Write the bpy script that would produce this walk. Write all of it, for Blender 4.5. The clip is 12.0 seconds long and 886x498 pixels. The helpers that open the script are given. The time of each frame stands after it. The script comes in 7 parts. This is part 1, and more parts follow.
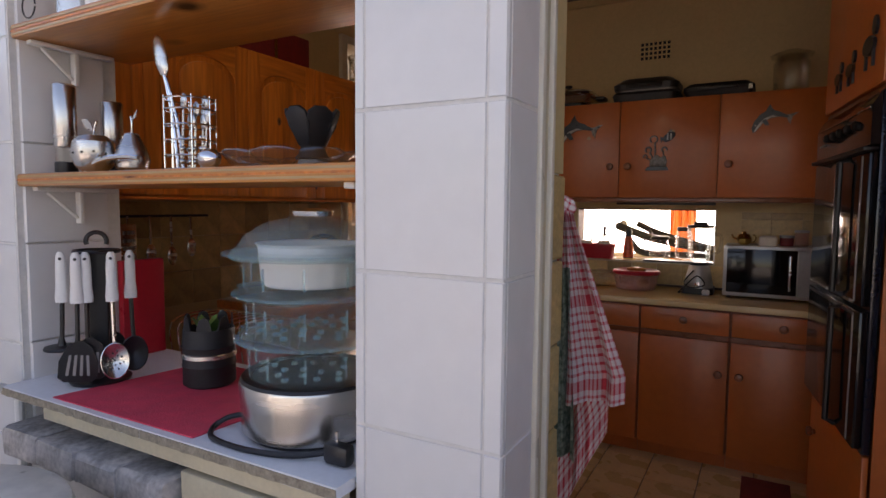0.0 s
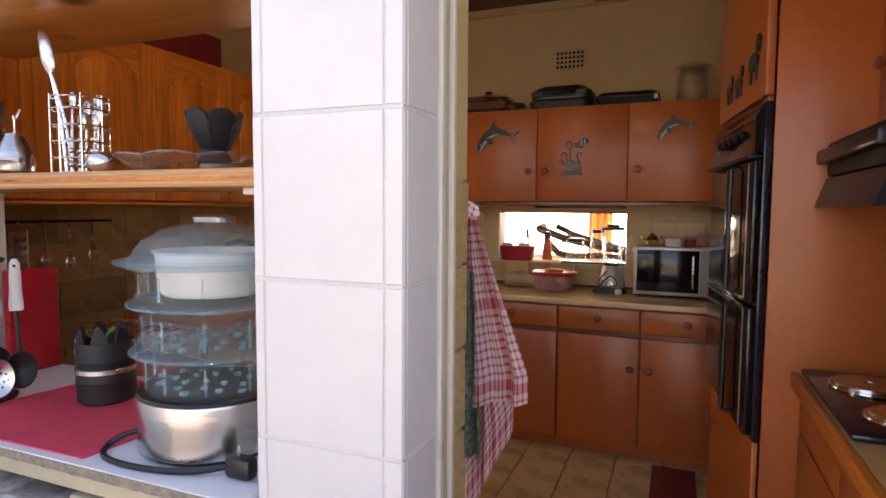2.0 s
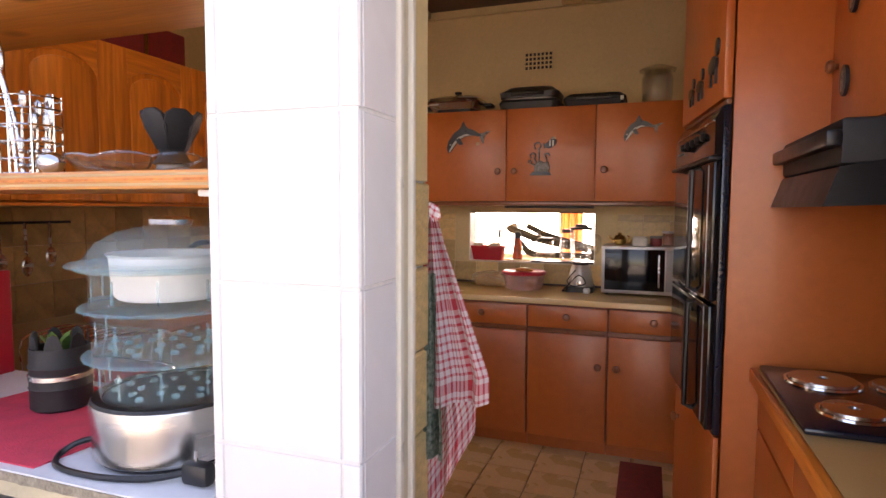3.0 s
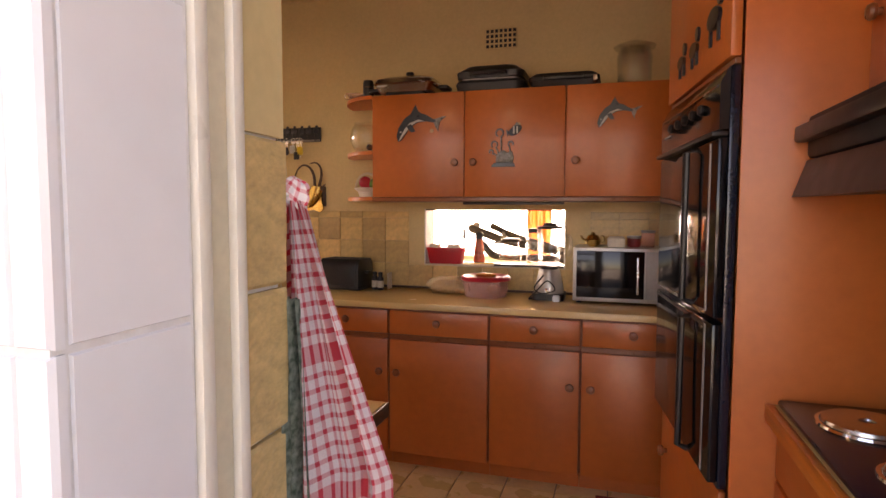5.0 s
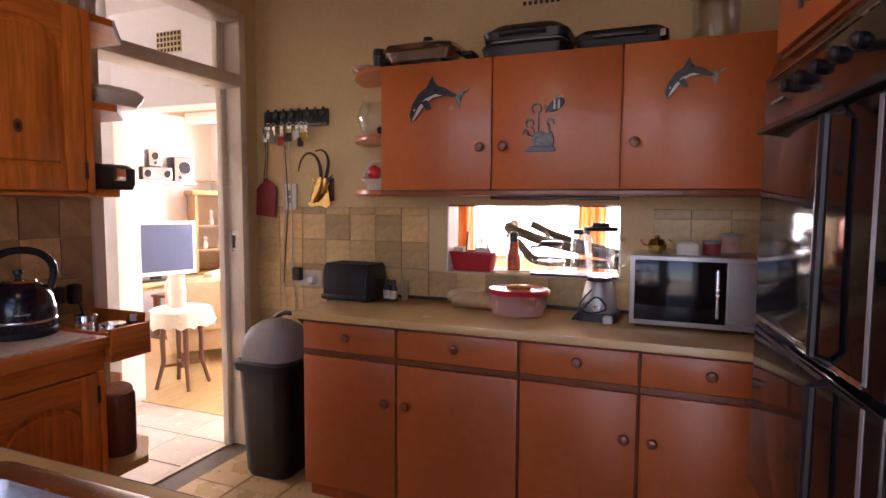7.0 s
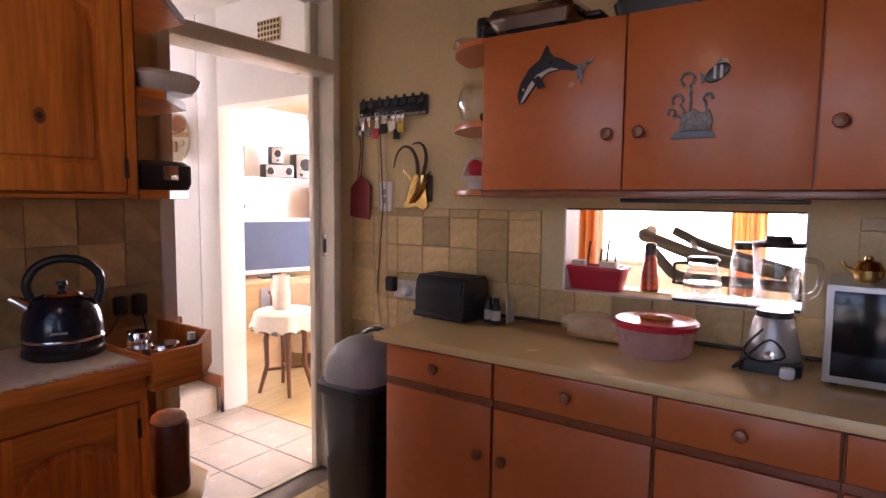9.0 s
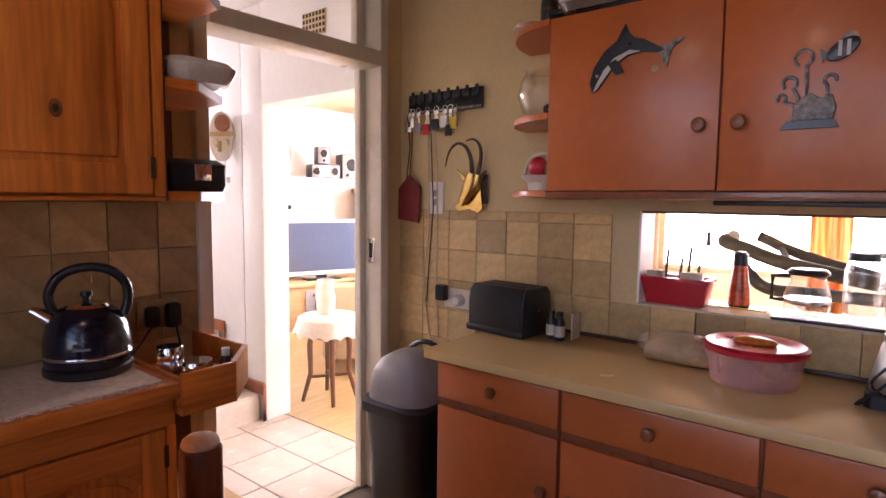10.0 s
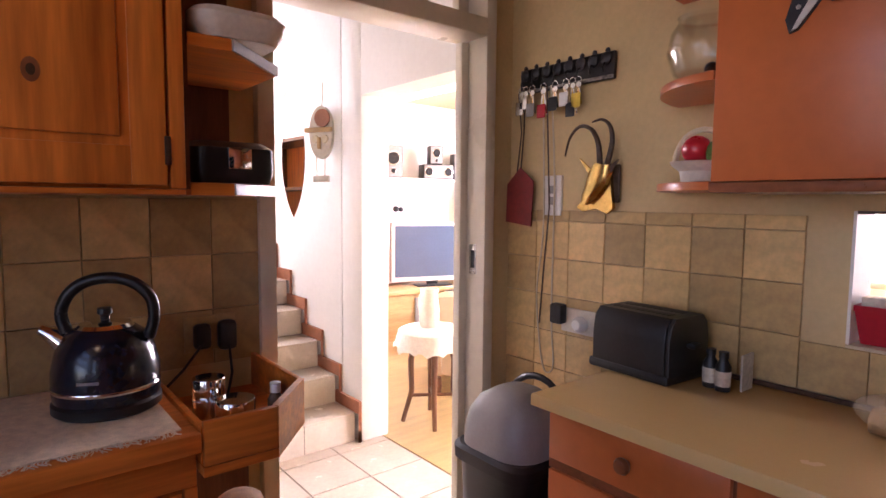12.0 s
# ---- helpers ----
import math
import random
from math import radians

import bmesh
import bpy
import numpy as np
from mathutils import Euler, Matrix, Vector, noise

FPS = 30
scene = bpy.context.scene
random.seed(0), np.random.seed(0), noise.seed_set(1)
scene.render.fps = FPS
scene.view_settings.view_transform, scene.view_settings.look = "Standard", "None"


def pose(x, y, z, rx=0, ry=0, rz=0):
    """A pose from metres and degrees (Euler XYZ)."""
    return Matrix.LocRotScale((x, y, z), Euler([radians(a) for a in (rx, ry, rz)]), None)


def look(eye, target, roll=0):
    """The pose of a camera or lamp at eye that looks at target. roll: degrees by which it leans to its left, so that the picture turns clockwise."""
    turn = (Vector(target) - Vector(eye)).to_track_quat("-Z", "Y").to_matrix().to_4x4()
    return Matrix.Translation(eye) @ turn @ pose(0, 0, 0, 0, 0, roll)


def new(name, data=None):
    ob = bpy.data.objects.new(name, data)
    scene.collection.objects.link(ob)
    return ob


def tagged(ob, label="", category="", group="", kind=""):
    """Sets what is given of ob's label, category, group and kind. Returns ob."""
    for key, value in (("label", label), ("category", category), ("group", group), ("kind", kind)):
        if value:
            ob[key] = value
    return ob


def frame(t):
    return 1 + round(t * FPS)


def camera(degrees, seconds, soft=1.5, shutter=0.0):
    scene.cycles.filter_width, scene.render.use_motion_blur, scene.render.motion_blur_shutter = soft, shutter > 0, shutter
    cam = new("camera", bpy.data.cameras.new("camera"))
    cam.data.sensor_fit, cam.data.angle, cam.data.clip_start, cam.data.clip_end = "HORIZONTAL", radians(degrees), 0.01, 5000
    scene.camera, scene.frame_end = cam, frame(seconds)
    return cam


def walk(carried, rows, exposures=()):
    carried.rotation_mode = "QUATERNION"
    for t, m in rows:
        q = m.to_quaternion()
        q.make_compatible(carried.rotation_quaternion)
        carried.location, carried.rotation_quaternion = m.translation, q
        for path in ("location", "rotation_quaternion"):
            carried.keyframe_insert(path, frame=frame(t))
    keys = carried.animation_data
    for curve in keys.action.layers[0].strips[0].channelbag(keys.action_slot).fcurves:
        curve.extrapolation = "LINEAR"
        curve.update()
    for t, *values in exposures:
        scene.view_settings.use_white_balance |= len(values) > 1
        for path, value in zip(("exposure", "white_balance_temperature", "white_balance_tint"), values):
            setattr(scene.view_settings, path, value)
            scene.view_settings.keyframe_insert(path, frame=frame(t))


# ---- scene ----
cam = camera(75.0, 12.0)
PATH = [
    (0, (0.346, 0.403, 1.417), (-0.622, 2.146, 1.266), 0.5),
    (0.5, (0.357, 0.411, 1.42), (-0.551, 2.187, 1.271), 0.5),
    (1, (0.367, 0.416, 1.421), (-0.48, 2.222, 1.274), 0.5),
    (1.5, (0.377, 0.416, 1.423), (-0.418, 2.245, 1.279), 0.45),
    (2, (0.39, 0.419, 1.423), (-0.361, 2.267, 1.283), 0.4),
    (2.5, (0.4, 0.422, 1.425), (-0.311, 2.286, 1.285), 0.3),
    (3, (0.415, 0.428, 1.427), (-0.254, 2.308, 1.286), 0.3),
    (5, (0.363, 0.908, 1.4), (-0.207, 2.82, 1.265), 0.2),
    (5.5, (0.355, 1.088, 1.396), (-0.211, 3.002, 1.262), 0.3),
    (6, (0.343, 1.236, 1.409), (-0.248, 3.141, 1.265), 0.3),
    (6.5, (0.335, 1.389, 1.404), (-0.327, 3.27, 1.254), 0.3),
    (8.5, (0.234, 1.952, 1.442), (-0.8, 3.655, 1.269), 0.5),
    (9, (0.18, 2.047, 1.436), (-0.953, 3.686, 1.263), 0.6),
    (9.5, (0.088, 2.136, 1.438), (-1.109, 3.729, 1.264), 0.6),
    (10, (0.005, 2.21, 1.442), (-1.25, 3.757, 1.268), 0.6),
    (10.5, (-0.073, 2.295, 1.436), (-1.394, 3.786, 1.263), 0.5),
    (11, (-0.147, 2.414, 1.44), (-1.547, 3.832, 1.261), 0.5),
    (11.5, (-0.218, 2.522, 1.427), (-1.7, 3.854, 1.258), 0.5),
    (12, (-0.291, 2.599, 1.42), (-1.841, 3.853, 1.255), 0.5),
]
EXPOSURES = [(0, 1.0, 7900, 28), (0.7, 1.12, 8000, 28), (1.5, 1.6, 8300, 29), (2.5, 2.15, 8500, 31), (3.2, 2.4, 8700, 33),
             (5, 2.45, 9600, 36), (5.5, 2.3, 9000, 40), (6.5, 2.3, 7200, 38), (8.5, 2.05, 6500, 36), (10, 2.35, 6450, 36), (12, 2.45, 6400, 36)]
walk(cam, [(t, look(eye, target, roll)) for t, eye, target, roll in PATH], EXPOSURES)

# ---- world and lights ----
world = bpy.data.worlds.new("sky")
scene.world = world
world.use_nodes = True
wn = world.node_tree
sky = wn.nodes.new("ShaderNodeTexSky")
sky.sky_type, sky.sun_disc = "NISHITA", False
sky.sun_elevation, sky.sun_rotation = radians(42), radians(20)
wn.nodes["Background"].inputs["Strength"].default_value = 0.15
wn.links.new(sky.outputs[0], wn.nodes["Background"].inputs["Color"])


def lamp(name, kind, energy, colour, m, size=0.1, size_y=None):
    data = bpy.data.lights.new(name, kind)
    data.energy, data.color = energy, colour
    if kind == "AREA":
        data.shape, data.size, data.size_y = "RECTANGLE", size, size_y or size
    elif kind == "SUN":
        data.angle = radians(0.6)
    else:
        data.shadow_soft_size = size
    ob = new(name, data)
    ob.matrix_world = m
    return ob


lamp("sun", "SUN", 2.0, (1, 0.94, 0.85), look((-3, 12, 9), (-4.6, 5, 0)))
# daylight in the window openings of the living room and dining room
lamp("added_daylight", "AREA", 40, (0.95, 0.98, 1.0), look((-3.9, 7.62, 1.5), (-3.9, 5, 1.2)), 1.6, 1.4)
lamp("added_daylight", "AREA", 29, (0.95, 0.98, 1.0), look((-0.4, 7.62, 1.5), (-0.4, 5, 1.3)), 2.6, 1.3)
# unseen fill lamp over the stairs, added to brighten the hall; no window here
lamp("added_daylight", "AREA", 18, (0.95, 0.98, 1.0), look((-5.5, 3.6, 2.0), (-3.4, 3.9, 0.8)), 0.9, 1.0)
# warm ceiling lamp of the kitchen
lamp("ceiling_bulb", "POINT", 0.9, (1, 0.78, 0.52), Matrix.Translation((-0.6, 2.0, 2.60)), 0.12)


# ---- materials ----
def mat(name, rgb, rough=0.5, metal=0.0, var=0.12, scale=6.0, bump=0.1, bscale=80.0, stretch=(1, 1, 1), dark=None,
        coat=0.0, spec=0.5, glow=0.0, per_object=0.0, fine=0.4):
    m = bpy.data.materials.new(name)
    m.use_nodes = True
    nt = m.node_tree
    b = nt.nodes["Principled BSDF"]
    link = nt.links.new
    tc = nt.nodes.new("ShaderNodeTexCoord")
    mp = nt.nodes.new("ShaderNodeMapping")
    mp.inputs["Scale"].default_value = stretch
    link(tc.outputs["Object"], mp.inputs[0])
    n1 = nt.nodes.new("ShaderNodeTexNoise")
    n1.inputs["Scale"].default_value, n1.inputs["Detail"].default_value = scale, 6
    n2 = nt.nodes.new("ShaderNodeTexNoise")
    n2.inputs["Scale"].default_value, n2.inputs["Detail"].default_value = bscale, 3
    link(mp.outputs[0], n1.inputs["Vector"])
    link(mp.outputs[0], n2.inputs["Vector"])
    mixf = nt.nodes.new("ShaderNodeMath")
    mixf.operation = "MULTIPLY_ADD"
    mixf.inputs[1].default_value = fine
    link(n2.outputs[0], mixf.inputs[0])
    add = nt.nodes.new("ShaderNodeMath")
    add.operation = "MULTIPLY"
    add.inputs[1].default_value = 1 - fine
    link(n1.outputs[0], add.inputs[0])
    link(add.outputs[0], mixf.inputs[2])
    ramp = nt.nodes.new("ShaderNodeValToRGB")
    lo = dark or tuple(c * (1 - 2 * var) for c in rgb)
    hi = tuple(min(1, c * (1 + var)) for c in rgb)
    ramp.color_ramp.elements[0].position, ramp.color_ramp.elements[1].position = 0.3, 0.68
    ramp.color_ramp.elements[0].color = (*lo, 1)
    ramp.color_ramp.elements[1].color = (*hi, 1)
    link(mixf.outputs[0], ramp.inputs[0])
    colour = ramp.outputs[0]
    if per_object:
        oi = nt.nodes.new("ShaderNodeObjectInfo")
        hsv = nt.nodes.new("ShaderNodeHueSaturation")
        mr = nt.nodes.new("ShaderNodeMapRange")
        mr.inputs[3].default_value, mr.inputs[4].default_value = 1 - per_object, 1 + per_object * 0.6
        link(oi.outputs["Random"], mr.inputs[0])
        link(mr.outputs[0], hsv.inputs["Value"])
        link(colour, hsv.inputs["Color"])
        colour = hsv.outputs[0]
    link(colour, b.inputs["Base Color"])
    rr = nt.nodes.new("ShaderNodeMapRange")
    rr.inputs[3].default_value, rr.inputs[4].default_value = max(0.02, rough - 0.08), min(1, rough + 0.08)
    link(n1.outputs[0], rr.inputs[0])
    link(rr.outputs[0], b.inputs["Roughness"])
    b.inputs["Metallic"].default_value = metal
    b.inputs["Specular IOR Level"].default_value = spec
    b.inputs["Coat Weight"].default_value = coat
    b.inputs["Coat Roughness"].default_value = 0.12
    if bump:
        bp = nt.nodes.new("ShaderNodeBump")
        bp.inputs["Strength"].default_value, bp.inputs["Distance"].default_value = bump, 0.004
        link(mixf.outputs[0], bp.inputs["Height"])
        link(bp.outputs[0], b.inputs["Normal"])
    if glow:
        b.inputs["Emission Color"].default_value = (*rgb, 1)
        b.inputs["Emission Strength"].default_value = glow
    return m


def wood(name, rgb, dark, stretch=(9, 9, 0.7), rough=0.35, knots=True, coat=0.3):
    m = mat(name, rgb, rough, var=0.1, scale=2.2, bump=0.08, bscale=14, stretch=stretch, dark=dark, coat=coat, fine=0.45)
    if knots:
        nt = m.node_tree
        b = nt.nodes["Principled BSDF"]
        old = b.inputs["Base Color"].links[0].from_socket
        v = nt.nodes.new("ShaderNodeTexVoronoi")
        v.inputs["Scale"].default_value = 3.4
        tc = nt.nodes.new("ShaderNodeTexCoord")
        mp = nt.nodes.new("ShaderNodeMapping")
        mp.inputs["Scale"].default_value = tuple(1.0 if s > 2 else 0.7 for s in stretch)
        nt.links.new(tc.outputs["Object"], mp.inputs[0])
        nt.links.new(mp.outputs[0], v.inputs["Vector"])
        r = nt.nodes.new("ShaderNodeValToRGB")
        r.color_ramp.elements[0].position, r.color_ramp.elements[1].position = 0.05, 0.13
        r.color_ramp.elements[0].color, r.color_ramp.elements[1].color = (0.16, 0.1, 0.07, 1), (1, 1, 1, 1)
        nt.links.new(v.outputs["Distance"], r.inputs[0])
        mx = nt.nodes.new("ShaderNodeMixRGB")
        mx.blend_type = "MULTIPLY"
        mx.inputs[0].default_value = 1
        nt.links.new(old, mx.inputs[1])
        nt.links.new(r.outputs[0], mx.inputs[2])
        nt.links.new(mx.outputs[0], b.inputs["Base Color"])
    return m


def glass(name, rgb=(1, 1, 1), rough=0.02, weight=1.0, ior=1.45, thin=True):
    """Clear glass; thin sheets are a mix of a see-through and a glossy surface."""
    m = bpy.data.materials.new(name)
    m.use_nodes = True
    nt = m.node_tree
    nt.nodes.remove(nt.nodes["Principled BSDF"])
    tr, gl, mx, lw, fr = (nt.nodes.new("ShaderNode" + k) for k in ("BsdfTransparent", "BsdfGlossy", "MixShader", "LayerWeight", "MapRange"))
    tr.inputs[0].default_value = (*rgb, 1)
    gl.inputs[1].default_value = rough
    lw.inputs[0].default_value = 0.35
    fr.inputs[3].default_value, fr.inputs[4].default_value = 0.03, weight * 0.8
    nt.links.new(lw.outputs["Facing"], fr.inputs[0])
    nt.links.new(fr.outputs[0], mx.inputs[0])
    nt.links.new(tr.outputs[0], mx.inputs[1])
    nt.links.new(gl.outputs[0], mx.inputs[2])
    nt.links.new(mx.outputs[0], nt.nodes["Material Output"].inputs[0])
    return m


def check_cloth(name, ground, line, size, width, axes=(0, 2)):
    m = mat(name, ground, 0.9, var=0.06, scale=25, bump=0.4, bscale=500)
    nt = m.node_tree
    b = nt.nodes["Principled BSDF"]
    old = b.inputs["Base Color"].links[0].from_socket
    uv = nt.nodes.new("ShaderNodeUVMap")
    sep = nt.nodes.new("ShaderNodeSeparateXYZ")
    nt.links.new(uv.outputs[0], sep.inputs[0])
    masks = []
    for i in range(2):
        w = nt.nodes.new("ShaderNodeMath")
        w.operation = "WRAP"
        w.inputs[1].default_value, w.inputs[2].default_value = 0, size
        nt.links.new(sep.outputs[i], w.inputs[0])
        c = nt.nodes.new("ShaderNodeMath")
        c.operation = "LESS_THAN"
        c.inputs[1].default_value = width
        nt.links.new(w.outputs[0], c.inputs[0])
        w2 = nt.nodes.new("ShaderNodeMath")
        w2.operation = "WRAP"
        w2.inputs[1].default_value, w2.inputs[2].default_value = 0, size * 10
        nt.links.new(sep.outputs[i], w2.inputs[0])
        c2 = nt.nodes.new("ShaderNodeMath")
        c2.operation = "LESS_THAN"
        c2.inputs[1].default_value = size * 1.1
        nt.links.new(w2.outputs[0], c2.inputs[0])
        mxx = nt.nodes.new("ShaderNodeMath")
        mxx.operation = "MAXIMUM"
        nt.links.new(c.outputs[0], mxx.inputs[0])
        nt.links.new(c2.outputs[0], mxx.inputs[1])
        masks.append(mxx)
    s = nt.nodes.new("ShaderNodeMath")
    s.operation = "ADD"
    nt.links.new(masks[0].outputs[0], s.inputs[0])
    nt.links.new(masks[1].outputs[0], s.inputs[1])
    h = nt.nodes.new("ShaderNodeMath")
    h.operation = "MULTIPLY"
    h.inputs[1].default_value = 0.5
    h.use_clamp = True
    nt.links.new(s.outputs[0], h.inputs[0])
    mx = nt.nodes.new("ShaderNodeMixRGB")
    mx.inputs[2].default_value = (*line, 1)
    nt.links.new(h.outputs[0], mx.inputs[0])
    nt.links.new(old, mx.inputs[1])
    nt.links.new(mx.outputs[0], b.inputs["Base Color"])
    return m


M_CREAM = mat("cream_wall_paint", (0.64, 0.48, 0.24), 0.6, var=0.06, scale=2, bump=0.25, bscale=60)
M_WHITEWALL = mat("white_wall_paint", (0.82, 0.80, 0.76), 0.65, var=0.03, scale=2, bump=0.3, bscale=40)
M_CEIL = wood("dark_ceiling_board", (0.14, 0.06, 0.035), (0.07, 0.03, 0.02), (9, 0.7, 9), 0.5, False, 0.0)
M_CEILWHITE = mat("white_ceiling", (0.78, 0.76, 0.7), 0.7, var=0.03)
M_LIVCEIL = mat("tan_ceiling_board", (0.52, 0.40, 0.22), 0.6, var=0.08)
M_FRAME = mat("cream_gloss_paint", (0.72, 0.66, 0.54), 0.3, var=0.05, scale=4, bump=0.12, bscale=30, coat=0.2)
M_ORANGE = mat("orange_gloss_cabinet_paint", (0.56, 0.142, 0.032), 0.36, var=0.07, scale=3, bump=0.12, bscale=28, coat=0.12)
# darkened copy of the orange: gap shade put into the carcass colour
M_ORANGE_SHADE = mat("shaded_orange_carcass", (0.30, 0.085, 0.03), 0.5, var=0.1)
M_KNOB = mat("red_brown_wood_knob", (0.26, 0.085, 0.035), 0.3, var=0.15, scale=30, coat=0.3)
M_LAMINATE = mat("beige_speckled_laminate", (0.70, 0.47, 0.19), 0.24, var=0.03, scale=3, fine=0.3, bump=0.0, bscale=220)
M_PINE = wood("varnished_orange_pine", (0.82, 0.25, 0.036), (0.40, 0.095, 0.012), (5, 5, 0.4), coat=0.15)
M_PINE_Y = wood("varnished_pine_along", (0.78, 0.24, 0.036), (0.38, 0.09, 0.012), (5, 0.4, 5), coat=0.15)
M_SHELF = wood("oiled_pine_shelf", (0.62, 0.25, 0.058), (0.38, 0.125, 0.025), (0.6, 9, 16))
M_TILE_W = mat("white_glazed_tile", (0.74, 0.73, 0.71), 0.22, var=0.025, scale=4, bump=0.06, bscale=25, per_object=0.02)
M_GROUT_W = mat("white_grout", (0.68, 0.66, 0.62), 0.8, var=0.06, scale=20, bump=0.3)
M_PEBBLE = mat("rough_tan_stone_tile", (0.62, 0.43, 0.19), 0.5, var=0.16, scale=34, bump=1.0, bscale=90, stretch=(1, 1.2, 1.9), per_object=0.06, fine=0.35)
M_SPLASH = mat("tan_glazed_tile", (0.62, 0.42, 0.175), 0.36, var=0.16, scale=11, bump=0.35, bscale=55, per_object=0.32)
M_GROUT_T = mat("tan_grout", (0.30, 0.22, 0.12), 0.85, var=0.1, scale=30)
M_FLOOR = mat("cream_floor_tile", (0.66, 0.47, 0.23), 0.28, var=0.07, scale=5, bump=0.05, bscale=40, per_object=0.05)
M_FLOOR_H = mat("pale_pink_floor_tile", (0.66, 0.58, 0.49), 0.25, var=0.06, scale=8, bump=0.04, bscale=60, per_object=0.04)
M_GROUT_D = mat("grey_floor_grout", (0.22, 0.18, 0.14), 0.9)
M_VINYL = mat("honey_vinyl_floor", (0.60, 0.44, 0.21), 0.35, var=0.12, scale=5, stretch=(4, 0.6, 1))
M_BRICKRED = mat("red_brown_skirting_tile", (0.34, 0.125, 0.06), 0.5, var=0.15, scale=15)
M_BLACKGLASS = mat("black_oven_glass", (0.008, 0.008, 0.010), 0.09, var=0.1, scale=3, bump=0.0, spec=0.4)
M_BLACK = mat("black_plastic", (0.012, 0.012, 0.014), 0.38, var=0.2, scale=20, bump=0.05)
M_BLACKSOFT = mat("matt_black_plastic", (0.012, 0.012, 0.014), 0.6, var=0.2, scale=20, bump=0.05)
M_BLUEBLACK = mat("blue_black_enamel", (0.010, 0.013, 0.026), 0.2, var=0.1, scale=4, bump=0.0, coat=0.15)
M_STEEL = mat("brushed_steel", (0.62, 0.61, 0.59), 0.26, 1.0, var=0.03, scale=6, bump=0.012, bscale=60, stretch=(1, 1, 6))
M_SATIN = mat("satin_grey_steel", (0.52, 0.50, 0.47), 0.42, 0.7, var=0.04, scale=8, bump=0.02)
M_CHROME = mat("chrome", (0.78, 0.78, 0.78), 0.09, 1.0, var=0.03, bump=0.0)
M_GREYPL = mat("grey_plastic", (0.30, 0.29, 0.28), 0.4, var=0.06, scale=8)
M_WHITE = mat("white_plastic", (0.78, 0.77, 0.74), 0.35, var=0.03, scale=8, bump=0.03)
M_WHITELAM = mat("white_laminate_board", (0.80, 0.82, 0.84), 0.35, var=0.04, scale=8, bump=0.05)
M_CHIP = mat("raw_chipboard_edge", (0.33, 0.28, 0.21), 0.9, var=0.25, scale=60, bump=0.8, bscale=200)
M_REDMAT = mat("red_woven_mat", (0.74, 0.055, 0.10), 0.8, var=0.1, scale=20, bump=1.0, bscale=260)
M_RED = mat("red_plastic", (0.52, 0.02, 0.035), 0.3, var=0.06, scale=10, bump=0.03)
M_DKRED = mat("dark_red_leather", (0.22, 0.02, 0.02), 0.5, var=0.15, scale=18)
M_REDRUG = mat("dark_red_rug", (0.20, 0.025, 0.02), 0.95, var=0.2, scale=30, bump=0.8, bscale=300)


def frosted(name, rgb, density, rough=0.25):
    """Cloudy plastic: partly see-through, partly a pale translucent body."""
    m = bpy.data.materials.new(name)
    m.use_nodes = True
    nt = m.node_tree
    b = nt.nodes["Principled BSDF"]
    b.inputs["Base Color"].default_value = (*rgb, 1)
    b.inputs["Roughness"].default_value = rough
    b.inputs["Transmission Weight"].default_value = 0.25
    tc, n = nt.nodes.new("ShaderNodeTexCoord"), nt.nodes.new("ShaderNodeTexNoise")
    n.inputs["Scale"].default_value = 18
    mr = nt.nodes.new("ShaderNodeMapRange")
    mr.inputs[3].default_value, mr.inputs[4].default_value = density * 0.7, min(1, density * 1.3)
    nt.links.new(tc.outputs["Object"], n.inputs["Vector"])
    nt.links.new(n.outputs[0], mr.inputs[0])
    nt.links.new(mr.outputs[0], b.inputs["Alpha"])
    return m


M_PINKCLEAR = frosted("clear_pink_plastic", (0.85, 0.48, 0.42), 0.42)
M_AQUA = frosted("aqua_tinted_plastic", (0.62, 0.86, 0.88), 0.04, 0.05)
M_AQUALID = frosted("aqua_lid_plastic", (0.60, 0.84, 0.87), 0.18, 0.05)
M_AQUAEDGE = frosted("aqua_plastic_rim", (0.40, 0.74, 0.78), 0.30, 0.06)
M_BAG = frosted("crumpled_clear_bag", (0.86, 0.72, 0.50), 0.35, 0.15)
M_GLASSEDGE = glass("thick_glass_rim", (0.85, 0.88, 0.88), 0.03, 1.1)
M_GLASS = glass("clear_glass", (0.97, 0.98, 0.98), 0.02, 0.55)
M_SMOKE = glass("milky_clear_plastic", (0.94, 0.94, 0.92), 0.2)
M_GOLD = mat("polished_brass", (0.66, 0.43, 0.14), 0.22, 1.0, var=0.15, scale=20)
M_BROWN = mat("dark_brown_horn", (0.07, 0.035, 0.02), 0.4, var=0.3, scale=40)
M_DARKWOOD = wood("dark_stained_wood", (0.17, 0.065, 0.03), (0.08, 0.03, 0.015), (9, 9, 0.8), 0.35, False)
M_LIGHTWOOD = wood("light_oak", (0.52, 0.34, 0.15), (0.38, 0.23, 0.09), (0.8, 0.8, 9), 0.4, False)
M_MAGGREY = mat("painted_magnet_grey", (0.26, 0.24, 0.22), 0.45, var=0.4, scale=40, bump=0.3)
M_MAGDARK = mat("painted_magnet_black", (0.025, 0.026, 0.035), 0.3, var=0.2, scale=30)
M_MAGWHITE = mat("painted_magnet_white", (0.62, 0.60, 0.56), 0.4, var=0.1, scale=30)
M_CHECK = check_cloth("red_check_tea_towel", (0.80, 0.72, 0.70), (0.64, 0.06, 0.08), 0.0185, 0.0065)
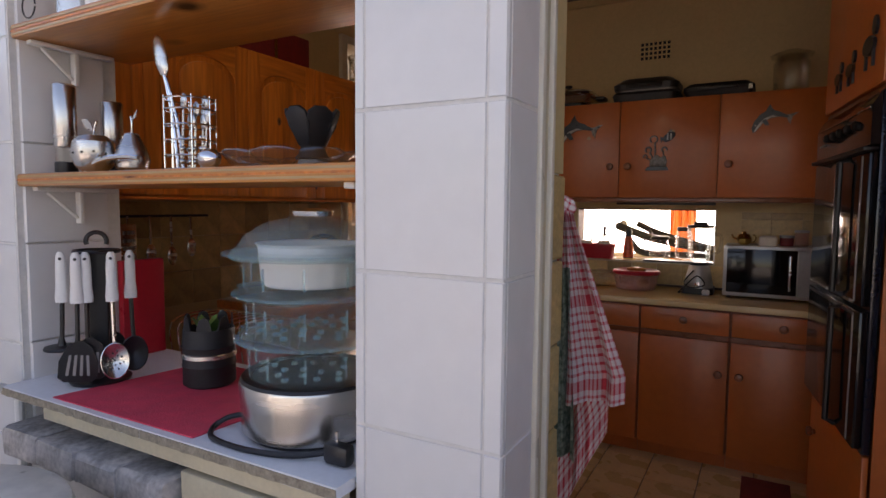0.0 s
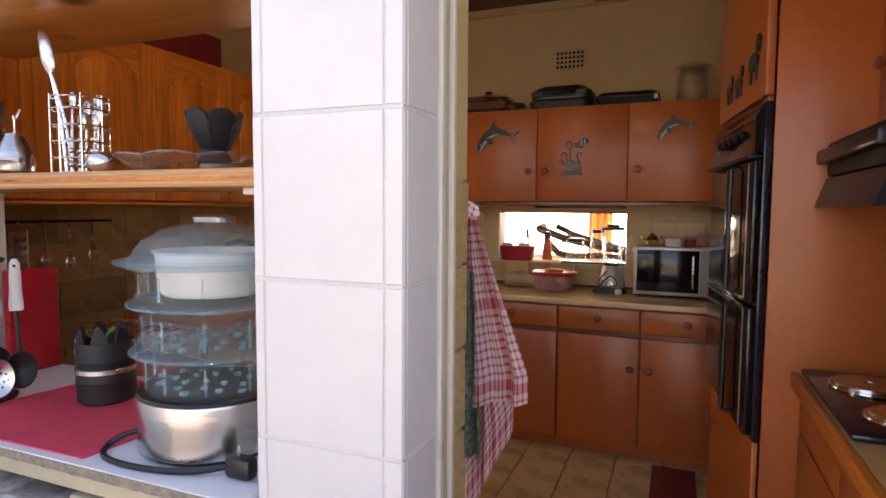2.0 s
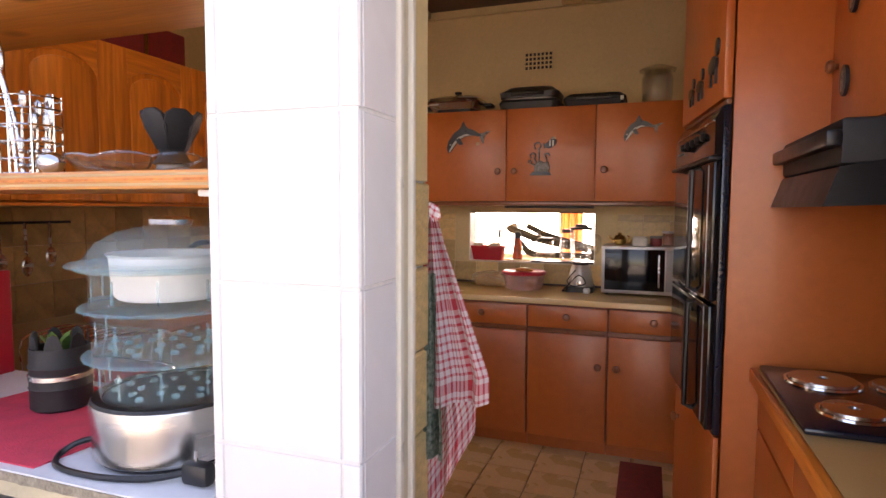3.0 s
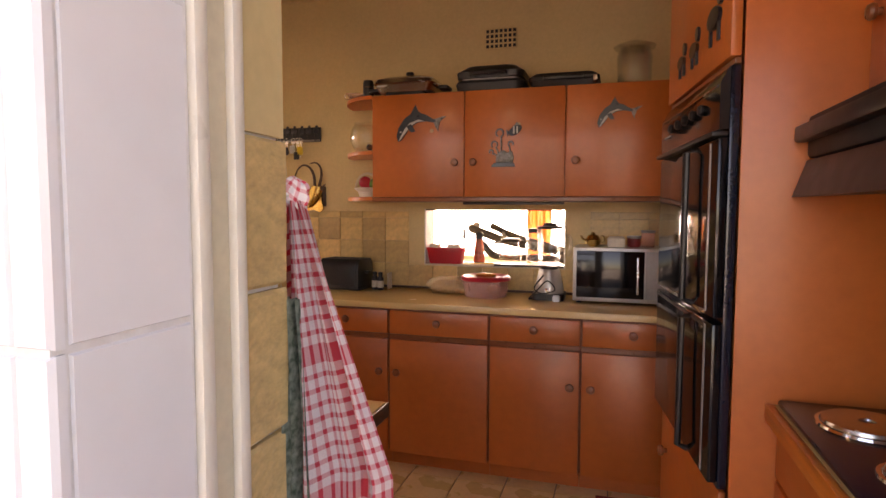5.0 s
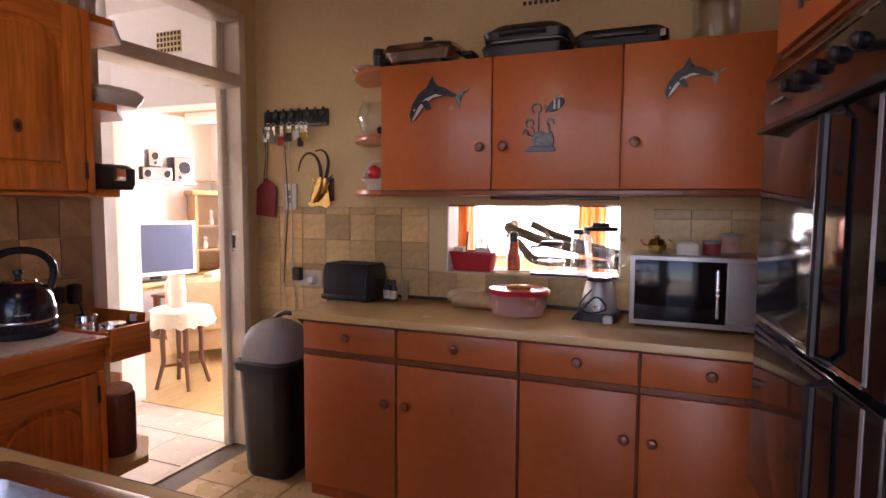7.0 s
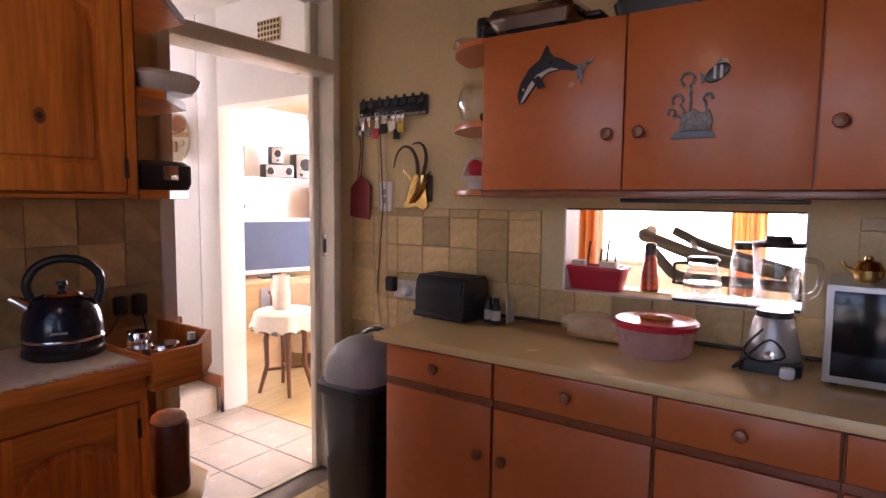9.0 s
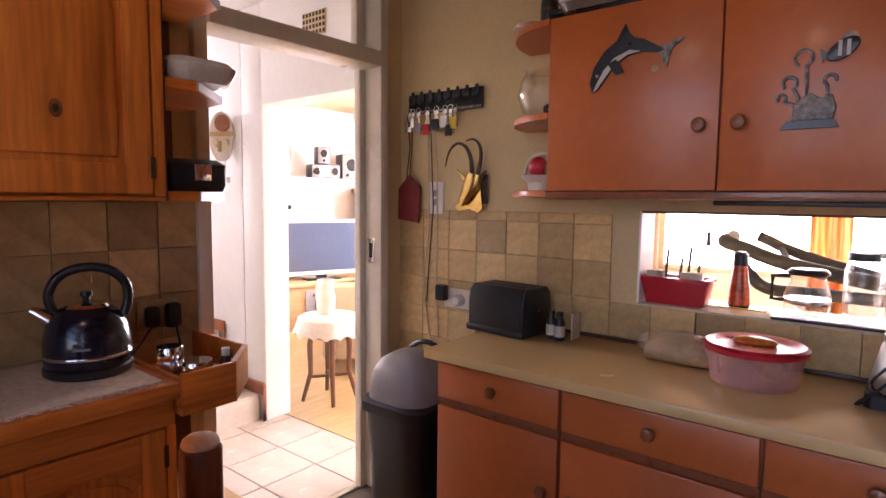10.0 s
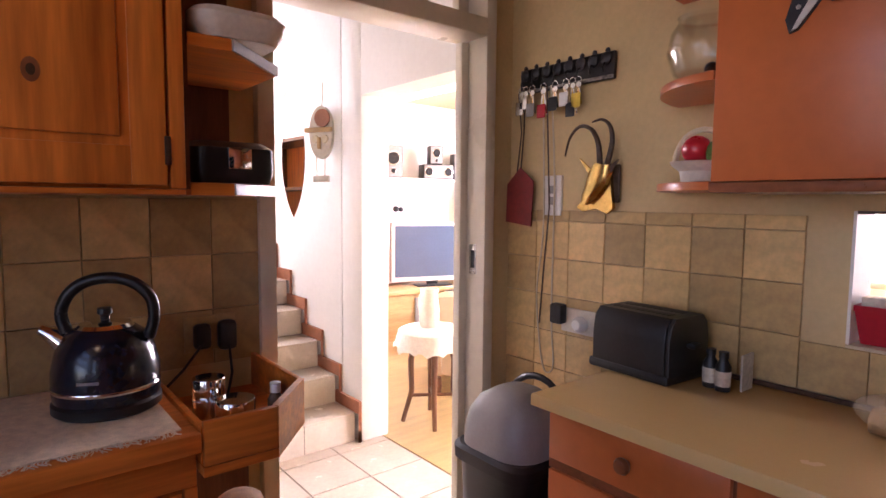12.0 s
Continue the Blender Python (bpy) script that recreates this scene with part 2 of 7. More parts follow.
M_GREENCLOTH = mat("green_floral_cloth", (0.05, 0.08, 0.05), 0.95, var=0.2, scale=110, bump=0.3, dark=(0.34, 0.38, 0.30), fine=0.05)
M_LACE = mat("white_lace_cloth", (0.78, 0.75, 0.68), 0.9, var=0.08, scale=60, bump=0.8, bscale=300)
M_CREAMCLOTH = mat("woven_cream_runner", (0.80, 0.68, 0.50), 0.95, var=0.14, scale=45, bump=0.8, bscale=350)
M_SOFA = mat("beige_upholstery", (0.56, 0.42, 0.28), 0.9, var=0.1, scale=10, bump=0.5, bscale=250)
M_RUG = mat("grey_blue_rug", (0.16, 0.16, 0.20), 0.95, var=0.35, scale=7, bump=0.6, bscale=250)
M_CURTAIN = mat("orange_curtain_cloth", (0.72, 0.30, 0.11), 0.85, var=0.12, scale=5, bump=0.3, bscale=200, stretch=(8, 8, 0.5))
M_SCREEN = mat("dark_tv_screen", (0.07, 0.10, 0.16), 0.16, var=0.1, scale=2.5, bump=0.0, coat=0.3)
M_PLANT = mat("green_leaf", (0.11, 0.24, 0.05), 0.5, var=0.25, scale=40)
M_CERAMIC = mat("cream_ceramic", (0.66, 0.60, 0.50), 0.3, var=0.1, scale=15)
M_ENAMEL = mat("crazed_cream_enamel", (0.74, 0.73, 0.66), 0.3, var=0.12, scale=9, bump=0.15, bscale=30)
M_PAPER = mat("cream_printed_card", (0.66, 0.60, 0.48), 0.7, var=0.15, scale=20)
M_BREAD = mat("bread_crust", (0.50, 0.30, 0.13), 0.8, var=0.25, scale=14, bump=0.4)
M_ORANGELIQ = mat("orange_red_lacquer", (0.62, 0.10, 0.03), 0.25, var=0.3, scale=20)
M_YELLOW = mat("yellow_plastic", (0.72, 0.50, 0.05), 0.4)
M_BAMBOO = mat("pale_painted_wood_strip", (0.60, 0.52, 0.36), 0.6, var=0.08, scale=9)
M_OUT = mat("bright_garden_haze", (1.0, 0.99, 0.96), 0.9, glow=5.0, bump=0)
# the grey holds both dirt and the shadow below the counter board
M_LEDGE = mat("dirty_shaded_rough_plaster", (0.52, 0.48, 0.44), 0.95, var=0.3, scale=14, bump=0.8, bscale=70)
M_GROUND = mat("concrete_yard", (0.34, 0.32, 0.29), 0.9, var=0.15, scale=4, bump=0.4)
M_BULB = mat("lit_bulb", (1.0, 0.78, 0.45), 0.5, glow=3, bump=0)
# white beam paint with emission added for its brightness; not a lamp
M_GLOWBEAM = mat("glowing_beam_paint", (1, 0.98, 0.92), 0.5, glow=0.9, bump=0)


# ---- mesh helpers ----
def box(bm, x0, y0, z0, x1, y1, z1, bevel=0.0):
    r = bmesh.ops.create_cube(bm, size=1)
    vs = r["verts"]
    bmesh.ops.scale(bm, vec=(abs(x1 - x0), abs(y1 - y0), abs(z1 - z0)), verts=vs)
    bmesh.ops.translate(bm, vec=((x0 + x1) / 2, (y0 + y1) / 2, (z0 + z1) / 2), verts=vs)
    if bevel:
        es = list({e for v in vs for e in v.link_edges})
        bmesh.ops.bevel(bm, geom=es, offset=bevel, segments=2, affect="EDGES", profile=0.5)
    return bm


def B(*a, **k):
    return box(bmesh.new(), *a, **k)


def lathe(profile, seg=28, bm=None, at=(0, 0, 0), axis="z"):
    """A turned body from (radius, height) pairs."""
    bm = bm or bmesh.new()
    rings = []
    for r, h in profile:
        ring = []
        for i in range(seg):
            a = 2 * math.pi * i / seg
            p = (r * math.cos(a), r * math.sin(a), h)
            p = {"z": p, "y": (p[0], p[2], p[1]), "x": (p[2], p[0], p[1])}[axis]
            ring.append(bm.verts.new((p[0] + at[0], p[1] + at[1], p[2] + at[2])))
        rings.append(ring)
    for a, b in zip(rings, rings[1:]):
        for i in range(seg):
            bm.faces.new((a[i], a[(i + 1) % seg], b[(i + 1) % seg], b[i]))
    for ring in (rings[0], rings[-1]):
        if (ring[0].co - ring[seg // 2].co).length > 1e-4:
            bm.faces.new(ring)
    bmesh.ops.recalc_face_normals(bm, faces=bm.faces)
    return bm


def smooth_path(p, n=4):
    """A rounder line through the same points."""
    out = []
    for i in range(len(p) - 1):
        a, b, c, d = p[max(i - 1, 0)], p[i], p[i + 1], p[min(i + 2, len(p) - 1)]
        for k in range(n):
            u = k / n
            out.append(0.5 * (2 * b + (c - a) * u + (2 * a - 5 * b + 4 * c - d) * u * u + (3 * b - a - 3 * c + d) * u ** 3))
    return out + [p[-1]]


def tube(points, r, seg=8, bm=None, r_end=None):
    bm = bm or bmesh.new()
    pts = [Vector(p) for p in points]
    if 5 <= len(pts) <= 12:
        pts = smooth_path(pts)
    rings = []
    n = len(pts)
    up = Vector((0.13, 0.21, 0.97))
    for i, p in enumerate(pts):
        d = (pts[min(i + 1, n - 1)] - pts[max(i - 1, 0)]).normalized()
        s = d.cross(up)
        if s.length < 0.1:
            s = d.cross(Vector((1, 0, 0)))
        s.normalize()
        u = s.cross(d)
        rad = r if r_end is None else r + (r_end - r) * i / (n - 1)
        rings.append([bm.verts.new(p + (s * math.cos(2 * math.pi * k / seg) + u * math.sin(2 * math.pi * k / seg)) * rad) for k in range(seg)])
    for a, b in zip(rings, rings[1:]):
        for k in range(seg):
            bm.faces.new((a[k], a[(k + 1) % seg], b[(k + 1) % seg], b[k]))
    bm.faces.new(rings[0])
    bm.faces.new(rings[-1])
    bmesh.ops.recalc_face_normals(bm, faces=bm.faces)
    return bm


def arc(c, r, a0, a1, plane="xz", n=14, ry=None):
    """Points on an arc about c, angles in degrees."""
    out = []
    for i in range(n + 1):
        a = radians(a0 + (a1 - a0) * i / n)
        u, v = r * math.cos(a), (ry or r) * math.sin(a)
        out.append({"xz": (c[0] + u, c[1], c[2] + v), "yz": (c[0], c[1] + u, c[2] + v), "xy": (c[0] + u, c[1] + v, c[2])}[plane])
    return out


def plate(outline, thick, plane="xy", base=0.0, bevel=0.0, bm=None):
    """An outline of 2D points pulled out to a thickness, along z (xy), y (xz) or x (yz)."""
    bm = bm or bmesh.new()

    def place(u, v, w):
        return {"xy": (u, v, w), "xz": (u, w, v), "yz": (w, u, v)}[plane]

    lo = [bm.verts.new(place(u, v, base)) for u, v in outline]
    hi = [bm.verts.new(place(u, v, base + thick)) for u, v in outline]
    n = len(outline)
    faces = [bm.faces.new(lo), bm.faces.new(hi)]
    for i in range(n):
        faces.append(bm.faces.new((lo[i], lo[(i + 1) % n], hi[(i + 1) % n], hi[i])))
    bmesh.ops.recalc_face_normals(bm, faces=faces)
    if bevel:
        bmesh.ops.bevel(bm, geom=list(faces[1].edges), offset=bevel, segments=2, affect="EDGES", profile=0.5)
    return bm


def ball(bm, at, r, sx=1, sy=1, sz=1, seg=16):
    q = bmesh.ops.create_uvsphere(bm, u_segments=seg, v_segments=max(6, seg // 2), radius=r)
    bmesh.ops.scale(bm, vec=(sx, sy, sz), verts=q["verts"])
    bmesh.ops.translate(bm, vec=at, verts=q["verts"])
    return bm


def mesh_of(name, bm, material, smooth=35):
    me = bpy.data.meshes.new(name)
    bm.to_mesh(me)
    bm.free()
    me.materials.append(material)
    if smooth:
        me.shade_smooth()
        me.set_sharp_from_angle(angle=radians(smooth))
    return me


def part(name, bm, material, parent, label=""):
    ob = new(name, mesh_of(name, bm, material))
    ob.parent = parent
    return tagged(ob, label)


def thing(name, at, label, category, group=""):
    ob = new(name)
    ob.empty_display_size = 0.05
    ob.matrix_basis = at if isinstance(at, Matrix) else Matrix.Translation(at)
    return tagged(ob, label, category, group)


def single(name, bm, material, label, category, at=(0, 0, 0), group=""):
    ob = new(name, mesh_of(name, bm, material))
    ob.matrix_basis = at if isinstance(at, Matrix) else Matrix.Translation(at)
    return tagged(ob, label, category, group)


def structure(name, bm, material, label, category="wall"):
    return tagged(new(name, mesh_of(name, bm, material)), label, category, "", "structure")


def glassy(ob):
    ob.visible_shadow = False
    return ob

# ---- structure ----
WALL_Y, CEIL = 4.31, 2.79
bm = B(-1.97, WALL_Y, 0, -0.77, 4.45, CEIL)
box(bm, 0.09, WALL_Y, 0, 1.3, 4.45, CEIL)
box(bm, -0.77, WALL_Y, 0, 0.09, 4.45, 1.055)
box(bm, -0.77, WALL_Y, 1.405, 0.09, 4.45, CEIL)
wall_north = structure("wall_north", bm, M_CREAM, "cream painted kitchen wall with a serving hatch")
bm = B(-2.08, 1.48, 0, -1.97, 3.242, CEIL)
box(bm, -2.08, 4.20, 0, -1.97, 4.45, CEIL)
box(bm, -2.08, 3.242, 2.46, -1.97, 4.20, CEIL)
wall_west = structure("wall_west", bm, M_CREAM, "cream painted kitchen wall with a doorway")
structure("wall_east", B(1.3, 1.1, 0, 1.42, 4.45, CEIL), M_ORANGE, "orange painted kitchen wall behind the stove")
# wall between yard and kitchen, with shelf opening and doorway
bm = B(-2.08, 1.1905, 0, -1.38, 1.47, CEIL)
box(bm, -1.38, 1.20, 0, -0.262, 1.47, 0.78)
box(bm, -1.38, 1.20, 2.35, -0.262, 1.47, CEIL)
box(bm, -0.262, 1.1905, 0, 0.003, 1.47, CEIL)
box(bm, 0.003, 1.1905, 0, 0.0115, 1.324, 2.2)
box(bm, 0.003, 1.20, 2.2, 0.80, 1.47, CEIL)
box(bm, 0.80, 1.20, 0, 1.3, 1.47, CEIL)
wall_south = structure("wall_south", bm, M_GROUT_W, "white grouted wall between the yard and the kitchen")
structure("floor", B(-2.03, 1.2, -0.1, 1.4, 4.4, -0.006), M_GROUT_D, "kitchen floor bed with dark grout", "floor")
structure("ceiling", B(-2.08, 1.2, CEIL, 1.42, 4.45, CEIL + 0.1), M_CEIL, "dark brown boarded kitchen ceiling", "ceiling")
for x0, x1 in ((-0.15, 0.075), (-1.25, -1.06)):
    structure("ceiling_beam", B(x0, 1.5, CEIL - 0.05, x1, WALL_Y - 0.003, CEIL - 0.002, bevel=0.006), M_CREAM, "cream painted ceiling beam", "beam")
structure("cornice", B(-1.96, WALL_Y - 0.03, CEIL - 0.06, 1.29, WALL_Y - 0.003, CEIL - 0.052, bevel=0.003), M_CREAM, "cream ceiling cornice strip", "trim")

# doorway to the hall: frame, transom bar, upper light
fr = structure("door_frame_1", B(-2.10, 4.145, 0, -1.945, 4.197, 2.455, bevel=0.006), M_FRAME, "cream gloss painted door frame with open fanlight", "door frame")
part("jamb", B(-2.10, 3.245, 0, -1.945, 3.297, 2.455, bevel=0.006), M_FRAME, fr)
part("head", B(-2.10, 3.299, 2.405, -1.945, 4.143, 2.455, bevel=0.006), M_FRAME, fr)
part("transom_bar", B(-2.105, 3.299, 2.045, -1.935, 4.143, 2.115, bevel=0.008), M_FRAME, fr)
part("fanlight_edge", B(-2.09, 4.09, 2.118, -2.05, 4.143, 2.403, bevel=0.004), M_FRAME, fr)
part("door_stop", B(-2.085, 4.105, 0, -2.045, 4.143, 2.04, bevel=0.004), M_FRAME, fr)
part("strike_plate", B(-2.03, 4.1425, 1.13, -1.99, 4.1445, 1.25), M_STEEL, fr, "steel strike plate")
part("strike_hole", B(-2.02, 4.141, 1.155, -2.0, 4.1423, 1.225), M_BLACK, fr)

# doorway from the yard: reveal tiles, frame strips, stone tiles on the kitchen side
fr = structure("door_frame_2", B(0.003, 1.325, 0, 0.020, 1.343, 2.2, bevel=0.004), M_FRAME, "cream painted doorway edging with thick paint", "door frame")
part("edging", B(0.003, 1.343, 0, 0.013, 1.375, 2.2, bevel=0.003), M_BAMBOO, fr)
part("edging", B(0.003, 1.375, 0, 0.021, 1.392, 2.2, bevel=0.004), M_FRAME, fr)
part("jamb", B(0.780, 1.2, 0, 0.798, 1.46, 2.2, bevel=0.004), M_BAMBOO, fr)

# yard around the start of the walk
structure("ground", B(-60, -60, -0.2, 60, 60, -0.101), M_GROUND, "grey concrete ground around the house", "ground")
structure("yard_floor", B(-2.6, -2.2, -0.1, 2.4, 1.2, -0.004), M_GROUND, "concrete yard floor", "floor")
structure("wall_yard_west", B(-2.25, -2.2, 0, -2.1, 1.2, 1.9), M_WHITEWALL, "white yard wall")
structure("wall_yard_south", B(-2.25, -2.35, 0, 2.4, -2.2, 1.0), M_WHITEWALL, "white yard wall")
structure("wall_yard_east", B(1.42, -2.2, 0, 1.56, 1.2, 1.3), M_WHITEWALL, "white yard wall")

# hall and stairs
HW = 4.31
bm = bmesh.new()


def wall_hole(bm, x0, x1, z0, z1, y0, y1, hole):
    """An upright wall with one opening of any outline."""
    for y in (y0, y1):
        out = [bm.verts.new((x, y, z)) for x, z in ((x0, z0), (x1, z0), (x1, z1), (x0, z1))]
        inn = [bm.verts.new((x, y, z)) for x, z in hole]
        es = [bm.edges.new((r[i], r[(i + 1) % len(r)])) for r in (out, inn) for i in range(len(r))]
        bmesh.ops.triangle_fill(bm, use_beauty=True, edges=es)
        if y == y0:
            keep = out, inn
        else:
            for a, b in zip(keep, (out, inn)):
                for i in range(len(a)):
                    bm.faces.new((a[i], a[(i + 1) % len(a)], b[(i + 1) % len(a)], b[i]))
    bmesh.ops.recalc_face_normals(bm, faces=bm.faces)
    return bm


hole = [(-4.13 + 0.27 * math.cos(a) * (0.62 + 0.38 * abs(math.cos(a))), 1.72 + 0.455 * math.sin(a)) for a in [2 * math.pi * i / 32 for i in range(32)]]
wall_hole(bm, -6.2, -3.38, 0, 2.62, HW, HW + 0.07, hole)
box(bm, -3.38, HW, 0, -3.15, HW + 0.19, 2.62, bevel=0.012)
structure("wall_hall_stair", bm, M_WHITEWALL, "white plastered stair wall with an oval opening")
structure("wall_hall_lintel", B(-3.15, HW, 2.01, -2.08, HW + 0.19, 2.62), M_WHITEWALL, "white plastered lintel above the living room opening")
structure("wall_hall_west", B(-6.35, 2.2, 0, -6.2, HW + 0.19, 4.2), M_WHITEWALL, "white wall at the top of the stairs")
structure("wall_hall_south", B(-6.2, 2.2, 0, -2.08, 2.35, 4.2), M_WHITEWALL, "white hall wall")
structure("ceiling_hall", B(-3.6, 2.35, 2.62, -2.08, HW + 0.19, 2.70), M_CEILWHITE, "white hall ceiling", "ceiling")
structure("ceiling_stair", B(-6.35, 2.2, 4.2, -3.6, HW + 0.19, 4.3), M_CEILWHITE, "white stairwell ceiling", "ceiling")
structure("wall_stair_upper", B(-6.2, HW, 2.62, -3.6, HW + 0.19, 4.2), M_WHITEWALL, "white upper stair wall")
structure("wall_stair_front", B(-3.6, 2.35, 2.70, -3.5, HW + 0.19, 4.2), M_WHITEWALL, "white upper stairwell wall")
structure("stair_trim", B(-3.595, 2.4, 2.60, -3.56, HW - 0.003, 2.70), M_PINE_Y, "brown wooden stairwell edge", "trim")
structure("floor_hall", B(-3.6, 2.35, -0.1, -2.03, 4.47, -0.006), M_GROUT_D, "hall floor bed with grey grout", "floor")
structure("threshold", B(-2.09, 3.298, -0.006, -2.06, 4.144, 0.004, bevel=0.002), M_BAMBOO, "thin metal threshold strip in the doorway", "threshold")

# living and dining room
LX, LY, LZ = -5.6, 7.72, 2.5
structure("floor_living", B(LX, 4.471, -0.1, 2.6, LY, -0.002), M_VINYL, "honey coloured living room floor", "floor")
structure("ceiling_living", B(LX, 4.5, LZ, 2.6, LY, LZ + 0.1), M_LIVCEIL, "tan boarded living room ceiling", "ceiling")
structure("wall_living_west", B(LX - 0.12, 4.5, 0, LX, LY + 0.12, LZ + 0.1), M_WHITEWALL, "pale living room wall")
structure("wall_living_east", B(2.6, 4.45, 0, 2.72, LY + 0.12, LZ + 0.1), M_WHITEWALL, "pale dining room wall")
bm = B(LX, LY, 0, -4.75, LY + 0.12, LZ)
for x0, x1, z0, z1 in ((-4.75, -3.0, 0, 0.75), (-4.75, -3.0, 2.2, LZ), (-3.0, -1.85, 0, LZ), (-1.85, 1.05, 0, 0.8), (-1.85, 1.05, 2.2, LZ), (1.05, 2.6, 0, LZ)):
    box(bm, x0, LY, z0, x1, LY + 0.12, z1)
structure("wall_living_north", bm, M_WHITEWALL, "pale living room wall with two windows")
structure("wall_dining_east_stub", B(1.3, 4.452, 0, 2.6, 4.5, LZ), M_WHITEWALL, "pale dining room wall")
structure("backdrop", B(-30, 14, -0.1, 25, 14.1, 12), M_OUT, "bright hazy daylight outside", "backdrop")


def window_unit(name, x0, x1, z0, z1):
    w = structure(name, B(x0, LY + 0.03, z0, x0 + 0.05, LY + 0.09, z1, bevel=0.004), M_FRAME, "cream painted timber window", "window")
    part("window_frame", B(x1 - 0.05, LY + 0.03, z0, x1, LY + 0.09, z1, bevel=0.004), M_FRAME, w)
    part("window_frame", B(x0 + 0.05, LY + 0.03, z1 - 0.05, x1 - 0.05, LY + 0.09, z1, bevel=0.004), M_FRAME, w)
    part("window_frame", B(x0 + 0.05, LY + 0.03, z0, x1 - 0.05, LY + 0.09, z0 + 0.05, bevel=0.004), M_FRAME, w)
    mid = (x0 + x1) / 2
    part("mullion", B(mid - 0.025, LY + 0.03, z0 + 0.05, mid + 0.025, LY + 0.09, z1 - 0.05, bevel=0.004), M_FRAME, w)
    for a, b in ((x0 + 0.05, mid - 0.025), (mid + 0.025, x1 - 0.05)):
        glassy(part("pane", B(a, LY + 0.058, z0 + 0.05, b, LY + 0.062, z1 - 0.05), M_GLASS, w))
    part("handle", B(x0 + 0.425, LY + 0.02, z0 + 0.24, x0 + 0.46, LY + 0.057, z0 + 0.37, bevel=0.006), M_BLACK, w, "black window catch")


window_unit("window_1", -4.75, -3.0, 0.75, 2.2)
window_unit("window_2", -1.85, 1.05, 0.8, 2.2)

# ---- back wall cabinets ----
def knob(bm, at, r=0.02, out=(0, -1, 0)):
    prof = [(0.45 * r, 0), (0.45 * r, 0.5 * r), (0.9 * r, 0.7 * r), (r, 1.1 * r), (0.8 * r, 1.5 * r), (0.25 * r, 1.65 * r), (0.001, 1.66 * r)]
    n = len(bm.verts)
    tmp = lathe(prof, 16)
    d = Vector(out)
    q = Vector((0, 0, 1)).rotation_difference(d).to_matrix().to_4x4()
    tmp.transform(Matrix.Translation(at) @ q)
    me = bpy.data.meshes.new("k")
    tmp.to_mesh(me)
    tmp.free()
    bm.from_mesh(me)
    bpy.data.meshes.remove(me)
    return bm


TOP = 0.912
FRONT = 3.77
UNITS = [(-1.285, -0.795, 1), (-0.795, -0.245, -1), (-0.245, 0.215, 1), (0.215, 0.70, -1)]
for x0, x1, side in UNITS:
    c = thing("base_cabinet", ((x0 + x1) / 2, 4.0, 0), "orange painted base cabinet with a drawer over a door", "cabinet", "orange base cabinets")
    w = (x1 - x0) / 2
    part("body", B(-w + 0.001, FRONT - 4.0 + 0.02, 0.09, w - 0.001, 0.30, TOP - 0.032), M_ORANGE_SHADE, c)
    part("plinth", B(-w + 0.001, FRONT - 4.0 + 0.06, 0, w - 0.001, FRONT - 4.0 + 0.08, 0.09), M_ORANGE, c)
    d = part("drawer", B(-w + 0.006, FRONT - 4.0, 0.735, w - 0.006, FRONT - 4.0 + 0.019, 0.862, bevel=0.004), M_ORANGE, c)
    part("knob", knob(bmesh.new(), (0, FRONT - 4.0, 0.805), 0.021), M_KNOB, d, "round red-brown wooden knob")
    d = part("door", B(-w + 0.006, FRONT - 4.0, 0.085, w - 0.006, FRONT - 4.0 + 0.019, 0.705, bevel=0.004), M_ORANGE, c)
    part("knob", knob(bmesh.new(), (side * (w - 0.05), FRONT - 4.0, 0.53), 0.021), M_KNOB, d, "round red-brown wooden knob")
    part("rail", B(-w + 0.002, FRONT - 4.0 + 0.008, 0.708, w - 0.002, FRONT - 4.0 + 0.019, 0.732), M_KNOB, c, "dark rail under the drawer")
single("worktop", plate([(-1.315, 3.735), (0.70, 3.735), (0.70, WALL_Y - 0.003), (-1.315, WALL_Y - 0.003)], 0.034, "xy", TOP - 0.034, 0.008), M_LAMINATE,
       "beige speckled laminate worktop with a rounded front edge", "worktop")
single("worktop_edge_strip", B(-1.31, WALL_Y - 0.022, TOP, 0.62, WALL_Y - 0.010, TOP + 0.014, bevel=0.003), M_BROWN, "dark strip along the back of the worktop", "trim")

UY, U0, U1 = 3.965, 1.452, 2.035
uc = thing("wall_cabinet", (0, UY, U0), "orange painted three-door wall cabinet above the hatch", "cabinet")
part("body", B(-0.972, 0.02, 0.02, 0.64, 0.342, U1 - U0), M_ORANGE, uc)
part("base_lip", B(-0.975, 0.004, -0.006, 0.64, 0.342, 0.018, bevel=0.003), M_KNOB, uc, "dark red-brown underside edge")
for x0, x1, k in ((-0.972, -0.430, 1), (-0.430, 0.108, -1), (0.108, 0.64, -1)):
    d = part("door", B(x0 + 0.003, 0, 0.02, x1 - 0.003, 0.019, U1 - U0 + 0.004, bevel=0.003), M_ORANGE, uc)
    kx = x1 - 0.05 if k > 0 else x0 + 0.052
    part("knob", knob(bmesh.new(), (kx, 0, 0.205), 0.021), M_KNOB, d, "round red-brown wooden knob")
part("light_strip", B(-0.45, 0.05, -0.022, 0.1, 0.10, -0.007, bevel=0.004), M_BLACK, uc, "dark strip light housing")

# rounded open shelves at the cabinet's end
es = thing("corner_shelf", (-0.976, WALL_Y - 0.003, U0), "orange rounded end shelves fixed beside the wall cabinet", "shelf")
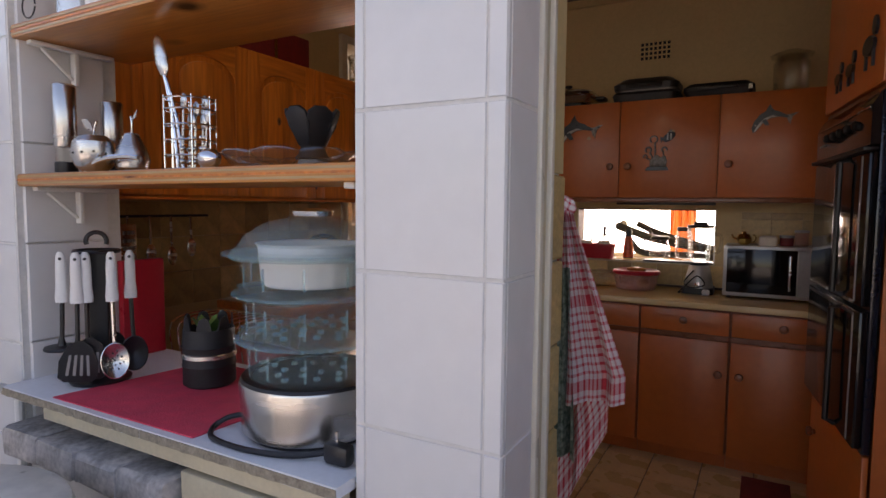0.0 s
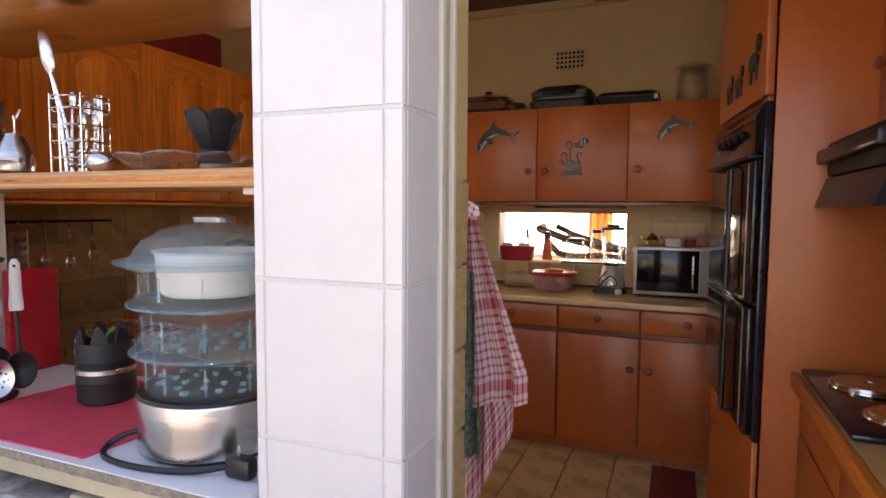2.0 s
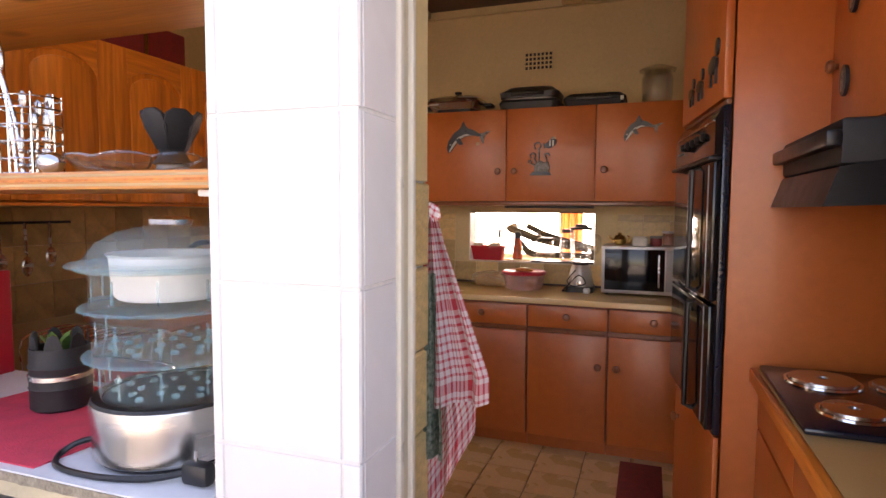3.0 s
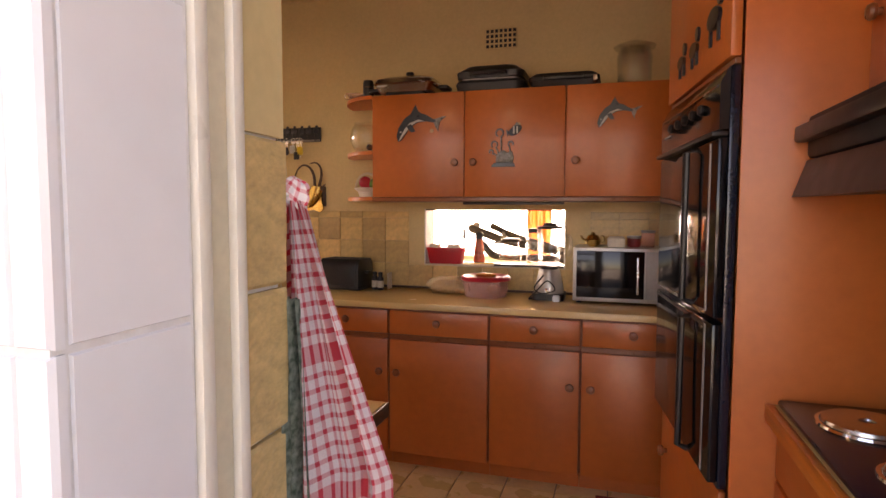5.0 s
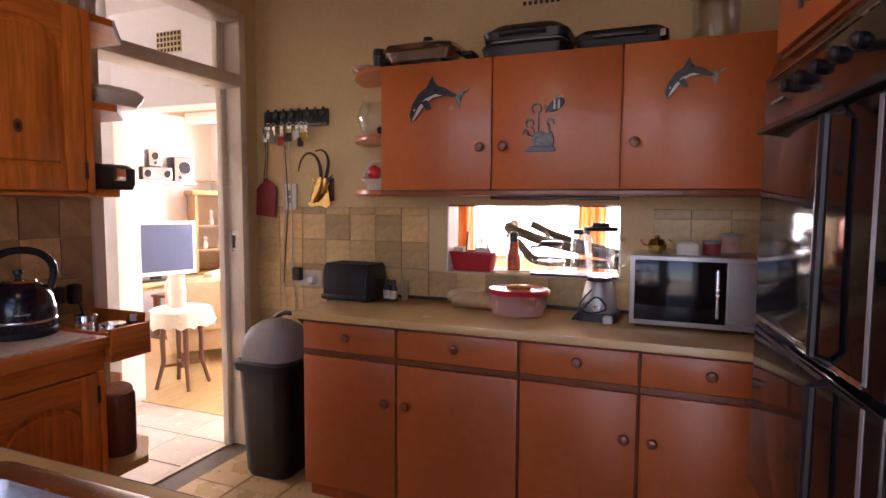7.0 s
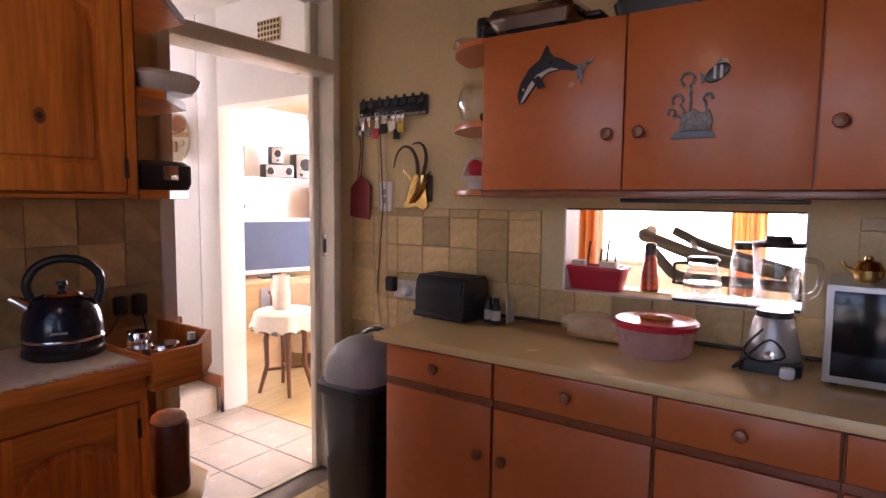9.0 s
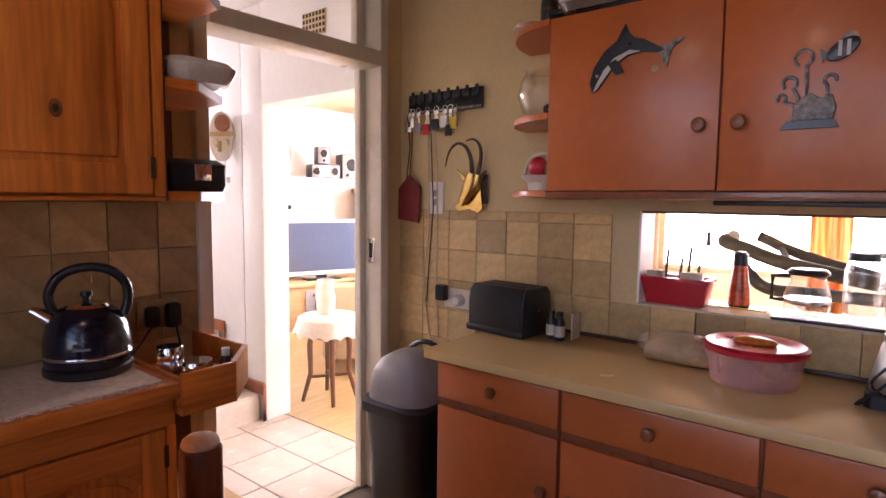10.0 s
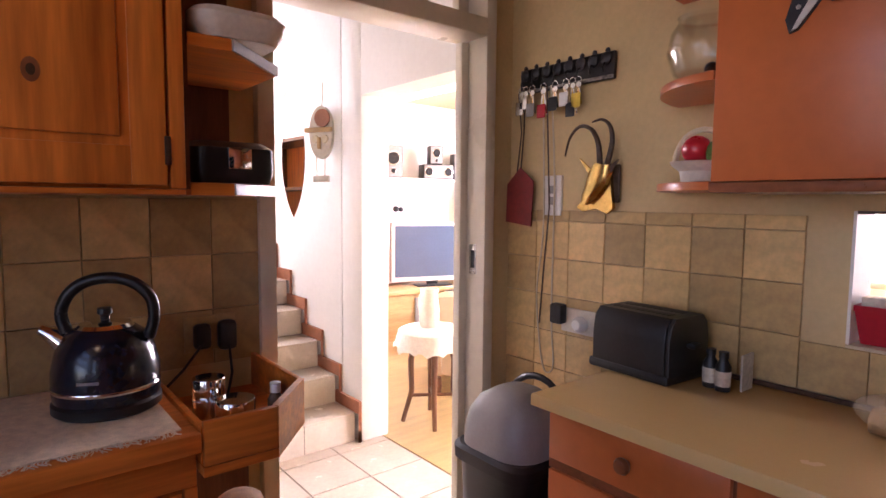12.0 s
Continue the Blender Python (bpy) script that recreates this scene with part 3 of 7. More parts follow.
for z in (0.0, 0.262, 0.572):
    pts = [(0, 0), (0, -0.335)] + [(-0.27 * math.sin(a) , -0.335 * math.cos(a)) for a in [radians(9 * i) for i in range(1, 10)]] + [(-0.27, 0)]
    part("shelf_board", plate(pts, 0.022, "xy", z, 0.004), M_ORANGE, es)

# ---- tall oven housing and stove counter ----
CHEEK = 2.56
TURN_OVEN = Matrix.Translation((0.668, CHEEK + 0.005, 0)) @ pose(0, 0, 0, 0, 0, 7.15)
OW = 0.715
th = thing("oven_housing", (0.668, CHEEK, 0), "orange painted tall oven housing", "cabinet")
part("side_panel", B(0.0, 0, 0, 0.629, 0.02, 2.75, bevel=0.003), M_ORANGE, th)
part("body", plate([(0.004, 0.022), (-0.084, 0.715), (0.629, 0.715), (0.629, 0.022)], 2.74, "xy", 0.0), M_ORANGE_SHADE, th)
td = thing("oven_housing_top_door", TURN_OVEN, "orange cupboard door above the oven with animal magnets", "cupboard door")
part("panel", B(-0.034, -0.004, 1.795, -0.006, OW, 2.70, bevel=0.004), M_ORANGE, td)
# shadow line below the door, modelled as a dark strip
part("shadow_rail", B(-0.022, -0.002, 1.776, -0.006, OW, 1.792, bevel=0.002), M_KNOB, td, "dark red-brown strip standing for the shadow under the door")
bd = thing("oven_housing_bottom_door", TURN_OVEN, "orange cupboard door below the oven", "cupboard door")
part("panel", B(-0.024, 0.0, 0.08, -0.006, OW, 0.645, bevel=0.003), M_ORANGE, bd)
part("knob", knob(bmesh.new(), (-0.024, 0.62, 0.50), 0.02, (-1, 0, 0)), M_KNOB, bd, "round red-brown wooden knob")
ov = thing("double_oven", TURN_OVEN @ Matrix.Translation((0, 0, 0.655)), "black glass built-in double oven with bar handles", "oven")
part("case", B(-0.030, -0.006, 0.0, -0.006, OW, 1.118, bevel=0.004), M_BLUEBLACK, ov)
pn = part("control_panel", plate([(-0.055, 0.955), (-0.031, 0.955), (-0.031, 1.114), (-0.034, 1.114), (-0.055, 1.075)], OW + 0.002, "xz", -0.004, 0.002), M_BLACKGLASS, ov)
for i in range(5):
    part("knob", lathe([(0.015, 0), (0.016, -0.006), (0.010, -0.013), (0.001, -0.014)], 16, at=(-0.0552, 0.16 + 0.095 * i, 1.03), axis="x"), M_BLACK, pn)
part("panel_print", B(-0.0558, 0.56, 1.005, -0.0552, 0.66, 1.012), M_GREYPL, pn)
part("trim", B(-0.0562, 0.02, 1.068, -0.0552, OW - 0.02, 1.072), M_STEEL, pn, "thin steel trim line")
part("shelf_lip", B(-0.072, -0.002, 0.938, -0.031, OW + 0.002, 0.951, bevel=0.003), M_BLACK, ov)
for z0, z1, zs in ((0.015, 0.445, 0.432), (0.462, 0.935, 0.468)):
    d = part("oven_door", B(-0.055, -0.003, z0, -0.031, OW, z1, bevel=0.005), M_BLACKGLASS, ov)
    part("trim", B(-0.0575, 0.07, zs - 0.005, -0.0553, OW - 0.01, zs + 0.005), M_STEEL if z0 > 0.2 else M_BLACK, d, "thin steel trim line")
    part("handle", tube([(-0.056, 0.205, z0 + 0.01), (-0.084, 0.205, z0 + 0.02), (-0.084, 0.205, z1 - 0.02), (-0.056, 0.205, z1 - 0.01)], 0.010), M_BLACK, d, "black bar handle")
    part("frame_strip", B(-0.0575, 0.055, z0 + 0.01, -0.0553, 0.067, z1 - 0.01), M_GREYPL, d, "grey door frame strip")

sc = thing("stove_cabinet", (0.775, CHEEK - 0.001, 0), "orange base cabinet under the stove worktop", "cabinet")
part("body", B(0.02, -1.0, 0.0, 0.52, -0.003, 0.862), M_ORANGE_SHADE, sc)
for y0, y1 in ((-0.5, -0.006), (-1.0, -0.506)):
    d = part("door", B(0, y0, 0.08, 0.019, y1, 0.70, bevel=0.003), M_ORANGE, sc)
    part("knob", knob(bmesh.new(), (0, y0 + 0.04 if y0 > -0.6 else y1 - 0.04, 0.60), 0.02, (-1, 0, 0)), M_KNOB, d, "round red-brown wooden knob")
    part("false_drawer", B(0, y0, 0.712, 0.019, y1, 0.855, bevel=0.003), M_ORANGE, sc)
sw = thing("stove_worktop", (0.748, CHEEK, 0.862), "black-topped worktop with pale wooden edging beside the oven housing", "worktop")
part("slab", B(0.020, -1.0, 0, 0.549, -0.002, 0.038), M_LAMINATE, sw)
part("edging", B(-0.002, -1.0, -0.006, 0.019, -0.002, 0.04, bevel=0.003), M_PINE_Y, sw, "pale wooden edging")
hb = thing("electric_hob", (0.772, 1.955, 0.9), "black enamel hob with four steel plates", "hob")
part("tray", B(0, 0, 0.001, 0.49, 0.59, 0.018, bevel=0.006), M_BLUEBLACK, hb)
for x, y, r in ((0.14, 0.43, 0.09), (0.34, 0.43, 0.072), (0.14, 0.15, 0.072), (0.34, 0.15, 0.09)):
    p = part("hot_plate", lathe([(r, 0.018), (r, 0.026), (r * 0.97, 0.032), (r * 0.2, 0.033), (r * 0.18, 0.029), (0.001, 0.029)], 36, at=(x, y, 0)), M_STEEL, hb, "steel hot plate")
    part("ring", lathe([(r + 0.012, 0.0185), (r + 0.010, 0.024), (r + 0.002, 0.0245), (r + 0.001, 0.0187)], 36, at=(x, y, 0)), M_CHROME, p)
hd = thing("extractor_hood", (0.785, 1.955, 1.435), "dark brown extractor hood over the hob", "extractor hood")
part("canopy", plate([(0.0, 0.0), (0.5, 0.02), (0.5, 0.17), (0.03, 0.09)], 0.6, "xz", 0.0, 0.004), M_BLACK, hd)
part("top_box", B(0.03, 0, 0.095, 0.5, 0.6, 0.20, bevel=0.01), M_BLACKSOFT, hd)
part("front_lip", B(0.0, -0.002, 0.135, 0.035, 0.602, 0.175, bevel=0.008), M_BLACK, hd)
hc = thing("wall_cabinet", (0.94, 1.56, 1.66), "orange wall cabinet above the extractor hood", "cabinet")
part("body", B(0.02, 0, 0.0, 0.357, 0.997, 0.9), M_ORANGE, hc)
for y0 in (0.0, 0.5):
    d = part("door", B(0, y0 + 0.003, 0.0, 0.019, y0 + 0.495, 0.9, bevel=0.003), M_ORANGE, hc)
    part("knob", knob(bmesh.new(), (0, y0 + 0.44, 0.2), 0.02, (-1, 0, 0)), M_KNOB, d, "round red-brown wooden knob")

# sink counter inside the wall
sk = thing("sink_cabinet", (-1.0, 1.85, 0), "base cabinet under the sink worktop", "cabinet")
part("body", B(-0.42, -0.37, 0.0, 0.76, 0.40, 0.862), M_LAMINATE, sk)
part("door", B(0.27, 0.402, 0.09, 0.74, 0.42, 0.84, bevel=0.003), M_ORANGE, sk)
st = thing("sink_worktop", (-1.0, 1.85, 0.862), "yellowish laminate worktop with dark front edge", "worktop")
for x0, y0, x1, y1 in ((-0.42, -0.372, 0.145, 0.435), (0.615, -0.372, 0.797, 0.435), (0.145, -0.372, 0.615, -0.135), (0.145, 0.355, 0.615, 0.435)):
    part("slab", B(x0, y0, 0, x1, y1, 0.036), M_LAMINATE, st)
part("edge", B(-0.42, 0.436, -0.004, 0.797, 0.442, 0.034, bevel=0.002), M_BROWN, st, "dark front edge")
part("edge", B(0.798, -0.372, -0.004, 0.804, 0.442, 0.034, bevel=0.002), M_BROWN, st, "dark side edge")
si = thing("steel_sink", (-0.62, 1.96, 0.90), "stainless steel sink set in the worktop", "sink")
bm = bmesh.new()
def ring_rect(w, h, r, z, n=5):
    pts = []
    for cx, cy, a0 in ((w - r, h - r, 0), (-w + r, h - r, 90), (-w + r, -h + r, 180), (w - r, -h + r, 270)):
        for i in range(n + 1):
            a = radians(a0 + 90 * i / n)
            pts.append((cx + r * math.cos(a), cy + r * math.sin(a), z))
    return pts
def loft(rings, bm=None, cap=True):
    bm = bm or bmesh.new()
    vs = [[bm.verts.new(p) for p in r] for r in rings]
    for a, b in zip(vs, vs[1:]):
        for i in range(len(a)):
            bm.faces.new((a[i], a[(i + 1) % len(a)], b[(i + 1) % len(a)], b[i]))
    if cap:
        bm.faces.new(vs[0])
        bm.faces.new(vs[-1])
    bmesh.ops.recalc_face_normals(bm, faces=bm.faces)
    return bm
bm.free()
part("bowl", loft([ring_rect(0.27, 0.275, 0.05, -0.001), ring_rect(0.275, 0.28, 0.05, 0.008), ring_rect(0.262, 0.266, 0.05, 0.010), ring_rect(0.225, 0.232, 0.06, 0.004), ring_rect(0.21, 0.22, 0.06, -0.03), ring_rect(0.19, 0.2, 0.07, -0.15), ring_rect(0.03, 0.03, 0.02, -0.16)], cap=False), M_STEEL, si)
part("drain", lathe([(0.03, -0.158), (0.028, -0.154), (0.01, -0.155), (0.001, -0.155)], at=(0, 0, 0)), M_BLACK, si)

# ---- pine units along the hall wall ----
PX = -1.50


def arched_door(name, y0, y1, z0, z1, parent, ox, oz):
    """A framed pine door in the plane x = PX, with a raised arched panel; coordinates relative to the thing."""
    bm = B(-0.02, y0, z0, -0.004, y1, z1)
    s = 0.062
    box(bm, -0.0039, y0, z0, 0.004, y0 + s, z1, bevel=0.002)
    box(bm, -0.0039, y1 - s, z0, 0.004, y1, z1, bevel=0.002)
    box(bm, -0.0039, y0 + s, z0, 0.0035, y1 - s, z0 + s + 0.01, bevel=0.002)
    d = part(name, bm, M_PINE, parent)
    a0, a1 = y0 + s, y1 - s
    cy, w = (a0 + a1) / 2, (a1 - a0) / 2
    zr = z1 - s
    arch = [(cy + w * math.cos(radians(t)), zr - 0.085 + 0.075 * math.sin(radians(t)) ) for t in range(0, 181, 12)]
    top = [(a1, z1), ] + [(a1, zr - 0.085)] + arch[1:-1] + [(a0, zr - 0.085), (a0, z1)]
    part("arched_rail", plate(top, 0.0079, "yz", -0.0042, 0.002), M_PINE_Y, d)
    g = 0.016
    inner = [(cy + (w - g) * math.cos(radians(t)), zr - 0.085 - g + 0.07 * math.sin(radians(t))) for t in range(0, 181, 12)]
    inner += [(a0 + g, z0 + s + 0.01 + g), (a1 - g, z0 + s + 0.01 + g)]
    part("raised_panel", plate(inner, 0.008, "yz", -0.0045, 0.006), M_PINE, d)
    return d


lu = thing("pine_wall_cabinet", (PX, 0, 1.44), "varnished orange pine wall cabinet with arched panel doors", "cabinet")
part("body", B(-0.465, 1.50, 0, -0.022, 2.925, 0.60), M_PINE, lu)
part("bottom_edge", B(-0.465, 1.50, -0.012, 0.0, 2.925, -0.001, bevel=0.003), M_PINE_Y, lu)
for y0, y1 in ((1.52, 1.70), (1.703, 2.09), (2.093, 2.49), (2.493, 2.89)):
    d = arched_door("door", y0, y1, 0.006, 0.595, lu, 0, 0)
    part("hinge", B(-0.004, y1 - 0.004, 0.045, 0.006, y1 + 0.008, 0.10, bevel=0.002), M_BROWN, d, "dark metal hinge")
part("end_stile", B(-0.02, 2.897, 0, 0.0, 2.925, 0.60, bevel=0.002), M_PINE, lu)
for y, z, k in ((2.681, 0.195, 1.0), (2.26, 0.33, 0.8), (1.93, 0.15, 0.7)):
    kn = part("wood_knot", plate([(y + 0.014 * k * math.cos(a), z + 0.021 * k * math.sin(a)) for a in [2 * math.pi * i / 16 for i in range(16)]], 0.0004, "yz", 0.0036), M_KNOB, lu, "dark oval wood knot")
    part("wood_knot", plate([(y + 0.007 * k * math.cos(a), z + 0.010 * k * math.sin(a)) for a in [2 * math.pi * i / 12 for i in range(12)]], 0.0003, "yz", 0.0041), M_BROWN, kn)
sh = thing("pine_end_shelves", (PX, 2.926, 1.44), "open pine end shelves with angled corners", "shelf")
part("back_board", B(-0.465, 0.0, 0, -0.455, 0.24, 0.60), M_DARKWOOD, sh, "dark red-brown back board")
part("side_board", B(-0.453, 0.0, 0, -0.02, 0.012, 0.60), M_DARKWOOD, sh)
for z in (-0.012, 0.285, 0.575):
    part("shelf_board", plate([(-0.45, 0.013), (-0.02, 0.013), (-0.02, 0.10), (-0.20, 0.27), (-0.45, 0.27)], 0.026, "xy", z, 0.003), M_PINE_Y, sh)
    part("edge_strip", plate([(-0.0185, 0.10), (-0.199, 0.272), (-0.197, 0.276), (-0.0145, 0.102)], 0.024, "xy", z + 0.001), M_GREYPL, sh, "worn grey edge strip")

lb = thing("pine_base_cabinet", (PX, 0, 0), "varnished pine base cabinet with arched panel doors", "cabinet")
part("body", B(-0.465, 2.305, 0.0, -0.022, 2.93, 0.905), M_PINE, lb)
part("top_rail", B(-0.021, 2.305, 0.83, 0.0, 2.93, 0.905, bevel=0.003), M_PINE_Y, lb)
for y0, y1 in ((2.308, 2.52), (2.524, 2.90)):
    d = arched_door("door", y0, y1, 0.10, 0.825, lb, 0, 0)
    part("hinge", B(-0.004, y1 - 0.004, 0.72, 0.006, y1 + 0.008, 0.78, bevel=0.002), M_BROWN, d, "dark metal hinge")
part("end_stile", B(-0.021, 2.905, 0.0, 0.002, 2.93, 0.829, bevel=0.002), M_PINE, lb)
single("pine_worktop", B(-1.967, 2.30, 0.906, -1.472, 2.935, 0.950, bevel=0.007), M_PINE_Y, "thick varnished pine worktop", "worktop")
tr = thing("pine_corner_tray", (PX, 2.936, 0.855), "pine end tray with angled corner and raised sides", "tray shelf")
octo = [(-0.45, 0.0), (0.028, 0.0), (0.028, 0.16), (-0.12, 0.29), (-0.45, 0.29)]
part("bottom", plate(octo, 0.02, "xy", 0.0), M_PINE_Y, tr)
part("front_side", B(0.012, 0.002, 0.021, 0.028, 0.158, 0.115, bevel=0.003), M_PINE_Y, tr)
part("angled_side", plate([(0.028, 0.16), (-0.12, 0.29), (-0.13, 0.278), (0.013, 0.152)], 0.116, "xy", 0.0), M_PINE_Y, tr)
part("end_side", B(-0.45, 0.276, 0.021, -0.131, 0.29, 0.115, bevel=0.003), M_PINE_Y, tr)
part("inner_side", B(-0.45, 0.0, 0.021, 0.011, 0.014, 0.10, bevel=0.003), M_PINE_Y, tr)
ls = thing("low_end_shelf", (PX, 2.936, 0.0), "low pine end shelf beside the base cabinet", "shelf")
part("board", plate([(-0.45, 0.0), (0.02, 0.0), (0.02, 0.14), (-0.12, 0.265), (-0.45, 0.265)], 0.03, "xy", 0.44, 0.003), M_LAMINATE, ls)
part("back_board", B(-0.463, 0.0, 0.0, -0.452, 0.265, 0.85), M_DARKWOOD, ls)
part("foot", B(-0.44, 0.03, 0.0, -0.10, 0.05, 0.438), M_DARKWOOD, ls)
# lamp that lights the kitchen
cl = thing("ceiling_lamp", (-0.6, 2.0, 2.74), "small warm lit bulb in a white ceiling holder", "ceiling lamp")
part("holder", lathe([(0.05, 0.048), (0.05, 0.02), (0.025, 0.0), (0.025, -0.02), (0.001, -0.02)], 24), M_WHITE, cl)
glassy(part("bulb", ball(bmesh.new(), (0, 0, -0.06), 0.035, 1, 1, 1.25), M_BULB, cl))

# ---- hall: stairs, mask, vents ----
sx, rise, tread = -3.20, 0.171, 0.235
for i in range(12):
    x1 = sx - tread * i
    s = structure("stair_step", B(x1 - tread - 0.02, 3.32, 0.171 * i, x1, HW - 0.022, rise * (i + 1) - 0.012), M_GROUT_D, "pale tiled stair step", "step")
    for j in range(3):
        y0 = 3.325 + j * 0.322
        part("tread_tile", B(x1 - tread + 0.002, y0, rise * (i + 1) - 0.0118, x1 + 0.008, y0 + 0.317, rise * (i + 1), bevel=0.002), M_FLOOR_H, s)
        part("riser_tile", B(x1 + 0.0005, y0, rise * i + 0.001, x1 + 0.007, y0 + 0.317, rise * (i + 1) - 0.0125), M_FLOOR_H, s)
    structure("stair_skirting", plate([(x1 - tread, rise * (i + 1)), (x1 + 0.045, rise * (i + 1)), (x1 + 0.045, rise * i + (0.0 if i == 0 else 0.075)), (x1 + 0.052, rise * i), (x1 + 0.052, rise * (i + 1) + 0.075), (x1 - tread + 0.053, rise * (i + 1) + 0.075), (x1 - tread, rise * (i + 1) + 0.075)], 0.018, "xz", HW - 0.0205), M_BRICKRED, "red-brown stepped stair skirting", "skirting")
structure("skirting_hall", B(-3.148 , HW - 0.0205, 0, -3.152 - 0.0, HW - 0.003, 0.075), M_BRICKRED, "red-brown hall skirting", "skirting")
structure("wall_stair_side", B(-6.2, 3.22, 0, -4.2, 3.318, 3.2), M_WHITEWALL, "white wall on the other side of the stairs")


def air_vent(name, at, w, h, label):
    v = thing(name, at, label, "air vent")
    part("plate", B(-w / 2, 0, -h / 2, w / 2, 0.006, h / 2, bevel=0.002), M_CREAM, v)
    nx, nz = 7, 4
    for i in range(nx):
        for j in range(nz):
            cx, cz = -w / 2 + w * (i + 0.5) / nx, -h / 2 + h * (j + 0.5) / nz
            part("hole", B(cx - w / nx * 0.31, -0.0015, cz - h / nz * 0.31, cx + w / nx * 0.31, -0.0002, cz + h / nz * 0.31), M_BLACKSOFT, v)


air_vent("air_vent", (-0.30, WALL_Y - 0.008, 2.40), 0.185, 0.115, "cream perforated air brick high on the kitchen wall")
air_vent("air_vent", (-2.63, HW - 0.008, 2.40), 0.2, 0.13, "white perforated air brick above the living room opening")

mk = thing("wall_mask", Matrix.Translation((-3.53, HW - 0.055, 1.83)) @ pose(0, 0, 0, 0, 0, 26), "carved pale wooden face mask hanging on a cord", "wall ornament")
out = [(0.085 * math.sin(a), 0.16 * math.cos(a)) for a in [2 * math.pi * i / 24 for i in range(24)]]
part("face", plate(out, 0.03, "xz", -0.004, 0.0), M_CERAMIC, mk)
part("brim", B(-0.105, -0.03, 0.0, 0.095, -0.006, 0.03, bevel=0.008), M_LIGHTWOOD, mk)
part("cap", plate([(0.02 + 0.055 * math.cos(a), 0.085 + 0.055 * math.sin(a)) for a in [2 * math.pi * i / 14 for i in range(14)]], 0.012, "xz", -0.018), M_BRICKRED, mk)
for sx_ in (-0.035, 0.035):
    part("eye", lathe([(0.026, 0.0), (0.022, -0.012), (0.008, -0.014), (0.001, -0.014)], 16, at=(sx_, -0.005, -0.04), axis="y"), M_BAMBOO, mk)
part("nose", B(-0.008, -0.03, -0.10, 0.008, -0.006, -0.03, bevel=0.004), M_LIGHTWOOD, mk)
part("cord", tube([(0, 0.01, 0.15), (0.005, 0.015, 0.23), (0, 0.02, 0.30)], 0.003), M_BAMBOO, mk)
part("hanging_piece", B(-0.06, -0.008, -0.30, 0.06, 0.008, -0.26, bevel=0.006), M_CERAMIC, mk)
for sx_ in (-0.035, 0.03):
    part("string", tube([(sx_, 0, -0.14), (sx_ * 0.9, 0, -0.27)], 0.0025), M_BAMBOO, mk)

# wooden shelf unit seen through the oval opening
bk = thing("bookcase", (-5.05, 4.75, 0), "reddish brown wooden bookcase beyond the stair opening", "bookcase")
for z in (0.02, 0.6, 1.1, 1.5, 1.9):
    part("shelf_board", B(-0.5, -0.12, z, 0.5, 0.18, z + 0.025), M_DARKWOOD, bk)
part("side", B(-0.525, -0.12, 0, -0.5, 0.18, 2.0), M_DARKWOOD, bk)
part("side", B(0.5, -0.12, 0, 0.525, 0.18, 2.0), M_DARKWOOD, bk)
part("back", B(-0.5, 0.18, 0, 0.5, 0.2, 2.0), M_PINE, bk)

# ---- living room ----
def loudspeaker(at, w, h, d, turn, cones, label, grp="speakers"):
    t = thing("loudspeaker", Matrix.Translation(at) @ pose(0, 0, 0, 0, 0, turn), label, "loudspeaker", grp)
    part("cabinet", B(-d, -w / 2, 0, 0, w / 2, h, bevel=0.006), M_BLACK, t)
    part("front_plate", B(0.0005, -w / 2 + 0.008, 0.008, 0.008, w / 2 - 0.008, h - 0.008, bevel=0.003), M_GREYPL, t)
    for cy, cz, r in cones:
        c = part("cone_ring", lathe([(r, 0.008), (r, 0.014), (r * 0.85, 0.016), (r * 0.8, 0.012), (r * 0.2, 0.006), (0.001, 0.008)], 24, at=(0, cy, cz), axis="x"), M_STEEL, t)
        part("cone", lathe([(r * 0.8, 0.0145), (r * 0.3, 0.0105), (r * 0.28, 0.017), (0.001, 0.019)], 24, at=(0, cy, cz), axis="x"), M_BLACK, c)


WS = 1.66
single("speaker_shelf", B(LX + 0.003, 5.5, WS - 0.03, LX + 0.33, 7.15, WS, bevel=0.004), M_WHITE, "white wall shelf carrying loudspeakers", "shelf")
for y, w, h, cones in ((5.98, 0.2, 0.33, [(0, 0.2, 0.075), (0, 0.07, 0.03)]), (6.98, 0.25, 0.30, [(0, 0.17, 0.09), (-0.06, 0.05, 0.025)]), (6.58, 0.34, 0.16, [(-0.11, 0.08, 0.05), (0.11, 0.08, 0.05)])):
    loudspeaker((LX + 0.30, y, WS + 0.001), w, h, 0.22, -22, cones, "grey and black loudspeaker on a white shelf")
loudspeaker((LX + 0.30, 6.55, WS + 0.163), 0.15, 0.2, 0.14, -22, [(0, 0.12, 0.05), (0, 0.04, 0.02)], "small grey loudspeaker stacked on another")
tvs = thing("television_stand", (LX + 0.28, 6.3, 0), "light oak television cabinet with drawers", "cabinet")
part("top", B(-0.25, -0.95, 0.47, 0.28, 0.75, 0.51, bevel=0.005), M_LIGHTWOOD, tvs)
part("body", B(-0.24, -0.9, 0.0, 0.24, 0.2, 0.469), M_LIGHTWOOD, tvs)
part("door", B(0.241, -0.2, 0.05, 0.255, 0.18, 0.42, bevel=0.003), M_GREYPL, tvs)
part("shelf", B(-0.24, 0.202, 0.16, 0.24, 0.74, 0.185), M_LIGHTWOOD, tvs)
part("end", B(-0.24, 0.715, 0.0, 0.24, 0.742, 0.469), M_LIGHTWOOD, tvs)
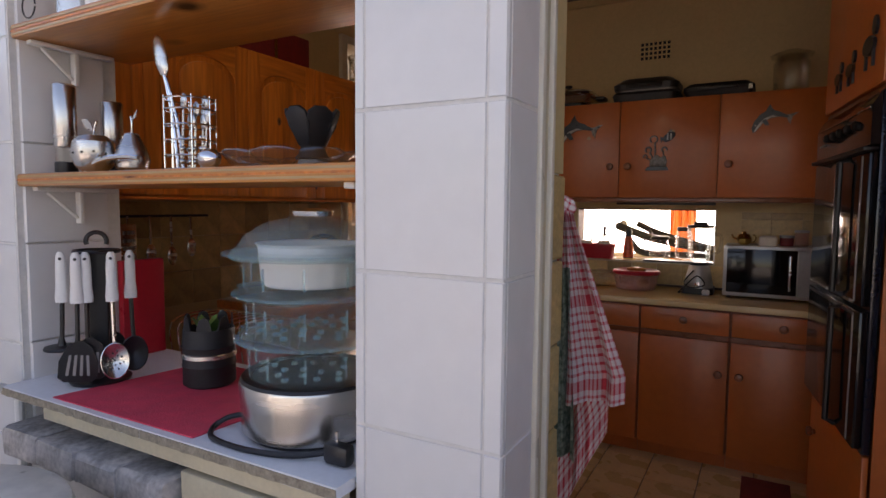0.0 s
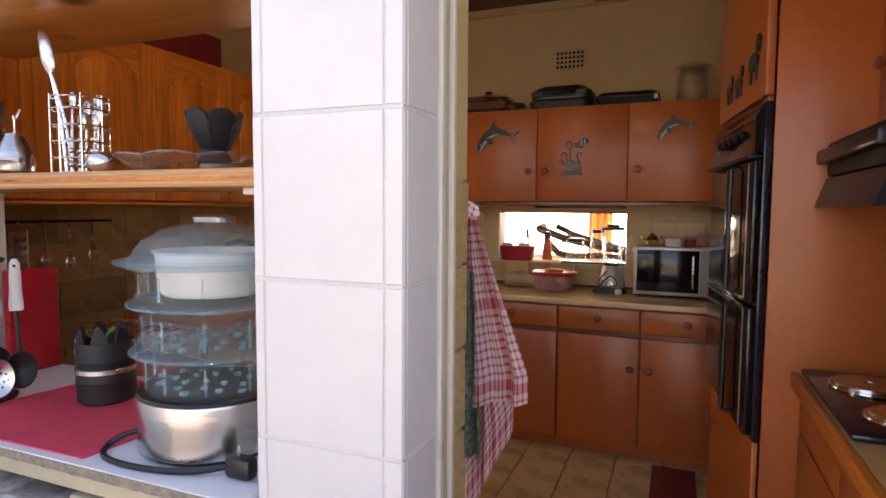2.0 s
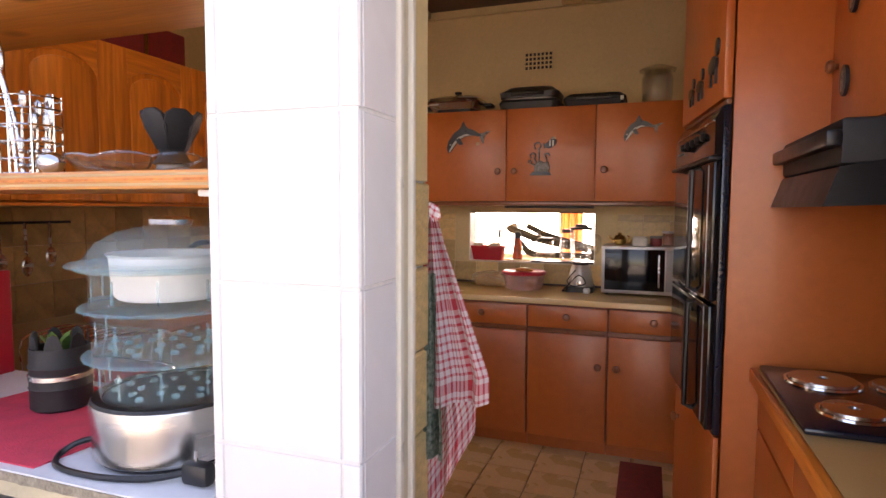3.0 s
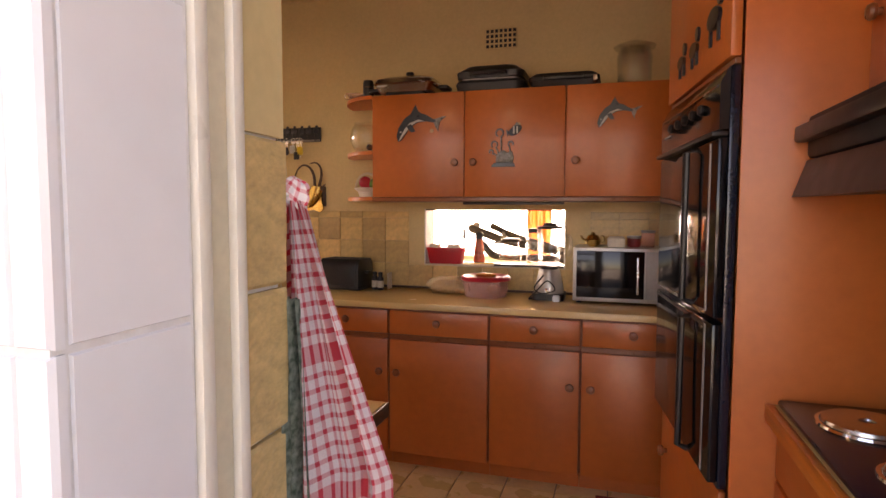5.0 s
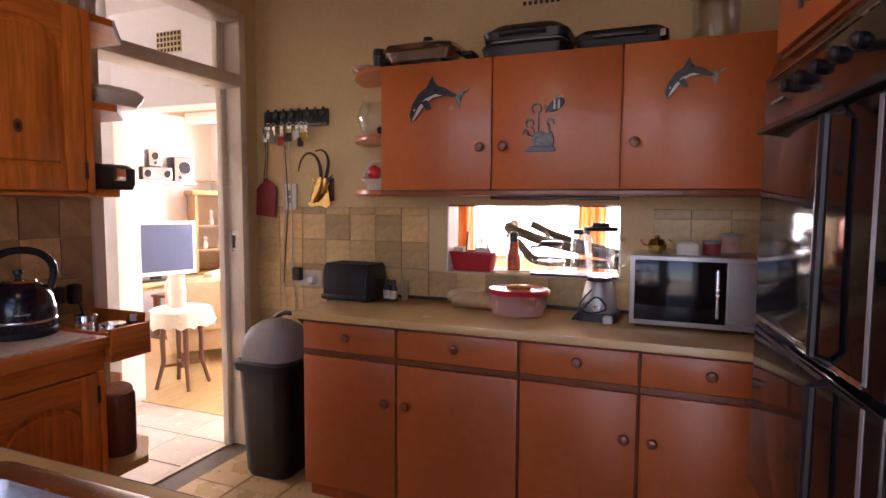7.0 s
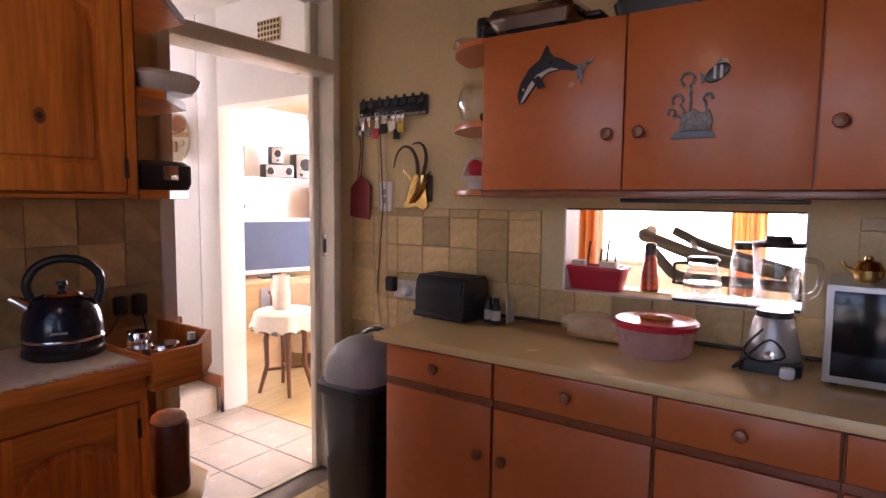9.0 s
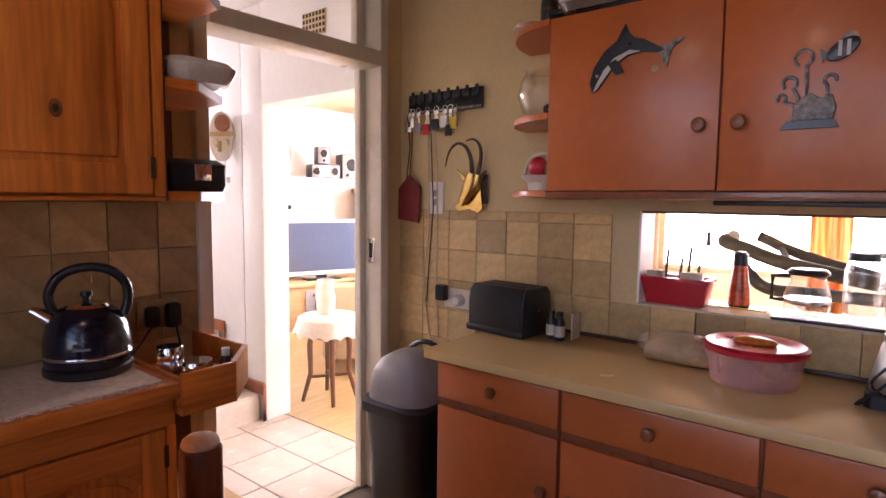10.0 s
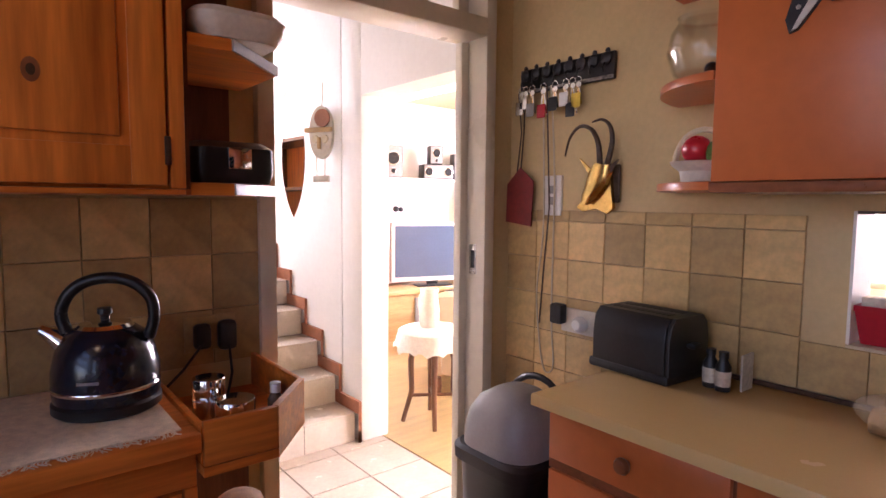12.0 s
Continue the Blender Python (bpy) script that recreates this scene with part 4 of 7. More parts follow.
rc = thing("media_player", (LX + 0.35, 6.77, 0.185), "black media player on the television cabinet", "media player")
part("case", B(-0.14, -0.2, 0.001, 0.16, 0.19, 0.07, bevel=0.004), M_BLACK, rc)
part("front", B(0.1605, -0.19, 0.01, 0.165, 0.18, 0.06), M_BLACKGLASS, rc)
tv = thing("television", Matrix.Translation((LX + 0.42, 6.42, 0.512)) @ pose(0, 0, 0, 0, 0, -18), "flat television with a silver frame on the cabinet", "television")
part("frame", B(-0.06, -0.47, 0.05, 0.0, 0.47, 0.68, bevel=0.008), M_GREYPL, tv, "silver frame")
# white colour puts the pale reflection on the silver frame into the bezel
part("bezel", B(0.0005, -0.465, 0.055, 0.006, 0.465, 0.675, bevel=0.002), M_WHITE, tv)
part("screen", B(0.0065, -0.43, 0.10, 0.009, 0.43, 0.645), M_SCREEN, tv, "dark blue-grey screen")
part("foot", B(-0.10, -0.2, 0.0, 0.08, 0.2, 0.015, bevel=0.004), M_BLACK, tv)
part("neck", B(-0.05, -0.06, 0.0155, -0.02, 0.06, 0.06), M_BLACK, tv)
dc = thing("display_cabinet", Matrix.Translation((LX + 0.32, 7.38, 0)) @ pose(0, 0, 0, 0, 0, -30), "light oak glass-fronted display cabinet", "cabinet")
part("back", B(-0.2, -0.24, 0, -0.18, 0.24, 1.5), M_LIGHTWOOD, dc)
for y in (-0.24, 0.215):
    part("post", B(-0.179, y, 0, 0.18, y + 0.025, 1.5), M_LIGHTWOOD, dc)
part("top", B(-0.21, -0.28, 1.501, 0.22, 0.28, 1.56, bevel=0.01), M_LIGHTWOOD, dc)
for z in (0.02, 0.5, 0.8, 1.1):
    part("shelf", B(-0.179, -0.214, z, 0.16, 0.214, z + 0.02), M_LIGHTWOOD, dc)
glassy(part("glass_door", B(0.165, -0.213, 0.53, 0.17, 0.213, 1.49), M_GLASS, dc))
for y, z, h in ((-0.1, 0.821, 0.16), (0.08, 0.821, 0.1), (-0.02, 1.121, 0.2), (0.1, 0.521, 0.14)):
    orn = single("ornament", lathe([(0.03, 0), (0.035, h * 0.3), (0.015, h * 0.6), (0.028, h * 0.85), (0.01, h), (0.001, h)], 14), M_CERAMIC, "pale ceramic ornament in the display cabinet", "ornament", (LX + 0.36 + y * 0.5, 7.36 + y * 0.8, z))
loudspeaker((-4.95, 7.66, 0.72), 0.24, 0.4, 0.24, -62, [(0, 0.13, 0.08), (0, 0.3, 0.05)], "grey and black loudspeaker on a stand")
single("speaker_stand", B(-0.13, -0.13, 0, 0.13, 0.13, 0.715, bevel=0.01), M_LIGHTWOOD, "light wooden stand under the loudspeaker", "stand", (-5.05, 7.52, 0))
wh = thing("wall_hanging", (-4.98, LY - 0.02, 1.32), "dark slatted wall hanging", "wall hanging")
for i in range(13):
    part("slat", B(-0.1, 0, 0.045 * i, 0.1, 0.012, 0.045 * i + 0.022, bevel=0.003), M_BROWN, wh)
part("cord", B(-0.005, 0.0125, 0.0, 0.005, 0.016, 0.62), M_BROWN, wh)


def curtain(x0, x1, z0, z1, y):
    n = 40
    bm = bmesh.new()
    lo, hi = [], []
    for i in range(n + 1):
        u = i / n
        x, dy = x0 + (x1 - x0) * u, 0.035 * math.sin(u * (x1 - x0) * 75) + 0.012 * math.sin(u * 31)
        lo.append(bm.verts.new((x, y + dy * 1.2, z0)))
        hi.append(bm.verts.new((x, y + dy * 0.7, z1)))
    for i in range(n):
        bm.faces.new((lo[i], lo[i + 1], hi[i + 1], hi[i]))
    bmesh.ops.solidify(bm, geom=bm.faces[:], thickness=0.004)
    c = single("curtain", bm, M_CURTAIN, "orange striped curtain hanging beside the window", "curtain", group="curtains")
    return c


for x0, x1 in ((-4.85, -4.45), (-3.25, -2.9), (-2.06, -1.83), (-0.62, -0.34), (0.85, 1.15)):
    curtain(x0, x1, 0.3, 2.3, LY - 0.09)
for x0, x1 in ((-4.95, -2.8), (-2.1, 1.25)):
    single("curtain_rail", tube([(x0, LY - 0.09, 2.32), (x1, LY - 0.09, 2.32)], 0.012), M_DARKWOOD, "dark wooden curtain rail", "curtain rail")
single("wall_shelf", B(LX + 0.003, 7.25, 1.68, LX + 0.2, 7.6, 1.70, bevel=0.003), M_LIGHTWOOD, "small light wooden wall shelf", "shelf")
ss = thing("small_wall_shelf", (LX + 0.003, 6.0, 1.28), "small white wall shelf with trinkets", "shelf")
part("board", B(0, -0.25, 0, 0.18, 0.25, 0.02), M_WHITE, ss)
single("trinket", ball(ball(bmesh.new(), (0, 0, 0.03), 0.035), (0.01, 0.06, 0.025), 0.028), M_BLACK, "small dark trinket on the wall shelf", "ornament", (LX + 0.1, 6.15, 1.302))
# plain beam, its brightness put in as glow
structure("glowing_ceiling_beam", B(-5.3, 5.7, LZ - 0.12, -2.3, 5.9, LZ - 0.003, bevel=0.01), M_GLOWBEAM, "white ceiling beam in the living room, brightened by an added glow", "beam")
structure("ceiling_beam", B(-5.3, 7.0, LZ - 0.12, -2.3, 7.16, LZ - 0.003, bevel=0.01), M_WHITEWALL, "pale ceiling beam in the living room", "beam")


def armchair(m, label):
    s = thing("armchair", m, label, "armchair", "armchairs")
    part("seat", B(-0.34, -0.4, 0.12, 0.34, 0.38, 0.40, bevel=0.05), M_SOFA, s)
    part("cushion", B(-0.32, -0.42, 0.402, 0.32, 0.28, 0.52, bevel=0.045), M_SOFA, s)
    part("backrest", B(-0.40, 0.26, 0.3, 0.40, 0.48, 0.76, bevel=0.09), M_SOFA, s)
    for x in (-0.44, 0.30):
        part("armrest", B(x, -0.4, 0.10, x + 0.14, 0.34, 0.62, bevel=0.055), M_SOFA, s)
    for x in (-0.36, 0.36):
        for y in (-0.34, 0.36):
            part("foot", lathe([(0.028, 0.0), (0.035, 0.05), (0.03, 0.12), (0.001, 0.12)], 12, at=(x, y, 0)), M_DARKWOOD, s)


armchair(Matrix.Translation((-3.62, 5.72, 0)) @ pose(0, 0, 0, 0, 0, -130), "beige upholstered armchair seen from behind")
armchair(Matrix.Translation((-4.35, 7.05, 0)) @ pose(0, 0, 0, 0, 0, 20), "beige upholstered armchair by the curtains")
single("rug", B(-5.0, 5.9, -0.0015, -3.9, 7.1, 0.008, bevel=0.003), M_RUG, "grey blue patterned rug on the living room floor", "rug")
ct = thing("coffee_table", (-4.45, 6.35, 0.009), "dark wooden coffee table with things on it", "table")
part("tabletop", B(-0.3, -0.4, 0.41, 0.3, 0.4, 0.44, bevel=0.006), M_DARKWOOD, ct)
for x in (-0.26, 0.26):
    for y in (-0.36, 0.36):
        part("leg", B(x - 0.025, y - 0.025, 0, x + 0.025, y + 0.025, 0.409), M_DARKWOOD, ct)
single("fruit_bowl", lathe([(0.05, 0), (0.12, 0.03), (0.15, 0.07), (0.14, 0.07), (0.11, 0.035), (0.001, 0.02)], 24), M_CERAMIC, "cream bowl on the coffee table", "bowl", (-4.4, 6.3, 0.45))
stt = thing("side_table", (-3.17, 4.85, 0), "dark wooden side table with turned-out legs", "table")
part("tabletop", lathe([(0.001, 0.575), (0.2, 0.575), (0.21, 0.585), (0.21, 0.60), (0.001, 0.60)], 32), M_DARKWOOD, stt)
for a in (45, 135, 225, 315):
    c, s_ = math.cos(radians(a + 12)), math.sin(radians(a + 12))
    part("leg", tube([(0.11 * c, 0.11 * s_, 0.574), (0.14 * c, 0.14 * s_, 0.40), (0.135 * c, 0.135 * s_, 0.2), (0.19 * c, 0.19 * s_, 0.0)], 0.024, 10, r_end=0.014), M_DARKWOOD, stt)
    part("stretcher", tube([(0, 0, 0.17), (0.136 * c, 0.136 * s_, 0.17)], 0.011), M_DARKWOOD, stt)
bm = bmesh.new()
n = 48
r0 = [bm.verts.new((0, 0, 0.6065))]
rings = []
for r, z in ((0.205, 0.606), (0.222, 0.595), (0.235, 0.52), (0.245, 0.475)):
    ring = []
    for i in range(n):
        a = 2 * math.pi * i / n
        k = 0 if r < 0.21 else (0.595 - z)
        ring.append(bm.verts.new(((r + 0.16 * k * math.sin(7 * a)) * math.cos(a), (r + 0.16 * k * math.sin(7 * a)) * math.sin(a), z + (0.022 * abs(math.sin(8 * a)) if z < 0.5 else 0))))
    rings.append(ring)
for i in range(n):
    bm.faces.new((r0[0], rings[0][i], rings[0][(i + 1) % n]))
    for a, b in zip(rings, rings[1:]):
        bm.faces.new((a[i], b[i], b[(i + 1) % n], a[(i + 1) % n]))
bmesh.ops.recalc_face_normals(bm, faces=bm.faces)
bmesh.ops.solidify(bm, geom=bm.faces[:], thickness=-0.002)
single("lace_tablecloth", bm, M_LACE, "white scalloped lace cloth draped over the side table", "tablecloth", (-3.17, 4.85, 0))
ju = thing("jug", (-3.21, 4.85, 0.61), "cream floral ceramic jug on the side table", "jug")
part("body", lathe([(0.055, 0), (0.065, 0.02), (0.068, 0.12), (0.055, 0.2), (0.062, 0.25), (0.057, 0.25), (0.05, 0.2), (0.06, 0.12), (0.001, 0.03)], 24), M_CERAMIC, ju)
part("handle", tube(arc((-0.06, 0, 0.14), 0.05, 100, 260, "xz", ry=0.075), 0.009), M_CERAMIC, ju)

# dining side, seen through the hatch: exercise machine, table, window sill things
ex = thing("exercise_machine", (-0.05, 5.2, 0), "black exercise machine with foam handles behind the hatch", "exercise machine")
part("handlebar", tube([(-0.60, -0.14, 1.268), (-0.585, -0.19, 1.262), (-0.50, -0.2, 1.235), (-0.37, -0.2, 1.19), (-0.20, -0.2, 1.155), (0.02, -0.12, 1.11)], 0.030, 12), M_BLACKSOFT, ex, "thick black foam handle")
part("handlebar", tube([(-0.535, -0.2, 1.185), (-0.48, -0.2, 1.125), (-0.44, -0.2, 1.085), (-0.38, -0.2, 1.067), (-0.27, -0.2, 1.066), (0.05, -0.1, 1.05)], 0.026, 12), M_BLACKSOFT, ex, "thick black foam handle")
part("handlebar", tube([(-0.49, 0.0, 1.285), (-0.44, 0.0, 1.262), (-0.36, 0.0, 1.225), (-0.20, 0.0, 1.175), (0.08, 0.05, 1.10)], 0.024, 12), M_BLACKSOFT, ex)
part("bar_cap", ball(bmesh.new(), (-0.57, -0.13, 1.285), 0.030, 1, 0.8, 1, 14), M_GREYPL, ex)
part("cross_tube", tube([(-0.40, 0.0, 1.24), (-0.36, -0.1, 1.20), (-0.33, -0.19, 1.18)], 0.014, 8), M_BLACK, ex)
part("upright", tube([(0.05, -0.06, 1.11), (0.2, 0.15, 0.6), (0.15, 0.15, 0.03)], 0.03, 10), M_BLACK, ex)
part("base", B(-0.4, -0.05, 0.0, 0.6, 0.3, 0.06, bevel=0.015), M_BLACK, ex)

# hatch lining and sill
hs = structure("hatch_lining", B(-0.77, WALL_Y - 0.004, 1.0555, 0.09, 4.56, 1.0655, bevel=0.003), M_BAMBOO, "pale hatch sill", "sill")
part("reveal", B(-0.7695, WALL_Y - 0.004, 1.066, -0.762, 4.45, 1.404), M_WHITEWALL, hs)
part("reveal", B(0.082, WALL_Y - 0.004, 1.066, 0.0895, 4.45, 1.404), M_WHITEWALL, hs)
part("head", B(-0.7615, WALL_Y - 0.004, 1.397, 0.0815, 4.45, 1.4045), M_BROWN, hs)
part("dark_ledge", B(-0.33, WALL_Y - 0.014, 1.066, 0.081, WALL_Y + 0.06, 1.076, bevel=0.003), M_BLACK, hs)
SILL = 1.066
rb = thing("red_trough", (-0.65, 4.385, SILL), "red plastic planter trough on the hatch sill", "planter")
part("trough", loft([ring_rect(0.10, 0.045, 0.01, 0.001, 2), ring_rect(0.115, 0.055, 0.012, 0.085, 2), ring_rect(0.122, 0.062, 0.012, 0.085, 2), ring_rect(0.122, 0.062, 0.012, 0.10, 2), ring_rect(0.11, 0.05, 0.01, 0.10, 2), ring_rect(0.095, 0.04, 0.01, 0.01, 2)]), M_RED, rb)
for x, h in ((-0.05, 0.20), (0.0, 0.17), (0.03, 0.21), (0.06, 0.15)):
    part("stick", tube([(x, 0, 0.02), (x + 0.01, 0.01, h - 0.02), (x + 0.012, 0.01, h)], 0.005), M_BROWN, rb)
for x, w_ in ((-0.075, 0.03), (0.05, 0.035)):
    part("packet", B(x - w_, -0.03, 0.015, x + w_, 0.02, 0.12, bevel=0.005), M_PAPER, rb)
mb = thing("orange_bottle", (-0.46, 4.47, SILL), "orange and black drinking bottle on a yellow mat", "bottle")
part("body", lathe([(0.03, 0.004), (0.036, 0.01), (0.034, 0.07), (0.026, 0.12), (0.022, 0.15), (0.001, 0.15)], 20), M_ORANGELIQ, mb)
part("cap", lathe([(0.024, 0.15), (0.024, 0.19), (0.015, 0.2), (0.001, 0.2)], 20), M_BLACK, mb)
part("base", lathe([(0.034, 0.0005), (0.034, 0.035), (0.001, 0.036)], 20), M_BLACK, mb)
single("yellow_mat", B(-0.56, 4.41, SILL, -0.36, 4.43, SILL + 0.004), M_YELLOW, "yellow mat on the hatch sill", "mat")
cf = thing("glass_carafe", (-0.24, 4.36, SILL + 0.010), "clear glass coffee carafe with a black lid", "carafe")
glassy(part("jug", lathe([(0.055, 0.001), (0.066, 0.03), (0.066, 0.07), (0.05, 0.12), (0.052, 0.135), (0.048, 0.12), (0.06, 0.05), (0.001, 0.006)], 24), M_GLASS, cf))
part("lid", lathe([(0.056, 0.136), (0.06, 0.145), (0.05, 0.155), (0.001, 0.158)], 24), M_BLACK, cf)
part("band", lathe([(0.0665, 0.045), (0.068, 0.05), (0.0665, 0.06)], 24), M_STEEL, cf)
part("handle", tube([(-0.05, 0, 0.13), (-0.10, 0, 0.125), (-0.10, 0, 0.05), (-0.067, 0, 0.05)], 0.008), M_BLACK, cf)
gc = thing("glass_jar", (-0.10, 4.38, SILL + 0.010), "clear glass jar with dark lid on the ledge", "jar")
glassy(part("jar", lathe([(0.045, 0.001), (0.05, 0.01), (0.05, 0.16), (0.04, 0.19), (0.036, 0.19), (0.045, 0.15), (0.045, 0.02), (0.001, 0.008)], 24), M_GLASS, gc))
part("lid", lathe([(0.042, 0.19), (0.042, 0.215), (0.001, 0.217)], 20), M_BLACK, gc)

# ---- things on the back worktop ----
ts = thing("toaster", Matrix.Translation((-1.24, 4.17, TOP)) @ pose(0, 0, 0, 0, 0, -4), "black two-slot toaster with steel ends", "toaster")
prof = [(-0.10, 0.012), (0.10, 0.012), (0.10, 0.12), (0.092, 0.165), (0.07, 0.188), (-0.07, 0.188), (-0.092, 0.165), (-0.10, 0.12)]
part("body", plate([(y, z) for y, z in prof], 0.25, "yz", -0.125, 0.006), M_BLACK, ts)
part("foot_tray", B(-0.14, -0.105, 0.0005, 0.14, 0.105, 0.03, bevel=0.01), M_BLACK, ts)
part("end_plate", plate([(y * 0.97, z) for y, z in prof], 0.012, "yz", 0.126, 0.004), M_BLACK, ts)
for y in (-0.03, 0.03):
    part("slot", B(-0.10, y - 0.012, 0.1885, 0.10, y + 0.012, 0.1905), M_BLACKSOFT, ts)
part("lever", B(0.139, -0.02, 0.10, 0.165, 0.02, 0.115, bevel=0.004), M_BLACK, ts)
for x, y in ((-1.045, 4.17), (-1.005, 4.16)):
    b_ = thing("medicine_bottle", (x, y, TOP), "small dark bottle with black cap on the worktop", "bottle", "small bottles")
    part("body", lathe([(0.019, 0.0005), (0.02, 0.005), (0.02, 0.07), (0.011, 0.085), (0.011, 0.09), (0.001, 0.09)], 18), M_BLACK, b_)
    part("cap", lathe([(0.013, 0.0905), (0.013, 0.108), (0.001, 0.109)], 18), M_BLACK, b_)
    part("paper_label", lathe([(0.0204, 0.015), (0.0207, 0.016), (0.0207, 0.055), (0.0204, 0.056)], 18), M_PAPER, b_)
single("card", B(-0.97, 4.185, TOP + 0.0005, -0.965, 4.25, TOP + 0.10), M_PAPER, "printed card leaning behind the bottles", "card")
bb = thing("bread_bag", (-0.56, 4.13, TOP), "bread in a crumpled clear plastic bag", "bread")
part("loaf", loft([[(-0.10 + 0.05 * k, 0.045 * math.cos(a) * w_, 0.04 * w_ + 0.002 + 0.04 * math.sin(a) * w_) for a in [2 * math.pi * i / 14 for i in range(14)]] for k, w_ in enumerate((0.7, 1.0, 0.95, 1.05, 0.6))]), M_BREAD, bb)
bm = ball(bmesh.new(), (0.0, 0.0, 0.052), 0.052, 2.6, 1.15, 1.0, 20)
for v in bm.verts:
    v.co += Vector((noise.noise(v.co * 22), noise.noise(v.co * 22 + Vector((5, 0, 0))), abs(noise.noise(v.co * 20)))) * 0.012
glassy(part("bag", bm, M_BAG, bb))
tb = thing("round_food_tub", (-0.33, 4.08, TOP), "clear pink round plastic tub with red lid", "food tub")
part("tub", lathe([(0.112, 0.0008), (0.118, 0.006), (0.132, 0.10), (0.128, 0.10), (0.112, 0.008), (0.001, 0.006)], 40), M_PINKCLEAR, tb)
part("lid", lathe([(0.139, 0.098), (0.141, 0.112), (0.132, 0.120), (0.10, 0.112), (0.06, 0.116), (0.001, 0.116)], 40), M_RED, tb, "red lid with a raised rim")
part("contents", ball(ball(bmesh.new(), (0.05, 0.02, 0.035), 0.028), (0.02, 0.05, 0.035), 0.026), M_BREAD, tb)
part("lid_grip", ball(bmesh.new(), (0, 0, 0.123), 0.05, 1.2, 0.6, 0.28), M_PINE_Y, tb)
bl = thing("blender", (0.02, 4.12, TOP), "steel blender with clear glass jug and black lid", "blender")
part("foot", loft([ring_rect(0.085, 0.085, 0.02, 0.0005, 3), ring_rect(0.085, 0.085, 0.02, 0.035, 3)]), M_BLACK, bl)
part("motor_base", lathe([(0.080, 0.036), (0.080, 0.05), (0.072, 0.09), (0.058, 0.155), (0.052, 0.165), (0.001, 0.166)], 36), M_SATIN, bl, "brushed steel motor base")
part("collar", lathe([(0.052, 0.166), (0.052, 0.185), (0.001, 0.186)], 24), M_BLACK, bl)
glassy(part("jug", lathe([(0.05, 0.187), (0.055, 0.2), (0.07, 0.36), (0.073, 0.385), (0.067, 0.36), (0.05, 0.2), (0.001, 0.195)], 28), M_GLASS, bl, "clear glass jug"))
part("lid", lathe([(0.072, 0.3855), (0.074, 0.40), (0.04, 0.405), (0.035, 0.42), (0.001, 0.421)], 28), M_BLACK, bl)
glassy(part("handle", tube([(0.066, -0.01, 0.35), (0.11, -0.03, 0.345), (0.115, -0.03, 0.29), (0.10, -0.03, 0.25), (0.06, -0.01, 0.235)], 0.009, 10), M_SMOKE, bl))
part("dial", lathe([(0.014, -0.082), (0.014, -0.094), (0.001, -0.095)], 16, at=(0, 0, 0.06), axis="y"), M_CHROME, bl)
part("cord", tube([(-0.08, -0.06, 0.01), (-0.10, -0.085, 0.006), (-0.06, -0.10, 0.05), (0.0, -0.10, 0.11), (0.04, -0.09, 0.06), (-0.03, -0.10, 0.04), (-0.07, -0.09, 0.07), (-0.02, -0.095, 0.14)], 0.004, 6), M_BLACK, bl, "black mains cord looped round the base")
part("plug", B(0.03, -0.13, 0.0008, 0.07, -0.09, 0.035, bevel=0.01), M_WHITE, bl)
mw = thing("microwave_oven", (0.155, 4.0, TOP), "silver microwave oven with black glass door", "microwave oven")
part("case", B(0, 0.012, 0.014, 0.465, 0.295, 0.295, bevel=0.006), M_SATIN, mw)
fr_ = part("front_frame", B(0.0, 0.0, 0.014, 0.465, 0.0118, 0.295, bevel=0.003), M_SATIN, mw)
part("door_glass", B(0.018, -0.006, 0.035, 0.355, -0.0005, 0.278, bevel=0.002), M_BLACKGLASS, mw)
part("control_panel", B(0.362, -0.006, 0.035, 0.455, -0.0005, 0.278, bevel=0.002), M_GREYPL, mw)
part("door_handle", B(0.318, -0.022, 0.06, 0.330, -0.0065, 0.25, bevel=0.003), M_STEEL, mw)
for x in (0.03, 0.43):
    part("foot", lathe([(0.012, 0.0005), (0.012, 0.0138), (0.001, 0.0139)], 12, at=(x, 0.04, 0)), M_BLACK, mw)
    part("foot", lathe([(0.012, 0.0005), (0.012, 0.0138), (0.001, 0.0139)], 12, at=(x, 0.26, 0)), M_BLACK, mw)
MT = TOP + 0.2955
tp = thing("teapot", (0.25, 4.12, MT), "small brass-coloured teapot on the microwave", "teapot")
part("body", lathe([(0.02, 0), (0.035, 0.012), (0.04, 0.035), (0.028, 0.06), (0.012, 0.066), (0.01, 0.075), (0.001, 0.078)], 20), M_GOLD, tp)
part("spout", tube([(-0.035, 0, 0.03), (-0.055, 0, 0.04), (-0.065, 0, 0.058)], 0.007, r_end=0.004), M_GOLD, tp)
part("handle", tube(arc((0.04, 0, 0.038), 0.02, -80, 80, "xz"), 0.004), M_GOLD, tp)
single("butter_dish", loft([ring_rect(0.045, 0.03, 0.01, 0.0005, 3), ring_rect(0.045, 0.03, 0.01, 0.045, 3), ring_rect(0.035, 0.022, 0.01, 0.055, 3)]), M_CERAMIC, "cream lidded butter dish on the microwave", "dish", (0.37, 4.1, MT))
for x, h, m_ in ((0.46, 0.045, M_DKRED), (0.53, 0.075, M_PINKCLEAR)):
    j = thing("storage_jar", (x, 4.12, MT), "red and clear storage jar on the microwave", "jar")
    part("jar", lathe([(0.032, 0.0005), (0.034, 0.01), (0.034, h), (0.001, h + 0.001)], 20), m_, j)
    part("lid", lathe([(0.036, h + 0.0015), (0.036, h + 0.014), (0.001, h + 0.015)], 20), M_GREYPL, j)

